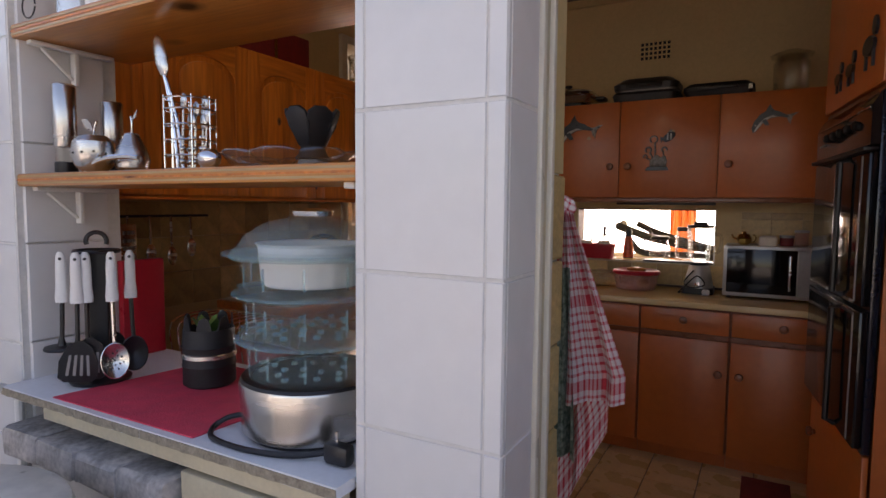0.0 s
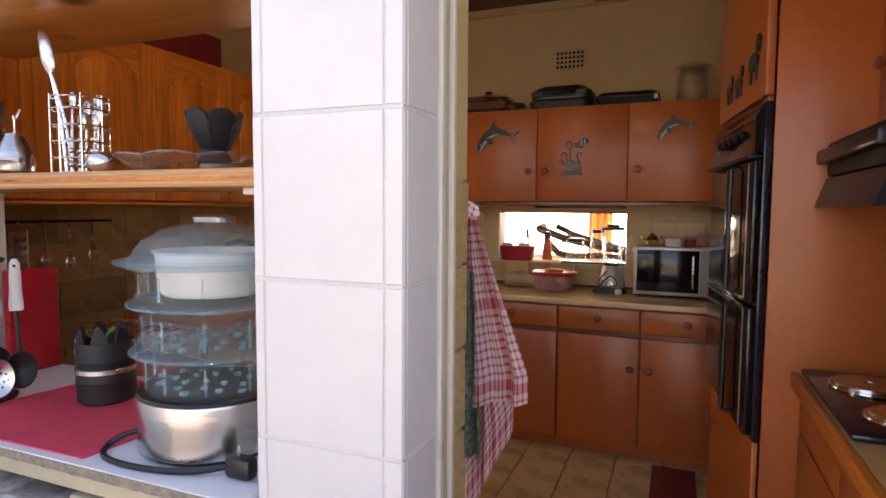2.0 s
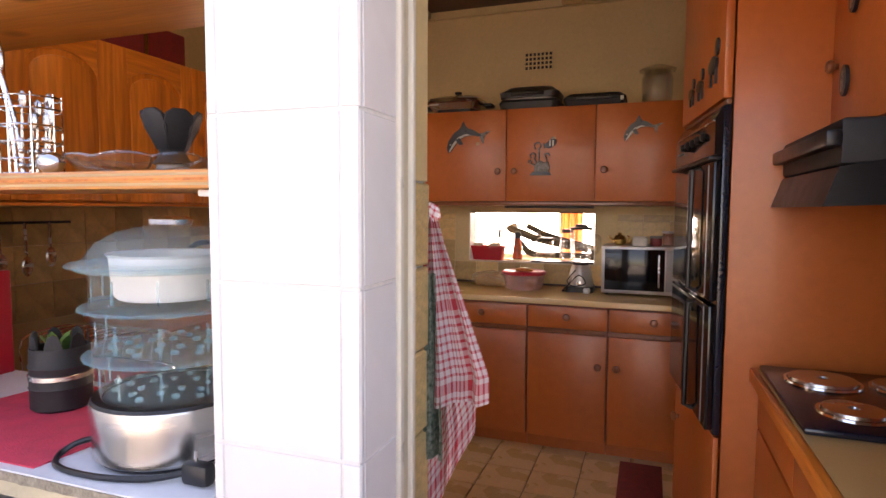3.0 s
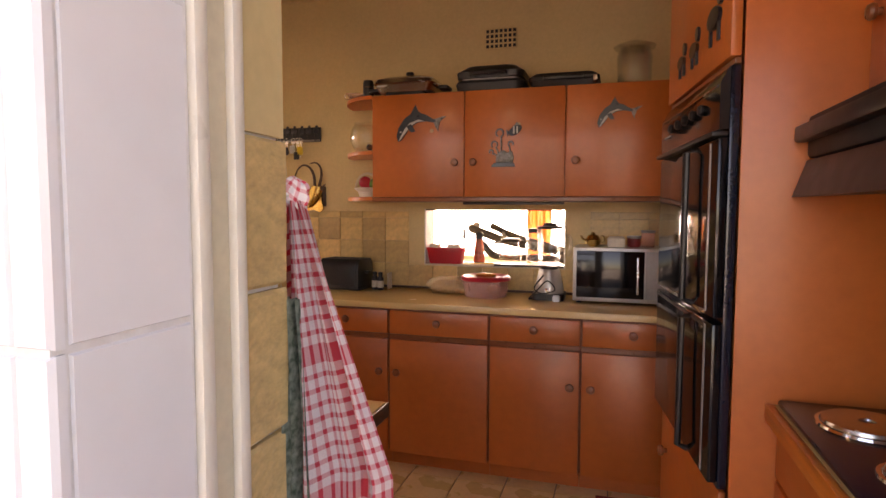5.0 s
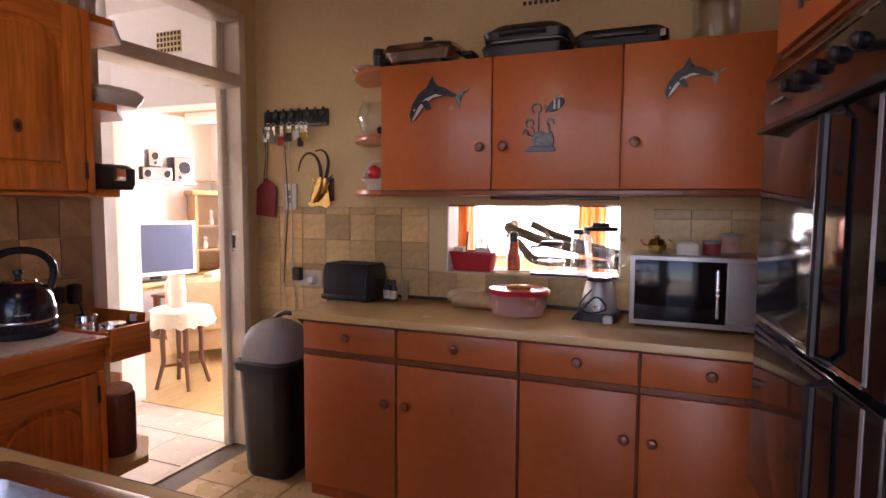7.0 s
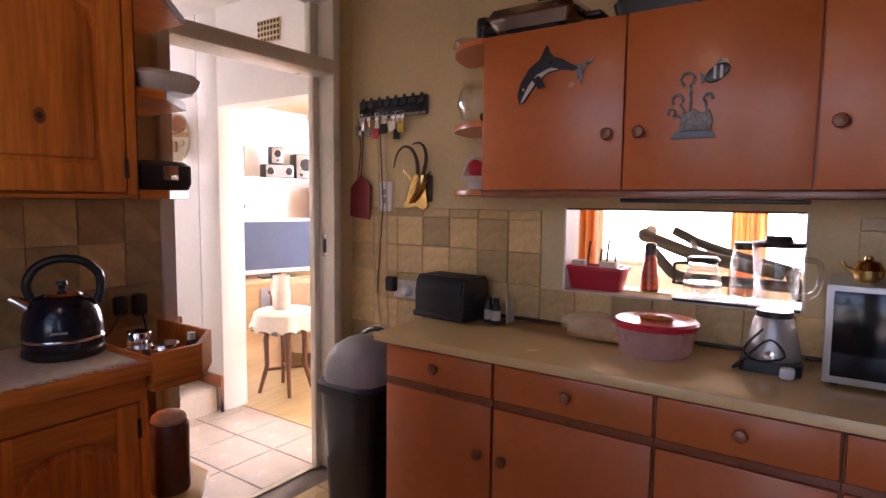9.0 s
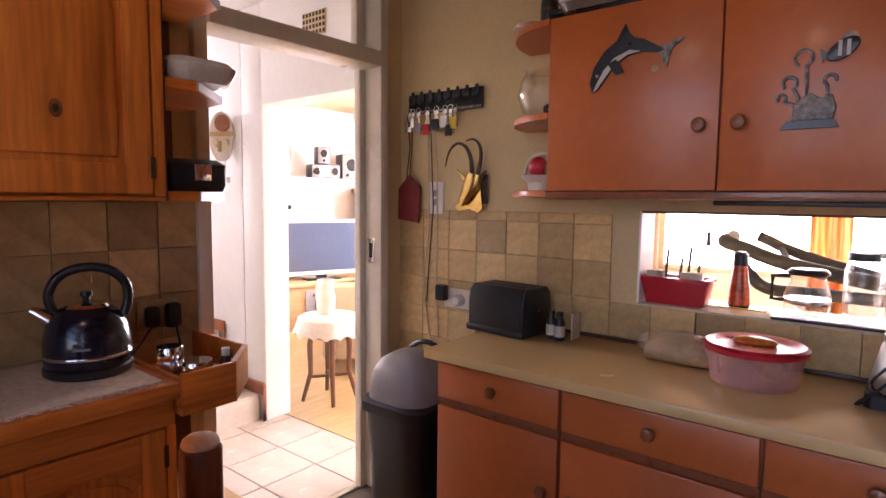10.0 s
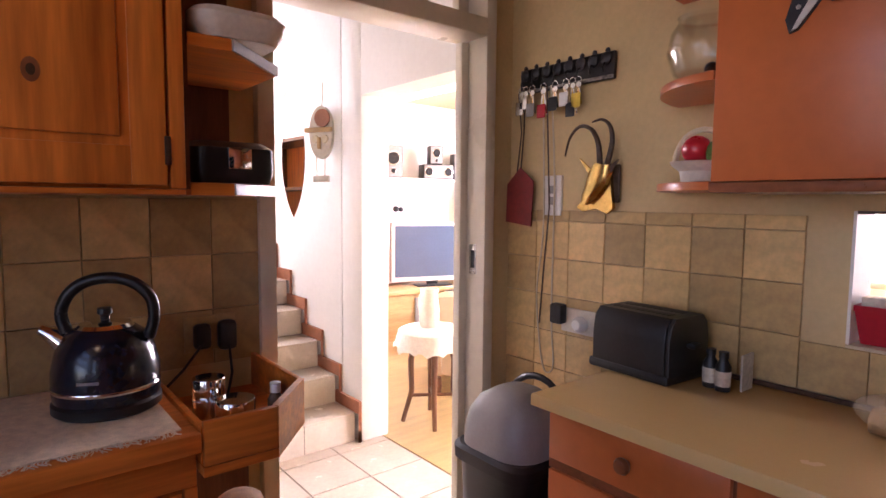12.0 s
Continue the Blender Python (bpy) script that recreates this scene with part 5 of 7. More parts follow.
# ---- things on top of the wall cabinet ----
CT = U1 + 0.004
ep = thing("electric_frying_pan", (-0.79, 4.1, CT), "silver electric frying pan with domed lid and knob", "frying pan")
part("pan", loft([ring_rect(0.15, 0.12, 0.03, 0.02, 4), ring_rect(0.17, 0.14, 0.04, 0.06, 4), ring_rect(0.18, 0.15, 0.04, 0.065, 4)]), M_STEEL, ep)
part("base", loft([ring_rect(0.12, 0.1, 0.03, 0.0005, 4), ring_rect(0.12, 0.1, 0.03, 0.0195, 4)]), M_BLACK, ep)
part("lid", loft([ring_rect(0.178, 0.148, 0.04, 0.0655, 4), ring_rect(0.17, 0.14, 0.05, 0.09, 4), ring_rect(0.12, 0.09, 0.05, 0.11, 4), ring_rect(0.03, 0.02, 0.01, 0.115, 4)]), M_STEEL, ep)
part("lid_knob", lathe([(0.008, 0.1155), (0.008, 0.13), (0.024, 0.135), (0.022, 0.148), (0.001, 0.15)], 16), M_BLACK, ep)
for x in (-0.21, 0.21):
    part("handle", B(x - 0.03, -0.05, 0.04, x + 0.03, 0.05, 0.06, bevel=0.008), M_BLACK, ep)
gr = thing("sandwich_press", (-0.30, 4.1, CT), "black rounded sandwich press standing on the cabinet", "sandwich press")
part("lower_shell", loft([ring_rect(0.18, 0.13, 0.05, 0.0005, 5), ring_rect(0.19, 0.14, 0.05, 0.04, 5), ring_rect(0.18, 0.13, 0.05, 0.055, 5)]), M_BLACK, gr)
part("plate_gap", loft([ring_rect(0.16, 0.115, 0.04, 0.0555, 5), ring_rect(0.16, 0.115, 0.04, 0.068, 5)]), M_GREYPL, gr)
part("upper_shell", loft([ring_rect(0.18, 0.13, 0.05, 0.0685, 5), ring_rect(0.185, 0.135, 0.05, 0.10, 5), ring_rect(0.14, 0.10, 0.06, 0.135, 5), ring_rect(0.06, 0.05, 0.03, 0.145, 5)]), M_BLACK, gr)
part("handle", tube(arc((0, -0.13, 0.085), 0.10, 200, 340, "xy", ry=0.05), 0.012), M_BLACKSOFT, gr)
fg = thing("flat_grill", (0.09, 4.1, CT), "long flat black electric grill on the cabinet", "grill")
part("base", loft([ring_rect(0.165, 0.12, 0.03, 0.0005, 4), ring_rect(0.178, 0.13, 0.03, 0.03, 4)]), M_BLACK, fg)
part("lid", loft([ring_rect(0.18, 0.132, 0.03, 0.0305, 4), ring_rect(0.18, 0.132, 0.03, 0.05, 4), ring_rect(0.15, 0.11, 0.03, 0.072, 4)]), M_BLACKSOFT, fg)
part("handle", B(-0.1, -0.155, 0.03, 0.1, -0.133, 0.05, bevel=0.006), M_BLACK, fg)
part("clip", B(0.15, -0.137, 0.02, 0.17, -0.1325, 0.045), M_STEEL, fg)
bj = thing("large_glass_jar", (0.44, 4.13, CT), "large clear glass jar with a wide lid", "jar")
glassy(part("jar", lathe([(0.075, 0.0005), (0.085, 0.02), (0.088, 0.16), (0.07, 0.2), (0.064, 0.2), (0.082, 0.155), (0.08, 0.02), (0.001, 0.01)], 32), M_SMOKE, bj))
part("lid", lathe([(0.10, 0.2), (0.105, 0.21), (0.04, 0.235), (0.001, 0.238)], 32), M_SMOKE, bj)
cu = thing("dark_canister", (-1.06, 4.12, U0 + 0.5945), "small dark canister on the end shelf", "canister")
part("body", lathe([(0.03, 0.0005), (0.032, 0.005), (0.032, 0.10), (0.028, 0.115), (0.001, 0.116)], 20), M_BLACK, cu)
part("band", lathe([(0.0323, 0.07), (0.033, 0.075), (0.0323, 0.08)], 20), M_BROWN, cu)
gb = thing("gravy_boat", (-1.15, 4.14, U0 + 0.5945), "small pinkish glass dish on the end shelf", "dish")
part("dish", lathe([(0.025, 0.0005), (0.045, 0.02), (0.055, 0.045), (0.05, 0.045), (0.04, 0.022), (0.001, 0.01)], 20), M_PINKCLEAR, gb)
part("handle", tube(arc((-0.055, 0, 0.035), 0.018, 60, 300, "xz"), 0.003), M_CHROME, gb)
fb = thing("fish_bowl", (-1.085, 4.14, U0 + 0.2845), "round clear glass fish bowl on the end shelf", "bowl")
glassy(part("bowl", lathe([(0.05, 0.0005), (0.08, 0.03), (0.098, 0.085), (0.088, 0.14), (0.068, 0.17), (0.074, 0.18), (0.066, 0.17), (0.084, 0.14), (0.094, 0.085), (0.076, 0.032), (0.001, 0.008)], 32), M_GLASS, fb))
part("pebbles", ball(ball(bmesh.new(), (0.03, -0.02, 0.035), 0.02), (0.045, 0.01, 0.04), 0.018), M_BLACK, fb)
fk = thing("ceramic_fruit_basket", (-1.06, 4.10, U0 + 0.0225), "ceramic basket of fruit with a hoop handle", "ornament")
part("basket", lathe([(0.05, 0.0005), (0.055, 0.03), (0.075, 0.045), (0.08, 0.055), (0.07, 0.055), (0.001, 0.04)], 24), M_CERAMIC, fk)
part("handle", tube(arc((0, 0, 0.055), 0.075, 0, 180, "xz", ry=0.085), 0.008), M_BAMBOO, fk)
part("apple", ball(bmesh.new(), (-0.005, -0.02, 0.085), 0.038), M_RED, fk)
part("pear", ball(bmesh.new(), (0.05, -0.02, 0.075), 0.028, 1, 1, 1.3), M_PLANT, fk)


# ---- magnets on the cabinet doors ----
def dolphin(at, s, m_body, flip=1):
    """A leaping dolphin, nose down, about 0.3 m long at s = 1."""
    t = thing("dolphin_magnet", at, "black and white dolphin ornament stuck on a door", "ornament", "dolphin ornaments")

    def q(pts):
        return [(flip * x * s, z * s) for x, z in pts]

    body = [(-0.145, -0.105), (-0.125, -0.10), (-0.09, -0.055), (-0.06, -0.015), (-0.01, 0.015), (0.05, 0.022), (0.10, 0.012), (0.125, 0.018), (0.10, 0.035), (0.05, 0.066), (0.0, 0.08), (-0.05, 0.075), (-0.10, 0.042), (-0.14, -0.015), (-0.155, -0.07)]
    part("body", plate(q(body), -0.008, "xz", -0.0005), m_body, t)
    part("belly", plate(q([(-0.138, -0.102), (-0.125, -0.096), (-0.09, -0.05), (-0.06, -0.012), (-0.01, 0.018), (0.04, 0.024), (0.0, 0.034), (-0.06, 0.012), (-0.10, -0.03), (-0.128, -0.08)]), -0.003, "xz", -0.0087), M_MAGWHITE, t)
    part("dorsal_fin", plate(q([(-0.055, 0.07), (-0.035, 0.11), (-0.02, 0.132), (-0.008, 0.10), (0.015, 0.075)]), -0.006, "xz", -0.001), m_body, t)
    part("tail", plate(q([(0.105, 0.015), (0.12, -0.025), (0.135, -0.045), (0.14, -0.01), (0.15, 0.02), (0.19, 0.05), (0.165, 0.05), (0.13, 0.036), (0.105, 0.034)]), -0.006, "xz", -0.001), M_MAGGREY, t)
    part("flipper", plate(q([(-0.08, -0.01), (-0.05, -0.05), (-0.02, -0.045), (-0.035, -0.015), (-0.05, 0.005)]), -0.006, "xz", -0.012), m_body, t)
    part("eye", ball(bmesh.new(), (flip * -0.125 * s, -0.0095, -0.045 * s), 0.006 * s), M_MAGWHITE, t)


DY = UY - 0.0005
dolphin((-0.69, DY, 1.868), 0.83, M_MAGDARK)
dolphin((0.36, DY, 1.885), 0.62, M_MAGDARK)
om = thing("sea_scene_magnet", (-0.205, DY, 1.63), "grey coral and fish ornament stuck on a door", "ornament")
part("base", plate([(-0.075, 0.0), (0.055, 0.0), (0.045, 0.02), (-0.06, 0.02)], -0.012, "xz", -0.0005), M_MAGDARK, om)
part("rock", plate([(-0.050, 0.021), (0.040, 0.021), (0.046, 0.05), (0.036, 0.082), (0.012, 0.074), (-0.008, 0.088), (-0.030, 0.076), (-0.046, 0.060)], -0.012, "xz", -0.0005, 0.003), M_MAGGREY, om)
for cx, cz, r, a0, a1, foot in ((-0.058, 0.118, 0.016, -60, 230, -0.035), (-0.030, 0.178, 0.020, -70, 240, -0.025), (0.030, 0.118, 0.013, 240, -20, 0.020), (-0.075, 0.080, 0.010, -60, 220, -0.045)):
    pts = arc((cx, -0.006, cz), r, a0, a1, "xz", 10)
    part("coral", tube([(foot, -0.006, 0.06), ((foot + pts[0][0]) / 2 + 0.004, -0.006, (0.06 + pts[0][2]) / 2)] + pts, 0.0045, 6), M_MAGGREY, om, "grey curled coral")
part("fish", plate([(0.052 + 0.034 * math.cos(a), 0.190 + 0.024 * math.sin(a) + 0.014 * math.cos(a)) for a in [2 * math.pi * i / 16 for i in range(16)]], -0.010, "xz", -0.0005, 0.002), M_MAGDARK, om, "black and white striped fish")
for x in (0.042, 0.060):
    part("fish_stripe", B(x, -0.0125, 0.172, x + 0.008, -0.0108, 0.210), M_MAGWHITE, om)
part("fish_tail", plate([(0.022, 0.182), (0.004, 0.196), (0.010, 0.160)], -0.007, "xz", -0.001), M_MAGDARK, om)
part("fish_fin", plate([(0.040, 0.208), (0.062, 0.234), (0.074, 0.212)], -0.006, "xz", -0.001), M_MAGGREY, om)
for at, n_ in (((-0.615, DY, 1.833), 0), ((-0.135, DY, 1.85), 0)):
    single("round_sticker", lathe([(0.011, 0), (0.011, -0.002), (0.001, -0.0025)], 14, axis="y"), M_LIGHTWOOD, "small tan round sticker on a cabinet door", "sticker", at)
for y, z, s in ((0.13, 1.93, 1.15), (0.34, 1.90, 0.85), (0.50, 1.90, 0.8)):
    m_ = thing("animal_magnet", TURN_OVEN @ Matrix.Translation((-0.0345, y, z)), "small dark animal ornament on the cupboard door", "ornament", "animal ornaments")
    part("body", plate([(0.05 * s * math.cos(a), 0.026 * s * math.sin(a)) for a in [2 * math.pi * i / 12 for i in range(12)]], -0.010, "yz", -0.0005), M_BROWN if s < 0.9 else M_MAGDARK, m_)
    part("head", plate([(-0.045 * s + 0.02 * s * math.cos(a), 0.045 * s + 0.026 * s * math.sin(a)) for a in [2 * math.pi * i / 10 for i in range(10)]], -0.008, "yz", -0.0008), M_MAGDARK, m_)
    for yy in (-0.035, 0.03):
        part("leg", B(-0.008, yy * s - 0.007, -0.06 * s, -0.001, yy * s + 0.007, -0.015 * s), M_MAGDARK, m_)
for y, z in ((2.41, 1.80), (2.36, 2.02)):
    m_ = thing("animal_magnet", (0.9395, y, z), "small dark animal ornament on the cupboard door", "ornament", "animal ornaments")
    part("body", plate([(0.032 * math.cos(a), 0.045 * math.sin(a)) for a in [2 * math.pi * i / 12 for i in range(12)]], -0.010, "yz", -0.0005), M_MAGDARK, m_)
    part("stripe", B(-0.0125, -0.012, -0.03, -0.011, 0.012, 0.03), M_MAGGREY, m_)

# ---- wall things beside the doorway ----
WY = WALL_Y - 0.009
kr = thing("key_rack", (-1.685, WY - 0.004, 1.885), "black key rack crowded with keys", "key rack")
part("board", B(-0.215, -0.012, -0.048, 0.215, 0.003, 0.045, bevel=0.005), M_BLACK, kr)
part("lower_trim", B(-0.213, -0.016, -0.046, 0.213, -0.0125, -0.034, bevel=0.001), M_MAGGREY, kr)
for i in range(8):
    x = -0.185 + 0.053 * i
    part("hook", tube([(x, -0.013, 0.01), (x, -0.035, 0.0), (x, -0.04, -0.015), (x, -0.035, -0.028)], 0.0035, 6), M_BLACK, kr)
    part("ornament", ball(ball(bmesh.new(), (x, -0.02, 0.02), 0.021, 1, 0.5, 1.1, 10), (x + 0.006, -0.02, 0.046), 0.010, 1, 0.6, 1, 8), M_MAGDARK, kr)
for i, (x, l, m_) in enumerate(((-0.185, 0.10, M_STEEL), (-0.165, 0.08, M_STEEL), (-0.13, 0.11, M_GREYPL), (-0.075, 0.12, M_RED), (-0.02, 0.10, M_BLACK), (0.03, 0.09, M_WHITE), (0.06, 0.13, M_BLACK), (0.085, 0.10, M_YELLOW))):
    k = thing("key_bunch", (-1.685 + x, WY - 0.04, 1.86), "bunch of keys with a tag hanging from the rack", "keys", "hanging keys")
    part("ring", tube(arc((0, 0, -0.014), 0.014, 0, 350, "xz"), 0.0018, 6), M_CHROME, k)
    for q, dx in enumerate((-0.012, -0.002, 0.010)):
        bm = lathe([(0.011, -0.001), (0.011, 0.001), (0.001, 0.0011)], 12, at=(0, 0.004 * q - 0.004, -0.03), axis="y")
        box(bm, -0.003, 0.004 * q - 0.005, -l + 0.012 * q, 0.003, 0.004 * q - 0.003, -0.038)
        part("key", bm, M_STEEL if q != 1 else M_GOLD, k).matrix_basis = pose(0, 0, 0, 0, 900 * dx, 0)
    part("tag", B(-0.021, -0.013, -l - 0.008, 0.019, -0.0075, -l + 0.042, bevel=0.003), m_, k)
fs = thing("fly_swatter", (-1.885, WY - 0.02, 1.44), "dark red leather fly swatter hanging by a thin wire", "fly swatter")
part("flap", plate([(-0.075, -0.10), (0.06, -0.115), (0.07, 0.06), (0.0, 0.115), (-0.07, 0.05)], 0.008, "xz", -0.004, 0.003), M_DKRED, fs)
part("wire", tube([(0.0, 0.0, 0.11), (0.012, 0.0, 0.25), (0.025, -0.01, 0.40)], 0.003), M_BROWN, fs)
part("wire", tube([(-0.02, 0.0, 0.10), (0.0, 0.0, 0.25), (-0.01, -0.01, 0.40)], 0.003), M_BROWN, fs)
lc = thing("hanging_cord", (-1.75, WY - 0.012, 1.80), "long tan cord hanging down the wall from the rack", "cord")
part("strand", tube([(-0.02, -0.02, 0.05), (-0.025, 0, -0.2), (-0.02, 0, -0.5), (-0.045, -0.002, -0.72), (-0.03, 0, -0.9), (0.0, -0.004, -1.02), (0.03, 0, -1.03), (0.045, 0, -0.98), (0.03, 0, -0.8), (0.03, 0, -0.3), (0.02, -0.02, 0.05)], 0.0035, 6), M_BAMBOO, lc)
part("strand", tube([(0.0, -0.02, 0.05), (0.005, 0.003, -0.4), (-0.015, 0, -0.65), (-0.03, 0, -0.85)], 0.003, 6), M_BROWN, lc)
lsw = thing("light_switch", (-1.735, WY + 0.006, 1.445), "white double light switch plate", "light switch")
part("plate", B(-0.042, -0.010, -0.075, 0.042, 0.002, 0.075, bevel=0.004), M_WHITE, lsw)
for z in (-0.02, 0.022):
    part("rocker", B(-0.012, -0.016, z - 0.015, 0.012, -0.0105, z + 0.015, bevel=0.003), M_GREYPL, lsw)
so = thing("wall_socket", (-1.60, WY, 0.985), "white wall socket with plugs in it", "socket")
part("plate", B(-0.075, -0.008, -0.045, 0.075, 0.002, 0.045, bevel=0.004), M_CERAMIC, so)
part("black_plug", B(-0.10, -0.05, -0.015, -0.045, -0.009, 0.06, bevel=0.01), M_BLACK, so)
part("white_plug", lathe([(0.028, -0.009), (0.028, -0.03), (0.018, -0.045), (0.001, -0.046)], 18, at=(0.02, 0, -0.005), axis="y"), M_WHITE, so)
an = thing("antelope_head", (-1.505, WY - 0.02, 1.50), "brass antelope head ornament with dark curved horns", "wall ornament")
bm = loft([[(cx + rx * math.cos(a), -0.02 + 0.022 * math.sin(a) , cz + 0.004 * math.sin(2 * a)) for a in [2 * math.pi * i / 12 for i in range(12)]] for cx, cz, rx in ((-0.045, -0.085, 0.018), (-0.03, -0.06, 0.035), (-0.005, -0.02, 0.045), (0.01, 0.02, 0.048), (0.02, 0.05, 0.035))])
part("head", bm, M_GOLD, an)
part("neck", plate([(-0.090, -0.098), (-0.065, -0.112), (-0.01, -0.100), (0.035, -0.118), (0.058, -0.100), (0.050, -0.04), (0.045, 0.01), (-0.035, 0.0), (-0.05, -0.05)], 0.022, "xz", -0.016, 0.006), M_GOLD, an)
part("ear", plate([(-0.02, 0.03), (-0.075, 0.075), (-0.035, 0.02)], 0.008, "xz", -0.03), M_GOLD, an)
part("ear", plate([(0.045, 0.04), (0.085, 0.065), (0.055, 0.02)], 0.008, "xz", -0.03), M_BROWN, an)
part("horn", tube([(0.005, -0.02, 0.05), (0.0, -0.025, 0.12), (-0.03, -0.025, 0.17), (-0.08, -0.022, 0.185), (-0.125, -0.02, 0.15), (-0.145, -0.02, 0.085)], 0.0105, 10, r_end=0.003), M_BROWN, an)
part("horn", tube([(0.035, -0.02, 0.05), (0.055, -0.025, 0.12), (0.045, -0.025, 0.175), (0.01, -0.022, 0.20), (-0.03, -0.02, 0.195)], 0.0105, 10, r_end=0.003), M_BROWN, an)
part("back_plate", B(0.02, 0.006, -0.08, 0.066, 0.019, 0.05, bevel=0.006), M_BROWN, an)

# swing-top bin
bi = thing("swing_bin", (-1.60, 3.985, 0.0), "black plastic waste bin with grey domed swing lid", "bin")
part("tub", loft([ring_rect(0.125, 0.12, 0.07, 0.0005, 5), ring_rect(0.135, 0.13, 0.07, 0.03, 5), ring_rect(0.155, 0.15, 0.07, 0.56, 5)]), M_BLACK, bi)
part("rim", loft([ring_rect(0.17, 0.165, 0.07, 0.561, 5), ring_rect(0.172, 0.167, 0.07, 0.60, 5), ring_rect(0.16, 0.155, 0.07, 0.612, 5)]), M_BLACKSOFT, bi)
part("dome", loft([[(x * k, y * k, 0.6125 + h) for x, y, _ in ring_rect(0.158, 0.152, 0.10, 0, 6)] for k, h in ((1, 0), (0.985, 0.05), (0.9, 0.11), (0.72, 0.155), (0.42, 0.185), (0.1, 0.195))]), M_GREYPL, bi, "grey domed lid")
part("hood_edge", tube([(0.161 * math.cos(radians(a)), 0.10, 0.615 + 0.205 * math.sin(radians(a))) for a in range(0, 181, 12)], 0.012, 8), M_BLACK, bi)
single("red_mat", B(0.30, 3.25, 0.001, 0.52, 3.75, 0.010, bevel=0.003), M_REDRUG, "dark red floor mat beside the oven", "mat")

# ---- pine side: kettle, tray things, shelf things ----
PT = 0.9505
bm = B(-1.95, 2.32, PT, -1.51, 2.905, PT + 0.003)
single("table_runner", bm, M_CREAMCLOTH, "cream woven runner with frayed fringe on the pine worktop", "runner")
fg_ = single("runner_fringe", bmesh.new(), M_CREAMCLOTH, "frayed cream fringe along the runner's edge", "fringe")
bm = bmesh.new()
rnd = random.Random(4)
for i in range(150):
    y = 2.325 + 0.0038 * i
    l = rnd.uniform(0.012, 0.03)
    tube([(-1.511, y, PT + 0.002), (-1.511 + l * 0.6, y + rnd.uniform(-0.006, 0.006), PT + 0.003), (-1.511 + l, y + rnd.uniform(-0.012, 0.012), PT + 0.0015)], 0.0012, 4, bm)
bm.to_mesh(fg_.data)
bm.free()
tagged(fg_, kind="stuff")
ke = thing("kettle", Matrix.Translation((-1.745, 2.812, PT + 0.0035)) @ pose(0, 0, 0, 0, 0, 62) @ Matrix.Scale(1.04, 4), "glossy blue-black dome kettle with steel trim", "kettle")
part("base", lathe([(0.098, 0.0005), (0.105, 0.006), (0.105, 0.022), (0.098, 0.028), (0.001, 0.028)], 40), M_BLACK, ke)
part("body", lathe([(0.101, 0.0285), (0.103, 0.045), (0.103, 0.09), (0.094, 0.13), (0.075, 0.163), (0.058, 0.176), (0.001, 0.176)], 48), M_BLUEBLACK, ke)
part("trim_band", lathe([(0.1035, 0.05), (0.1045, 0.052), (0.1045, 0.056), (0.1035, 0.058)], 48), M_CHROME, ke)
part("lid", lathe([(0.056, 0.1765), (0.05, 0.184), (0.02, 0.19), (0.001, 0.191)], 32), M_CHROME, ke)
part("lid_knob", lathe([(0.009, 0.1915), (0.009, 0.2), (0.015, 0.204), (0.014, 0.216), (0.001, 0.218)], 16), M_BLACK, ke)
part("handle", tube([(0.085, 0, 0.15), (0.097, 0, 0.19), (0.092, 0, 0.235), (0.06, 0, 0.268), (0.015, 0, 0.28), (-0.035, 0, 0.272), (-0.07, 0, 0.245), (-0.085, 0, 0.205), (-0.075, 0, 0.165)], 0.0125, 12), M_BLACK, ke, "arched black handle")
part("spout", tube([(-0.075, 0, 0.135), (-0.105, 0, 0.16), (-0.125, 0, 0.172)], 0.022, 14, r_end=0.012), M_CHROME, ke, "short chrome spout")
part("badge", B(-0.02, -0.1035, 0.078, 0.02, -0.1015, 0.084), M_GREYPL, ke)
so = thing("wall_socket", (-1.967, 3.10, 1.045), "cream wall socket with black plugs", "socket")
part("plate", B(0.009, -0.07, -0.05, 0.016, 0.07, 0.05, bevel=0.003), M_SPLASH, so)
part("plug", B(0.0125, -0.05, -0.04, 0.05, -0.005, 0.03, bevel=0.012), M_BLACK, so)
part("plug", B(0.0125, 0.015, -0.05, 0.055, 0.065, 0.035, bevel=0.014), M_BLACK, so)
part("cord", tube([(0.05, -0.03, -0.02), (0.11, -0.10, -0.07), (0.17, -0.2, -0.13), (0.21, -0.27, -0.158)], 0.004, 6), M_BLACK, so)
part("cord", tube([(0.05, 0.04, -0.03), (0.10, 0.03, -0.10), (0.13, 0.0, -0.18), (0.15, -0.02, -0.22)], 0.004, 6), M_BLACK, so)
TZ = 0.8755
for x, y, r, h in ((-1.60, 3.045, 0.045, 0.088), (-1.71, 3.02, 0.038, 0.115)):
    c = thing("steel_canister", (x, y, TZ), "small brushed steel canister in the pine tray", "canister", "steel canisters")
    part("body", lathe([(r * 0.97, 0.0005), (r, 0.004), (r, h * 0.62), (r * 0.97, h * 0.64), (r * 0.97, h * 0.66)], 28), M_STEEL, c)
    part("lid", lathe([(r, h * 0.665), (r, h * 0.97), (r * 0.96, h), (0.001, h + 0.001)], 28), M_CHROME, c)
sb = thing("spice_bottle", (-1.62, 3.15, TZ), "small brown bottle with white cap in the tray", "bottle")
part("body", lathe([(0.018, 0.0005), (0.019, 0.06), (0.011, 0.075), (0.001, 0.076)], 16), M_BROWN, sb)
part("cap", lathe([(0.013, 0.0765), (0.013, 0.10), (0.001, 0.101)], 16), M_WHITE, sb)
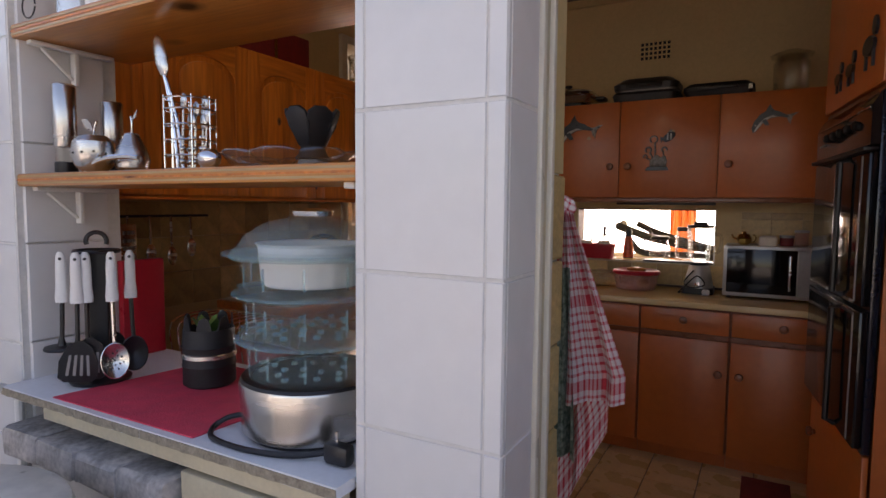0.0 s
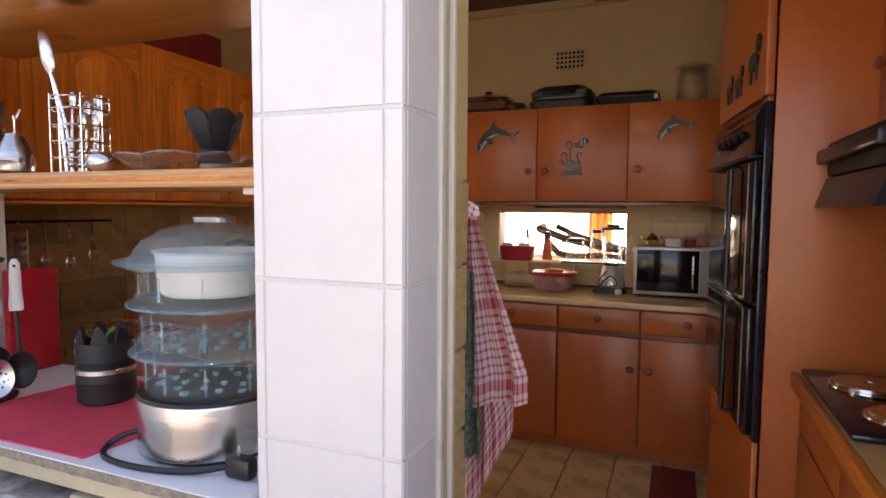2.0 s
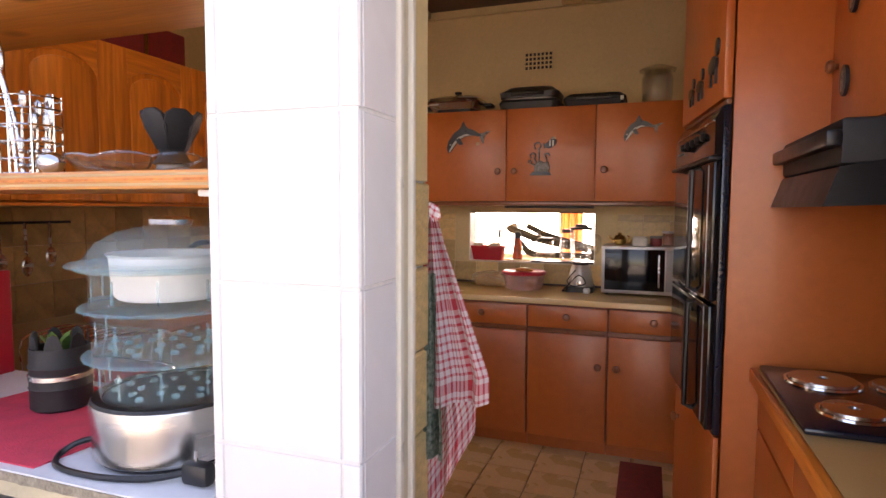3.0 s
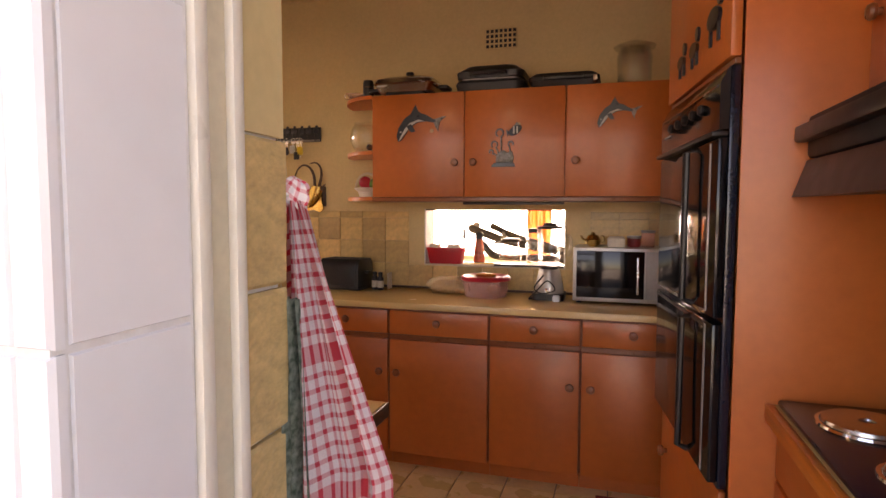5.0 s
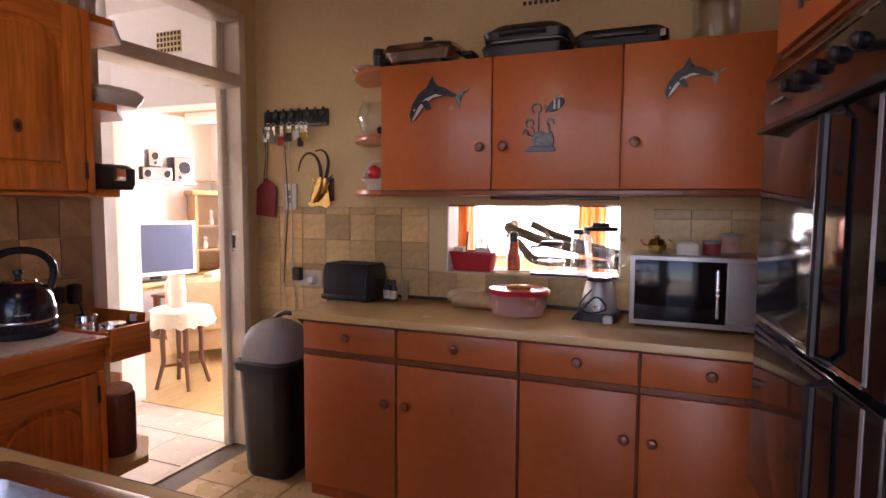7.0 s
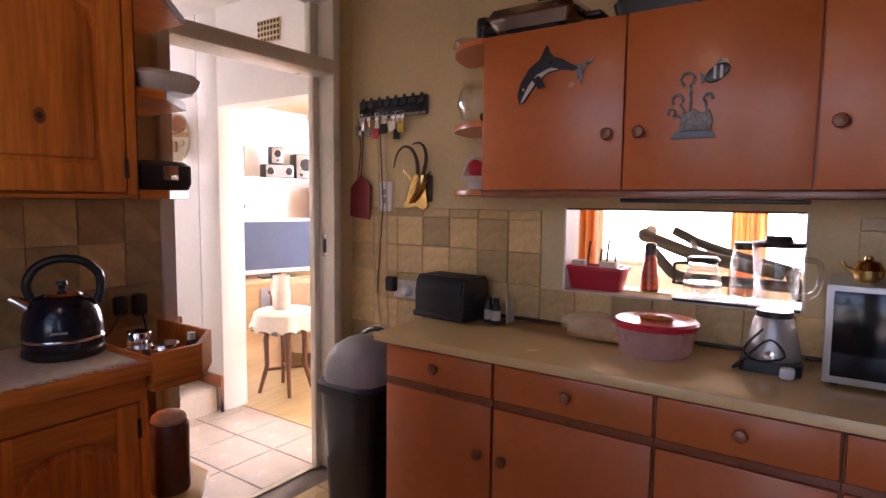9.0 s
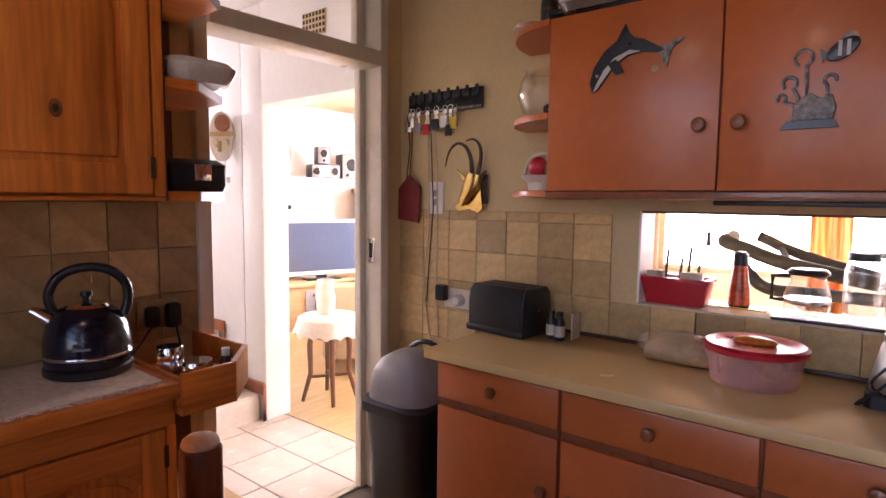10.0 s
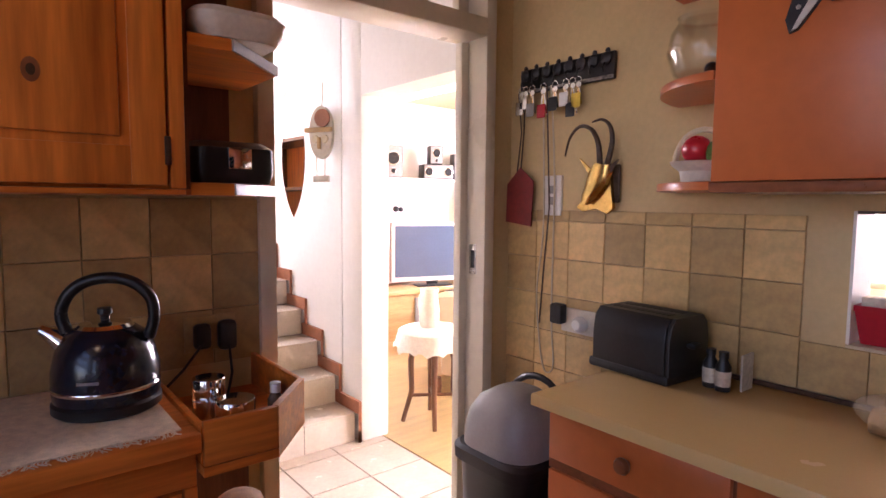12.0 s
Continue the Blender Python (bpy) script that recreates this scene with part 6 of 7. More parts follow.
single("tea_strainer", lathe([(0.001, 0.0), (0.025, 0.006), (0.036, 0.03), (0.034, 0.03), (0.023, 0.008), (0.001, 0.004)], 20), M_CHROME, "small shiny steel tea strainer in the tray", "strainer", (-1.55, 3.11, TZ + 0.0005))
tin = thing("cork_topped_jar", (-1.60, 3.05, 0.4705), "tall dark jar with a pale crumpled top on the low shelf", "jar")
part("body", lathe([(0.06, 0.0005), (0.062, 0.01), (0.062, 0.22), (0.055, 0.23), (0.001, 0.231)], 24), M_DARKWOOD, tin)
part("cloth_top", ball(bmesh.new(), (0, 0, 0.24), 0.056, 1, 1, 0.5), M_CREAMCLOTH, tin)
S0 = 1.44
bx = thing("black_box", (-1.68, 3.04, S0 + 0.0145), "black rounded plastic box on the pine shelf", "box")
part("body", loft([ring_rect(0.13, 0.085, 0.03, 0.0005, 4), ring_rect(0.14, 0.09, 0.03, 0.02, 4), ring_rect(0.14, 0.09, 0.03, 0.075, 4), ring_rect(0.12, 0.075, 0.03, 0.09, 4)]), M_BLACK, bx)
part("clip", B(0.1405, -0.02, 0.03, 0.147, 0.03, 0.075, bevel=0.002), M_CHROME, bx)
pl = thing("folding_scale", (-1.66, 3.05, S0 + 0.3115), "cream rounded kitchen scale lying on the pine shelf", "kitchen scale")
part("body", loft([ring_rect(0.145, 0.085, 0.05, 0.0005, 5), ring_rect(0.16, 0.10, 0.05, 0.025, 5), ring_rect(0.163, 0.103, 0.05, 0.045, 5), ring_rect(0.15, 0.09, 0.05, 0.06, 5)]), M_CERAMIC, pl)
part("tray", loft([ring_rect(0.13, 0.078, 0.05, 0.0605, 5), ring_rect(0.13, 0.078, 0.05, 0.066, 5)]), M_WHITE, pl)
gl = thing("glass_tumblers", (-1.66, 3.04, S0 + 0.6015), "clear glass vase on the upper pine shelf", "vase")
glassy(part("vase", lathe([(0.05, 0.0005), (0.06, 0.02), (0.055, 0.15), (0.065, 0.19), (0.06, 0.19), (0.05, 0.15), (0.001, 0.01)], 24), M_SMOKE, gl))
rd = thing("red_box", (-1.72, 2.35, S0 + 0.6005), "dark red box on top of the pine cabinet", "box")
part("body", B(-0.15, -0.22, 0.0005, 0.12, 0.22, 0.16, bevel=0.008), M_DKRED, rd)
part("ribbon", B(0.1205, -0.01, 0.01, 0.122, 0.008, 0.15), M_GOLD, rd)
# small utensils hanging under the pine cabinet
ra = thing("utensil_rail", (-1.955, 1.95, 1.36), "dark utensil rail with hanging tools under the pine cabinet", "utensil rail")
part("rail", tube([(0, -0.3, 0), (0, 0.3, 0)], 0.006), M_BLACK, ra)
for i, (y, l) in enumerate(((-0.2, 0.2), (-0.1, 0.24), (0.0, 0.2), (0.1, 0.22), (0.2, 0.18))):
    part("tool", tube([(0.008, y, 0.0), (0.012, y, -l * 0.6)], 0.005), M_STEEL, ra)
    part("tool_head", ball(bmesh.new(), (0.014, y, -l * 0.8), 0.03, 0.25, 0.8, 1.4, 12), M_STEEL, ra)
gt = thing("box_grater", (-1.90, 1.82, 1.14), "steel hand grater hanging on the wall", "grater")
part("blade", B(0, -0.035, 0.0, 0.006, 0.035, 0.19, bevel=0.002), M_STEEL, gt)
for i in range(5):
    for j in range(3):
        part("tooth", B(0.0062, -0.022 + 0.018 * j, 0.02 + 0.032 * i, 0.011, -0.012 + 0.018 * j, 0.034 + 0.032 * i), M_GREYPL, gt)
dr = thing("dish_rack", (-1.2, 1.75, 0.9), "chrome wire dish rack on the sink worktop", "dish rack")
for i in range(9):
    part("wire", tube([(-0.17 + 0.042 * i, -0.12, 0.02), (-0.17 + 0.042 * i, -0.12, 0.12), (-0.17 + 0.042 * i, 0.0, 0.14), (-0.17 + 0.042 * i, 0.12, 0.12), (-0.17 + 0.042 * i, 0.12, 0.02)], 0.0025, 6), M_CHROME, dr)
part("base_frame", tube([(-0.18, -0.12, 0.008), (0.18, -0.12, 0.008), (0.18, 0.12, 0.008), (-0.18, 0.12, 0.008), (-0.18, -0.12, 0.008)], 0.005), M_CHROME, dr)
part("drip_tray", B(-0.2, -0.14, 0.0005, 0.2, 0.14, 0.0025), M_RED, dr)
# ---- tea towels on a hook inside the doorway ----
def drape(name, material, label, hook, left, right, len_l, len_r, uvw, dy, seed, gather=0.14, nu=22, nv=34):
    """A cloth hung from one point: gathered at the top, spreading into folds."""
    rnd = random.Random(seed)
    ph = [rnd.uniform(0, 6) for _ in range(4)]
    bm = bmesh.new()
    uvl = bm.loops.layers.uv.new("UVMap")
    grid, uvs = [], {}
    for j in range(nv + 1):
        v = j / nv
        row = []
        for i in range(nu + 1):
            u = i / nu
            spread = min(1.0, gather + (1 - gather) * (v / 0.85))
            ln = len_l + (len_r - len_l) * u
            x = left + (right - left) * u * spread
            z = -ln * v
            fold = 0.018 * spread * math.sin(u * 9 + ph[0] + v * 1.5) + 0.008 * math.sin(u * 21 + ph[1] + v * 3)
            vert = bm.verts.new((hook[0] + x, hook[1] + dy + fold, hook[2] + z))
            row.append(vert)
            uvs[vert] = (u * uvw[0], v * uvw[1])
        grid.append(row)
    for j in range(nv):
        for i in range(nu):
            f = bm.faces.new((grid[j][i], grid[j + 1][i], grid[j + 1][i + 1], grid[j][i + 1]))
            for l in f.loops:
                l[uvl].uv = uvs[l.vert]
    bmesh.ops.solidify(bm, geom=bm.faces[:], thickness=0.003)
    return single(name, bm, material, label, "tea towel", group="tea towels")


HOOK = (0.006, 1.492, 1.41)
drape("tea_towel", M_CHECK, "red and white checked tea towel hanging from a hook", HOOK, 0.0, 0.128, 0.38, 0.36, (0.30, 0.42), 0.0, 3)
drape("tea_towel", M_CHECK, "red and white checked tea towel hanging behind another", HOOK, -0.02, 0.085, 0.66, 0.44, (0.28, 0.62), 0.035, 5)
drape("tea_towel", M_GREENCLOTH, "dark green floral cloth hanging beside the checked towel", (0.008, 1.482, 1.30), -0.005, 0.042, 0.37, 0.37, (0.1, 0.4), -0.006, 8, 0.5)
bm = bmesh.new()
uvl = bm.loops.layers.uv.new("UVMap")
knot, uvs = [], {}
for j in range(15):
    v = j / 14
    row = []
    for i in range(19):
        u = i / 18
        a, e = 2 * math.pi * u, math.pi * (v - 0.5)
        w = 1 + 0.26 * math.sin(3 * a + 5 * v) + 0.14 * math.sin(7 * a + 9 * v)
        co = bm.verts.new((0.012 + (0.015 * math.cos(a) + 0.008 * math.sin(e)) * math.cos(e) * w, 1.496 + 0.012 * math.sin(a) * math.cos(e) * w, 1.418 + 0.018 * math.sin(e) - 0.010 * math.cos(a) * math.cos(e)))
        row.append(co)
        uvs[co] = (u * 0.14, v * 0.09)
    knot.append(row)
for j in range(14):
    for i in range(18):
        f = bm.faces.new((knot[j][i], knot[j][i + 1], knot[j + 1][i + 1], knot[j + 1][i]))
        for l in f.loops:
            l[uvl].uv = uvs[l.vert]
single("towel_loop", bm, M_CHECK, "bunched red checked corner of a tea towel on the hook", "tea towel", group="tea towels")
hk = thing("towel_hook", (0.004, 1.474, 1.412), "small white hook on the door reveal", "hook")
part("shank", tube([(0, 0, 0.008), (0.003, 0.018, 0.002), (0.004, 0.028, 0.006), (0.004, 0.03, 0.014)], 0.003, 8), M_WHITE, hk)

# ---- shelf opening towards the yard ----
for z0, z1, y1 in ((1.457, 1.490, 1.45), (1.838, 1.872, 1.52)):
    s = single("pine_shelf", B(-1.378, 1.195, z0, -0.264, y1, z1, bevel=0.004), M_SHELF, "oiled pine shelf across the wall opening", "shelf", group="pine shelves")
    for k in range(3):
        part("edge_lamination", B(-1.376, 1.1935, z0 + 0.006 + 0.0085 * k, -0.266, 1.1948, z0 + 0.0105 + 0.0085 * k), M_PINE_Y if k == 1 else M_LIGHTWOOD, s, "paler laminated front edge")
    for x in (-1.345, -0.30):
        b_ = thing("shelf_bracket", (x, 1.34, z0), "white metal shelf bracket under the pine shelf", "bracket", "shelf brackets")
        part("arm", B(-0.012, -0.12, -0.012, 0.012, 0.10, -0.0005, bevel=0.002), M_WHITE, b_)
        part("leg", B(-0.012, -0.012, -0.10, 0.012, 0.0, -0.0125, bevel=0.002), M_WHITE, b_)
        part("brace", tube([(0, -0.09, -0.014), (0, -0.012, -0.085)], 0.005), M_WHITE, b_)
BZ = 0.937
cb = thing("counter_board", (0, 0, BZ - 0.022), "white laminate board with broken chipboard edges as counter", "counter board")
part("board", plate([(-1.375, 1.134), (-0.80, 1.138), (-0.80, 1.60), (-1.375, 1.60)], 0.022, "xy", 0.0), M_WHITELAM, cb)
part("board", plate([(-0.798, 1.138), (-0.267, 1.142), (-0.267, 1.60), (-0.798, 1.60)], 0.022, "xy", 0.0), M_WHITELAM, cb)
for (xa, ya), (xb, yb) in (((-1.375, 1.134), (-0.80, 1.138)), ((-0.798, 1.138), (-0.267, 1.142))):
    rnd = random.Random(int(-xa * 100))
    pts = []
    for i in range(31):
        u = i / 30
        pts.append((xa + (xb - xa) * u, ya + (yb - ya) * u - 0.0006 - rnd.uniform(0.0, 0.004)))
    part("chipped_edge", plate(pts + [(xb, yb - 0.0004), (xa, ya - 0.0004)], 0.018, "xy", 0.001), M_CHIP, cb, "raw chipped chipboard edge")
single("batten", plate([(-1.20, 1.147), (-0.27, 1.152), (-0.27, 1.182), (-1.20, 1.177)], 0.035, "xy", BZ - 0.058, 0.003), M_BAMBOO, "cream painted batten under the counter board", "batten")
rnd = random.Random(11)
for i in range(4):
    x = -1.37 + 0.165 * i
    bm = B(0, 0, 0, 0.163, 0.12, 0.075, bevel=0.012)
    for v in bm.verts:
        v.co += Vector((rnd.uniform(-1, 1), rnd.uniform(-1, 1), rnd.uniform(-1, 1))) * 0.004
    single("ledge_brick", bm, M_LEDGE, "rough dirty painted ledge brick under the counter board, greyed for dirt and shade", "brick", (x, 1.125, 0.760), "ledge bricks")
single("cream_panel", B(-0.685, 1.150, 0.60, -0.268, 1.186, 0.866, bevel=0.004), M_BAMBOO, "cream painted board upright under the counter", "board")
single("red_woven_mat", plate([(-1.16, 1.15), (-0.655, 1.158), (-0.62, 1.56), (-1.10, 1.56)], 0.003, "xy", BZ + 0.0005), M_REDMAT, "red woven place mat on the counter board", "mat")

# steamer
sm = thing("food_steamer", (-0.490, 1.338, BZ), "three-tier clear aqua food steamer on a steel base", "food steamer")
part("foot", lathe([(0.135, 0.0005), (0.142, 0.005), (0.142, 0.010), (0.001, 0.011)], 48), M_BLACK, sm)
part("base", lathe([(0.146, 0.0105), (0.150, 0.014), (0.151, 0.07), (0.154, 0.110), (0.152, 0.116), (0.13, 0.118), (0.001, 0.112)], 64), M_STEEL, sm, "brushed steel base")
part("seal", lathe([(0.151, 0.1165), (0.148, 0.122), (0.13, 0.122), (0.128, 0.1185)], 48), M_BLACK, sm)
TIERS = ((0.122, 0.142, 0.080), (0.206, 0.146, 0.090), (0.300, 0.150, 0.072))
for z0, r, h in TIERS:
    t = glassy(part("tier", lathe([(r - 0.010, z0), (r - 0.006, z0 + 0.004), (r, z0 + h - 0.004), (r - 0.0025, z0 + h - 0.004), (r - 0.009, z0 + 0.008), (0.001, z0 + 0.007)], 56), M_AQUA, sm, "clear aqua plastic tier"))
    glassy(part("rim", lathe([(r - 0.003, z0 + h - 0.003), (r + 0.018, z0 + h - 0.003), (r + 0.021, z0 + h), (r + 0.018, z0 + h + 0.003), (r - 0.003, z0 + h + 0.002)], 56), M_AQUAEDGE, t, "aqua flanged rim"))
    for sgn in (-1, 1):
        part("grip", plate([(sgn * (r + 0.018), -0.05), (sgn * (r + 0.050), -0.032), (sgn * (r + 0.054), 0.0), (sgn * (r + 0.050), 0.032), (sgn * (r + 0.018), 0.05)], 0.006, "xy", z0 + h - 0.003), M_AQUAEDGE, t, "aqua side grip")
    for k in range(5):
        a = radians(200 + 35 * k)
        part("rib", B(-0.002, -0.003, 0.0, 0.002, 0.0, h * 0.6), M_AQUAEDGE, t).matrix_basis = Matrix.Rotation(a + radians(90), 4, "Z") @ Matrix.Translation((0, -r + 0.011, z0 + 0.012))
for z0, r in ((0.130, 0.024), (0.214, 0.0245)):
    for k in range(1, 28):
        a = k * 2.4
        q = r * math.sqrt(k)
        part("steam_hole", lathe([(0.0075, z0), (0.008, z0 + 0.006), (0.0045, z0 + 0.007), (0.004, z0 + 0.001)], 8, at=(q * math.cos(a), q * math.sin(a), 0)), M_AQUAEDGE, sm)
part("rice_bowl", lathe([(0.098, 0.311), (0.106, 0.321), (0.112, 0.393), (0.118, 0.399), (0.109, 0.397), (0.102, 0.325), (0.001, 0.317)], 40), M_WHITE, sm, "white rice bowl inside")
part("bowl_foot", lathe([(0.05, 0.3055), (0.052, 0.3105), (0.001, 0.3106)], 24), M_WHITE, sm)
ld = glassy(part("lid", lathe([(0.166, 0.3765), (0.168, 0.383), (0.156, 0.389), (0.138, 0.417), (0.10, 0.441), (0.045, 0.455), (0.001, 0.457)], 56), M_AQUALID, sm, "clear domed lid"))
glassy(part("lid_rim", lathe([(0.158, 0.3755), (0.182, 0.3755), (0.186, 0.379), (0.182, 0.382), (0.158, 0.382)], 56), M_AQUAEDGE, ld, "aqua lid rim"))
part("lid_knob", loft([ring_rect(0.045, 0.020, 0.018, 0.455, 4), ring_rect(0.048, 0.022, 0.018, 0.465, 4), ring_rect(0.034, 0.014, 0.012, 0.471, 4)]), M_CHROME, ld)
part("cord", tube([(-0.12, -0.08, 0.03), (-0.155, -0.10, 0.02), (-0.165, -0.13, 0.006), (-0.12, -0.165, 0.005), (-0.02, -0.172, 0.006), (0.08, -0.150, 0.008), (0.15, -0.120, 0.02)], 0.006, 8), M_BLACK, sm, "black mains cord")
part("plug", B(0.140, -0.138, 0.001, 0.198, -0.108, 0.042, bevel=0.01), M_BLACK, sm)
part("prong", tube([(0.165, -0.123, 0.042), (0.165, -0.123, 0.062)], 0.0035), M_CHROME, sm)

# plant pot
pp = thing("plant_pot", (-0.925, 1.42, BZ + 0.0036), "black ribbed pot with a small green cutting", "plant pot")
part("pot", lathe([(0.06, 0.0005), (0.066, 0.006), (0.066, 0.05), (0.068, 0.055), (0.066, 0.06), (0.066, 0.10), (0.069, 0.105), (0.066, 0.11), (0.064, 0.15), (0.058, 0.15), (0.058, 0.12), (0.001, 0.118)], 36), M_BLACKSOFT, pp)
part("steel_band", lathe([(0.0665, 0.074), (0.069, 0.076), (0.069, 0.086), (0.0665, 0.088)], 36), M_STEEL, pp, "steel band")
for i in range(7):
    a = i * 0.9
    part("petal_rim", plate([(-0.02, 0), (0.02, 0), (0.012, 0.03), (0.0, 0.038), (-0.012, 0.03)], 0.004, "xz", 0.0), M_BLACKSOFT, pp).matrix_basis = Matrix.Translation((0.06 * math.cos(a), 0.06 * math.sin(a), 0.148)) @ pose(0, 0, 0, 0, 0, math.degrees(a) + 90)
for i in range(6):
    a = i * 1.05
    part("leaf", plate([(0, 0), (0.014, 0.02), (0.01, 0.045), (0, 0.058), (-0.01, 0.042), (-0.012, 0.018)], 0.0015, "xz", 0.0), M_PLANT, pp, "green leaf").matrix_basis = Matrix.Translation((0.012 * math.cos(a), 0.012 * math.sin(a), 0.135)) @ pose(0, 0, 0, 42, 0, math.degrees(a))

# utensil stand
us = thing("utensil_stand", Matrix.Translation((-1.205, 1.295, BZ + 0.0005)) @ pose(0, 0, 0, 0, 0, 52), "black stand with hanging white-handled kitchen tools", "utensil stand")
part("base", lathe([(0.072, 0.0005), (0.075, 0.008), (0.04, 0.016), (0.014, 0.02), (0.001, 0.02)], 28), M_BLACK, us)
part("post", loft([ring_rect(0.022, 0.012, 0.006, 0.018, 3), ring_rect(0.026, 0.013, 0.006, 0.20, 3), ring_rect(0.032, 0.014, 0.008, 0.352, 3)]), M_BLACK, us)
part("ring", lathe([(0.055, 0.345), (0.058, 0.35), (0.055, 0.355), (0.05, 0.35), (0.055, 0.345)], 28), M_BLACK, us)
part("top_loop", tube(arc((0, 0, 0.376), 0.024, -20, 200, "xz"), 0.006), M_BLACK, us)
TURNER = [(-0.030, 0.0), (-0.044, 0.012), (-0.044, 0.055), (-0.028, 0.094), (-0.008, 0.11), (0.008, 0.11), (0.028, 0.094), (0.044, 0.055), (0.044, 0.012), (0.030, 0.0)]
for x, y, kind, zh in ((-0.076, -0.035, "masher", 0.10), (-0.038, -0.066, "turner", 0.018), (-0.018, -0.058, "turner", 0.022), (0.040, -0.060, "skimmer", 0.055), (0.078, -0.012, "ladle", 0.06), (0.02, 0.066, "spoon", 0.06)):
    hd_ = part("tool_handle", loft([[(x + w * math.cos(a), y + 0.009 * math.sin(a), z) for a in [2 * math.pi * i / 12 for i in range(12)]] for w, z in ((0.006, 0.352), (0.011, 0.342), (0.013, 0.31), (0.013, 0.27), (0.016, 0.235), (0.015, 0.222))]), M_WHITE, us, "white plastic handle")
    part("hanging_hole", lathe([(0.004, y - 0.0095), (0.004, y - 0.0088), (0.001, y - 0.0088)], 10, at=(x, 0, 0.335), axis="y"), M_BLACK, hd_)
    steel = kind == "skimmer"
    part("shaft", tube([(x, y, 0.224), (x * 1.02, y * 1.02, 0.17), (x * 1.05, y * 1.05, 0.115)], 0.0055, 8), M_STEEL if steel else M_BLACK, hd_)
    if kind == "turner":
        m_ = Matrix.Translation((x * 1.05 - 0.004, y * 1.05, zh)) @ pose(0, 0, 0, 5, 6, 0)
        part("blade", plate(TURNER, 0.004, "xz", 0.0, 0.001), M_BLACK, hd_).matrix_basis = m_
        for k in (-0.024, -0.008, 0.008, 0.024):
            part("slot", plate([(k - 0.0035, 0.018), (k + 0.0035, 0.018), (k * 0.8 + 0.003, 0.072), (k * 0.8 - 0.003, 0.072)], -0.0012, "xz", -0.0003), M_GREYPL, hd_).matrix_basis = m_
    elif kind == "masher":
        part("disc", lathe([(0.040, zh), (0.042, zh + 0.004), (0.040, zh + 0.008), (0.010, zh + 0.010), (0.006, zh + 0.03), (0.001, zh + 0.03)], 24, at=(x * 1.05, y * 1.05, 0)), M_BLACK, hd_)
    else:
        m_ = Matrix.Translation((x * 1.05, y * 1.05 - 0.006, zh + 0.012)) @ pose(0, 0, 0, 82, 0, 12) @ Matrix.Scale(1.4, 4, (0, 1, 0))
        part("bowl", lathe([(0.001, 0.0), (0.022, 0.004), (0.034, 0.016), (0.032, 0.017), (0.020, 0.007), (0.001, 0.003)], 22), M_STEEL if steel else M_BLACK, hd_).matrix_basis = m_
        if steel:
            for k in range(14):
                a, q = k * 2.4, 0.0055 * math.sqrt(k)
                part("drain_hole", lathe([(0.0018, 0.0075), (0.0018, 0.009), (0.001, 0.009)], 6, at=(q * math.cos(a), q * math.sin(a), 0)), M_BLACK, hd_).matrix_basis = m_
single("red_chopping_board", B(-1.372, 1.45, BZ + 0.0005, -1.345, 1.59, 1.24, bevel=0.004), M_RED, "red plastic chopping board standing against the reveal", "chopping board")

# things on the pine shelf
SZ = 1.4905
for x, y, h in ((-1.285, 1.27, 0.235), (-1.24, 1.37, 0.20)):
    ml = thing("pepper_mill", (x, y, SZ), "tall brushed steel pepper mill on the shelf", "pepper mill", "pepper mills")
    part("grinder", lathe([(0.026, 0.0005), (0.027, 0.004), (0.027, 0.03), (0.024, 0.032)], 24), M_BLACK, ml)
    glassy(part("window", lathe([(0.025, 0.0325), (0.025, 0.07), (0.024, 0.0705)], 24), M_GLASS, ml))
    part("body", lathe([(0.027, 0.071), (0.028, 0.073), (0.028, h - 0.003), (0.026, h), (0.001, h + 0.001)], 28), M_STEEL, ml)
ap = thing("steel_apple_shaker", (-1.115, 1.245, SZ), "apple-shaped polished steel shaker with leaf", "shaker", "fruit shakers")
part("body", lathe([(0.025, 0.0005), (0.042, 0.015), (0.05, 0.045), (0.046, 0.075), (0.03, 0.09), (0.012, 0.086), (0.001, 0.08)], 32), M_STEEL, ap)
for i in range(12):
    a = i * 0.55
    part("hole", lathe([(0.0028, -0.0514), (0.0028, -0.0505), (0.001, -0.0504)], 8, at=(0, 0, 0), axis="y"), M_BLACK, ap).matrix_basis = Matrix.Translation((0, 0, 0.045 + 0.002 * (i % 3))) @ pose(0, 0, 0, 0, 0, 30 * i)
part("stem", tube([(0, 0, 0.082), (0.006, 0, 0.105), (0.016, 0, 0.125)], 0.003, 8), M_CHROME, ap)
part("leaf", plate([(0, 0), (-0.012, 0.012), (-0.035, 0.018), (-0.055, 0.012), (-0.04, 0.0), (-0.018, -0.006)], 0.0025, "xz", -0.001), M_STEEL, ap).matrix_basis = Matrix.Translation((0.002, 0, 0.105)) @ pose(0, 0, 0, 0, 18, 0)
pr = thing("steel_pear_shaker", (-1.045, 1.30, SZ), "pear-shaped polished steel shaker with a stem", "shaker", "fruit shakers")
part("body", lathe([(0.022, 0.0005), (0.038, 0.012), (0.042, 0.035), (0.034, 0.062), (0.022, 0.085), (0.016, 0.098), (0.001, 0.102)], 32), M_STEEL, pr)
part("stem", tube([(0, 0, 0.10), (0.003, 0, 0.125), (0.0, 0, 0.14)], 0.003, 8), M_CHROME, pr)
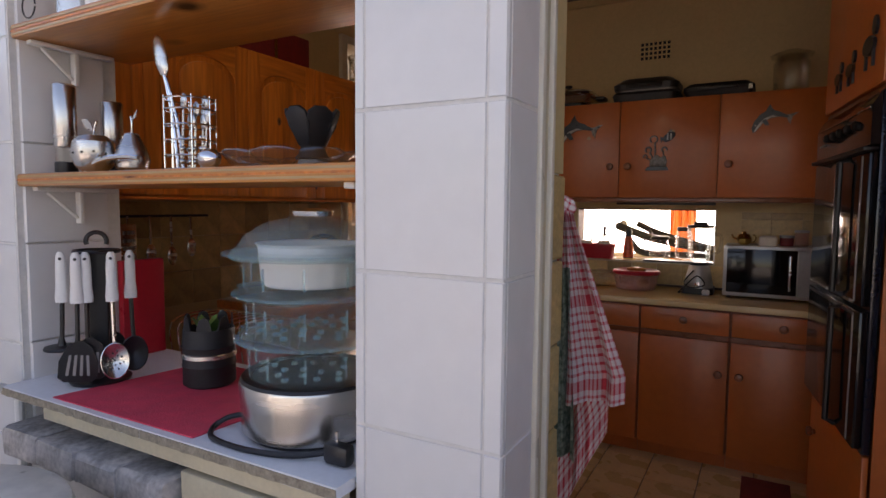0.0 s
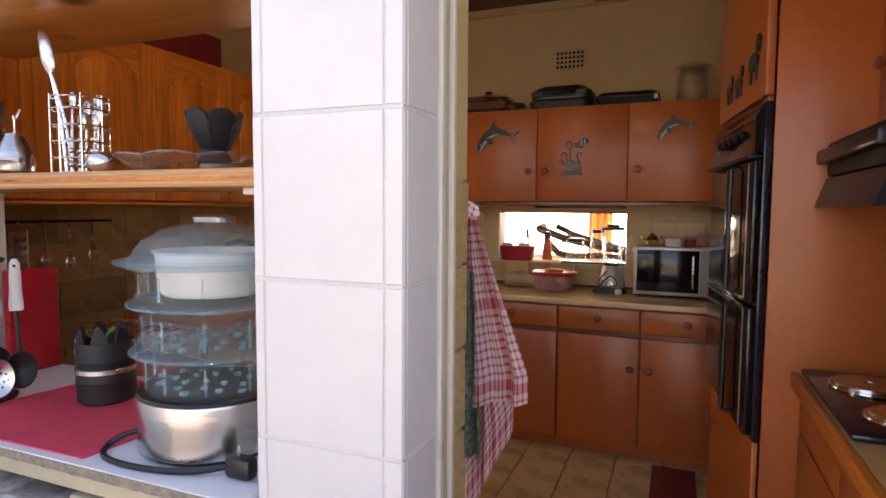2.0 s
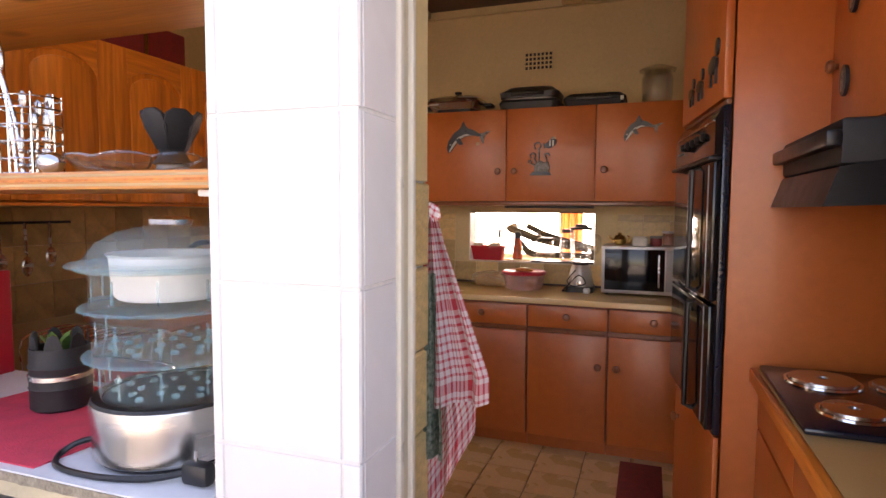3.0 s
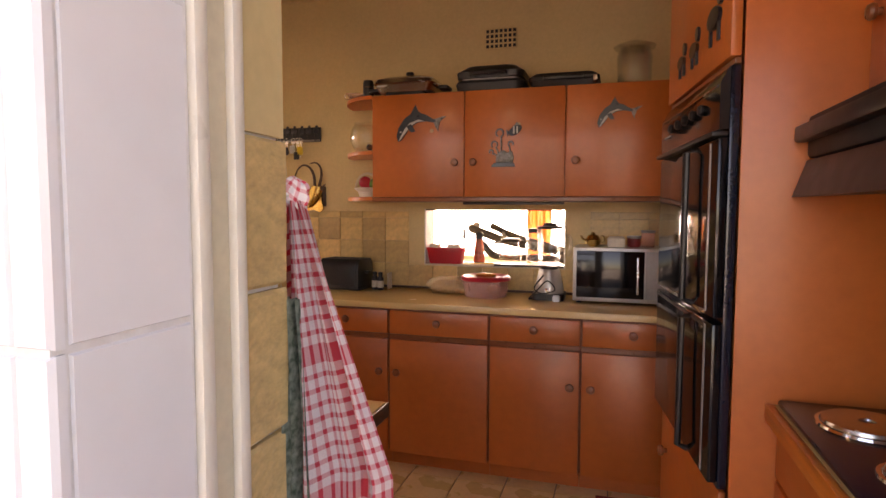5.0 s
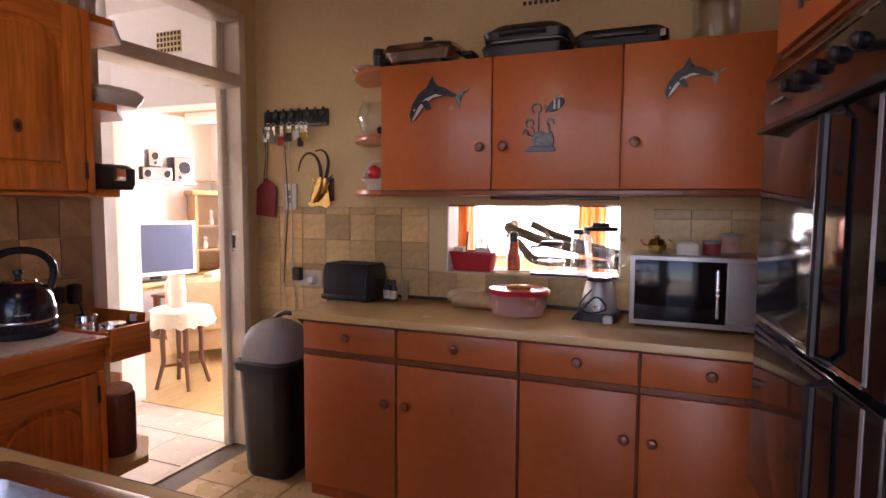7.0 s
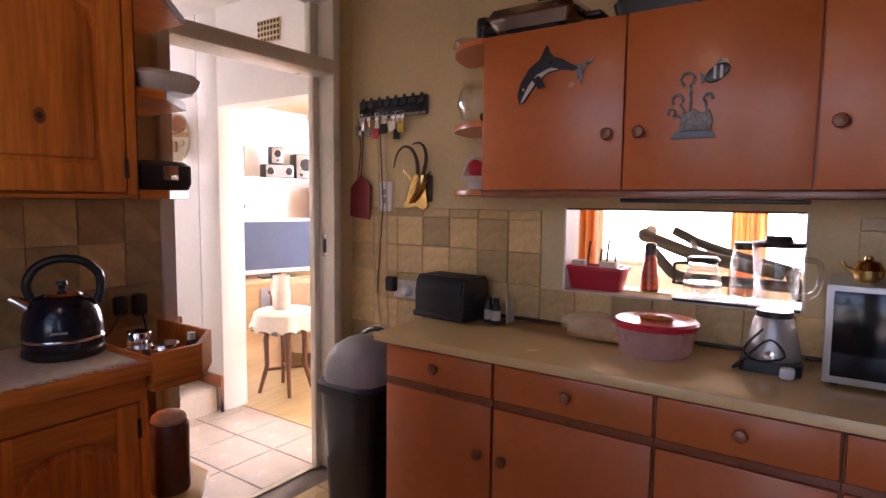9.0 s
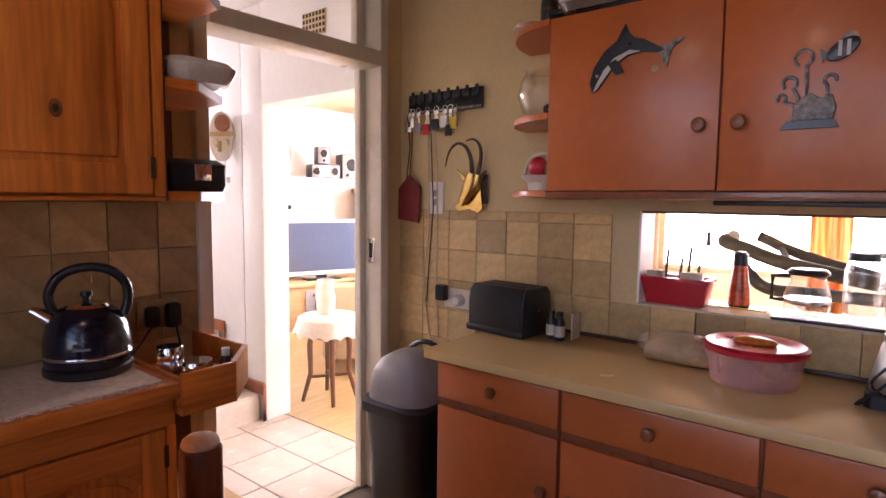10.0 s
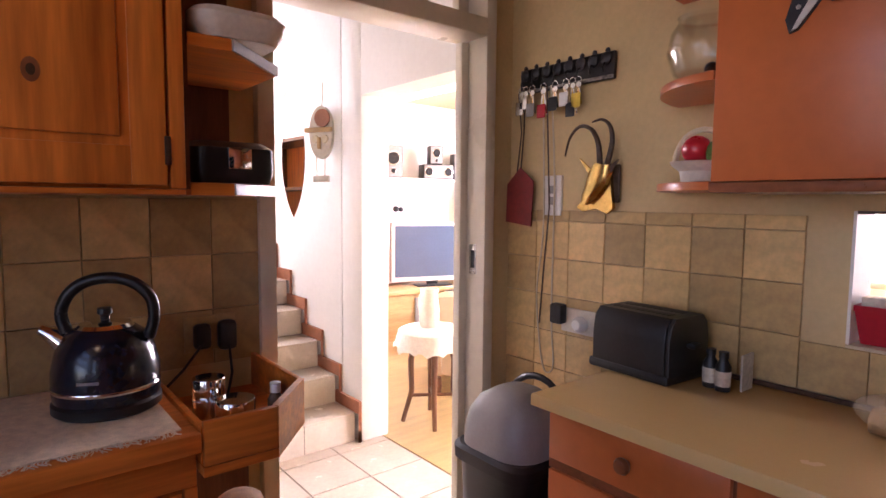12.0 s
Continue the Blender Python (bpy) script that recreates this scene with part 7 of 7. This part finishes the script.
part("leaf", plate([(0, 0), (0.01, 0.015), (0.025, 0.028), (0.018, 0.01)], 0.002, "xz", 0.0), M_STEEL, pr).matrix_basis = Matrix.Translation((0, 0, 0.128))
sp = thing("curved_spoon", (-1.02, 1.225, SZ), "curved chrome serving handle lying on the shelf", "spoon")
part("handle", tube([(-0.10, 0, 0.006), (-0.05, 0, 0.024), (0.0, 0, 0.032), (0.06, 0.005, 0.034), (0.10, 0.01, 0.03)], 0.007, 8), M_CHROME, sp)
cbk = thing("cutlery_basket", (-0.835, 1.31, SZ), "round chrome wire cutlery basket full of cutlery", "cutlery basket")
for z in (0.004, 0.035, 0.07, 0.105, 0.14, 0.165):
    part("hoop", tube(arc((0, 0, z), 0.056, 0, 360, "xy", 28), 0.0022, 6), M_CHROME, cbk)
for i in range(8):
    a = radians(45 * i + 10)
    part("upright", tube([(0.056 * math.cos(a), 0.056 * math.sin(a), 0.002), (0.056 * math.cos(a), 0.056 * math.sin(a), 0.172)], 0.0018, 6), M_CHROME, cbk)
rnd = random.Random(7)
for i in range(8):
    a, r = rnd.uniform(0, 6.28), rnd.uniform(0.01, 0.04)
    x, y, hh = r * math.cos(a), r * math.sin(a), rnd.uniform(0.09, 0.14)
    pc = thing("cutlery_piece", (-0.835 + x, 1.31 + y, SZ + 0.004), "shiny steel cutlery standing in the wire basket", "cutlery", "cutlery in the basket")
    part("handle", tube([(0, 0, 0.0), (0.004, 0, hh * 0.5), (0.008, 0, hh)], 0.0036, 6, r_end=0.0025), M_STEEL, pc)
    for zb in (0.02, 0.05, 0.075):
        part("ball_end", ball(bmesh.new(), (0.002, 0, zb), 0.0085 - 0.03 * zb, seg=10), M_STEEL, pc)
    part("head", ball(bmesh.new(), (0.01, 0, hh + 0.02), 0.013, 0.9, 0.3, 1.5, 12), M_STEEL, pc)
for x, lean in ((-0.035, -0.045), (-0.015, -0.065)):
    lg = thing("serving_spoon", (-0.835 + x, 1.30, SZ + 0.004), "long steel serving spoon leaning out of the basket", "spoon", "serving spoons")
    part("handle", tube([(0, 0, 0), (lean * 0.3, 0, 0.12), (lean * 0.75, 0, 0.2), (lean * 1.0, 0, 0.235)], 0.004, 8), M_CHROME, lg)
    part("bowl", ball(bmesh.new(), (0, 0, 0), 0.024, 0.85, 0.35, 1.9, 16), M_STEEL, lg).matrix_basis = Matrix.Translation((lean * 1.15, 0, 0.262 + 0.015 * (lean < -0.05))) @ pose(0, 0, 0, 0, -18, 0)
fl = thing("black_flower_holder", Matrix.Translation((-0.565, 1.425, SZ)) @ Matrix.Scale(0.9, 4), "black textured flower-shaped holder on the shelf", "holder")
part("stem", lathe([(0.042, 0.03), (0.045, 0.034), (0.036, 0.045), (0.03, 0.06), (0.034, 0.075), (0.001, 0.076)], 28), M_BLACKSOFT, fl)
part("foot", lathe([(0.04, 0.0005), (0.042, 0.004), (0.036, 0.03), (0.001, 0.0305)], 28), M_GREYPL, fl)
for i in range(6):
    part("petal", plate([(-0.016, 0), (0.016, 0), (0.034, 0.055), (0.03, 0.085), (0.014, 0.098), (-0.014, 0.098), (-0.03, 0.085), (-0.034, 0.055)], 0.008, "xz", -0.004, 0.002), M_BLACKSOFT, fl).matrix_basis = Matrix.Rotation(radians(60 * i), 4, "Z") @ Matrix.Translation((0, 0.028, 0.066)) @ pose(0, 0, 0, -22, 0, 0)
gp = thing("glass_snack_plate", (-0.535, 1.315, SZ), "clear scalloped glass snack plate on the shelf", "plate")


def scallop(r, z, k):
    w = [abs(math.sin(4 * 2 * math.pi * i / 96)) for i in range(96)]
    return [(1.28 * (r + 0.009 * k * w[i]) * math.cos(2 * math.pi * i / 96), 0.92 * (r + 0.009 * k * w[i]) * math.sin(2 * math.pi * i / 96), z + 0.006 * k * w[i]) for i in range(96)]


glassy(part("plate", loft([scallop(r, z, k) for r, z, k in ((0.06, 0.001, 0), (0.10, 0.004, 0.4), (0.118, 0.026, 1), (0.115, 0.026, 1), (0.096, 0.007, 0.4), (0.02, 0.005, 0))]), M_GLASS, gp))
glassy(part("rim", tube(scallop(0.1165, 0.028, 1) + scallop(0.1165, 0.028, 1)[:1], 0.0022, 6), M_GLASSEDGE, gp, "bright scalloped glass rim"))
for i in range(8):
    a = math.pi * i / 4
    glassy(part("divider", tube([(1.28 * q * math.cos(a), 0.92 * q * math.sin(a), z) for q, z in ((0.05, 0.008), (0.09, 0.012), (0.115, 0.027))], 0.0022, 6), M_GLASSEDGE, gp))
gs = thing("salt_cellar", (-0.70, 1.25, SZ), "small cut glass cellar lying on the shelf", "glass")
part("body", ball(bmesh.new(), (0, 0, 0.022), 0.022, 1.5, 1, 1, 10), M_CHROME, gs)
# things on the top shelf
for x, r, h, m_ in ((-1.22, 0.05, 0.12, M_STEEL), (-1.10, 0.045, 0.1, M_WHITE)):
    k = thing("storage_tin", (x, 1.28, 1.8725), "tin standing on the upper pine shelf", "tin")
    part("body", lathe([(r, 0.0005), (r, h), (r * 0.9, h + 0.004), (0.001, h + 0.005)], 24), m_, k)
wl = thing("wire_loop", (-1.275, 1.22, 1.8725), "thin wire loop hanging over the upper shelf edge", "wire")
part("loop", tube(arc((0, -0.03, 0.03), 0.03, 0, 350, "xz"), 0.002, 6), M_BLACK, wl)

# round enamel drum and pipe beside the opening
dm = thing("enamel_drum", (-0.955, 0.755, 0.0), "cream enamel round-topped drum in the yard", "drum")
part("body", lathe([(0.27, 0.0), (0.28, 0.02), (0.28, 0.80), (0.27, 0.82)], 48), M_ENAMEL, dm)
part("lid", lathe([(0.285, 0.805), (0.295, 0.822), (0.288, 0.842), (0.27, 0.851), (0.12, 0.858), (0.001, 0.859)], 48), M_ENAMEL, dm)
wp = thing("water_pipe", (-1.36, 1.155, 0.0), "white bent water pipe with a small tap", "pipe")
part("pipe", tube([(-0.02, 0.02, 0.0), (-0.02, 0.02, 0.80), (-0.02, 0.015, 0.90), (-0.02, -0.04, 0.945), (-0.06, -0.06, 0.95)], 0.011, 10), M_WHITE, wp)
part("tap", B(-0.045, -0.075, 0.93, 0.0, -0.03, 0.965, bevel=0.008), M_GREYPL, wp)

# ---- tiles ----
def tile_mesh(w, h, t, axis, material, name="tile", bev=0.0025):
    """One glazed tile lying in the plane across the axis, front towards minus y, plus x or plus z."""
    bm = bmesh.new()
    a, b = w / 2, h / 2
    back = [(-a, -b), (a, -b), (a, b), (-a, b)]
    fr2 = [(-a + bev, -b + bev), (a - bev, -b + bev), (a - bev, b - bev), (-a + bev, b - bev)]

    def put(u, v, d):
        return {"y": (u, -d, v), "x": (d, u, v), "z": (u, v, d)}[axis]

    r = [[bm.verts.new(put(u, v, d)) for u, v in q] for q, d in ((back, 0), (back, t * 0.6), (fr2, t))]
    for p, q in zip(r, r[1:]):
        for i in range(4):
            bm.faces.new((p[i], p[(i + 1) % 4], q[(i + 1) % 4], q[i]))
    bm.faces.new(r[-1])
    bmesh.ops.recalc_face_normals(bm, faces=bm.faces)
    return mesh_of(name, bm, material, 0)


def lay(me, at, parent, tilt=0.0):
    ob = new("tile", me)
    ob.parent = parent
    ob.location = at
    if tilt:
        ob.rotation_euler = (rnd.uniform(-tilt, tilt), rnd.uniform(-tilt, tilt), 0)
    return ob


rnd = random.Random(21)
G = 0.0035
PITCH, Z0 = 0.268, 1.037
main = tile_mesh(0.2215, PITCH - G, 0.012, "y", M_TILE_W)
stl = tile_mesh(0.0205, PITCH - G, 0.012, "y", M_TILE_W)
strr = tile_mesh(0.0315, PITCH - G, 0.012, "y", M_TILE_W)
side = tile_mesh(0.118, PITCH - G, 0.010, "x", M_TILE_W)
big = tile_mesh(0.222, PITCH - G, 0.010, "x", M_TILE_W)
wide = tile_mesh(0.262, PITCH - G, 0.012, "y", M_TILE_W)
for k in range(-4, 6):
    z = Z0 + PITCH * (k + 0.5)
    lay(main, (-0.129, 1.1995, z), wall_south, 0.004)
    lay(stl, (-0.2515, 1.1995, z), wall_south, 0.004)
    lay(strr, (-0.0015, 1.1995, z), wall_south, 0.004)
    lay(side, (0.0035, 1.262, z), wall_south, 0.004)
    lay(big, (-1.3795, 1.318, z), wall_south, 0.004)
    for j in range(3):
        lay(wide, (-1.515 - 0.268 * j, 1.1995, z), wall_south, 0.004)
    lay(wide, (0.94, 1.1995, z), wall_south, 0.004)
    lay(wide, (1.208, 1.1995, z), wall_south, 0.004)
stone = tile_mesh(0.082, 0.156, 0.010, "x", M_PEBBLE, bev=0.004)
for k in range(9):
    lay(stone, (0.0035, 1.435, 1.396 - 0.161 * k), wall_south, 0.01)
structure("plaster_reveal", B(0.0032, 1.393, 1.478, 0.009, 1.476, 2.2), M_CREAM, "cream plastered door reveal above the stone tiles", "plaster")

for i in range(17):
    x = -1.893 + 0.157 * i
    for j in range(-2, 4):
        z = 0.996 + 0.141 * j
        h = 0.135
        if j < 0 and x > -1.3:
            continue
        if j == 3:
            h, z = 0.036, 0.926 + 0.141 * 3 + 0.021
        x0, x1 = x - 0.0765, x + 0.0765
        if x1 > -0.772 and x0 < 0.092:
            if z + h / 2 > 1.056:
                z1 = 1.054
                if z - h / 2 > 1.04:
                    continue
                h, z = z1 - (z - h / 2), ((z - h / 2) + z1) / 2
        if x > 0.62:
            continue
        lay(tile_mesh(0.1555, h + 0.0045, 0.008, "y", M_SPLASH, bev=0.0015), (x, WALL_Y - 0.0005, z), wall_north, 0.006)
wt = tile_mesh(0.1555, 0.1555, 0.008, "x", M_SPLASH, bev=0.0015)
for i in range(11):
    for j in range(3):
        lay(wt, (-1.9695, 1.62 + 0.157 * i, 1.03 + 0.157 * j), wall_west, 0.006)

floor_ob = bpy.data.objects["floor"]
ft = tile_mesh(0.247, 0.247, 0.006, "z", M_FLOOR)
for i in range(13):
    for j in range(13):
        x, y = -1.85 + 0.2525 * i + 0.06, 1.33 + 0.2525 * j
        if x < 1.25 and y < 4.25:
            lay(ft, (x, y, -0.0059), floor_ob)
hall_ob = bpy.data.objects["floor_hall"]
ht = tile_mesh(0.325, 0.325, 0.006, "z", M_FLOOR_H)
for i in range(4):
    for j in range(7):
        x, y = -2.26 - 0.332 * i, 4.295 - 0.332 * j
        if y > 2.5:
            lay(ht, (x, y, -0.0059), hall_ob)
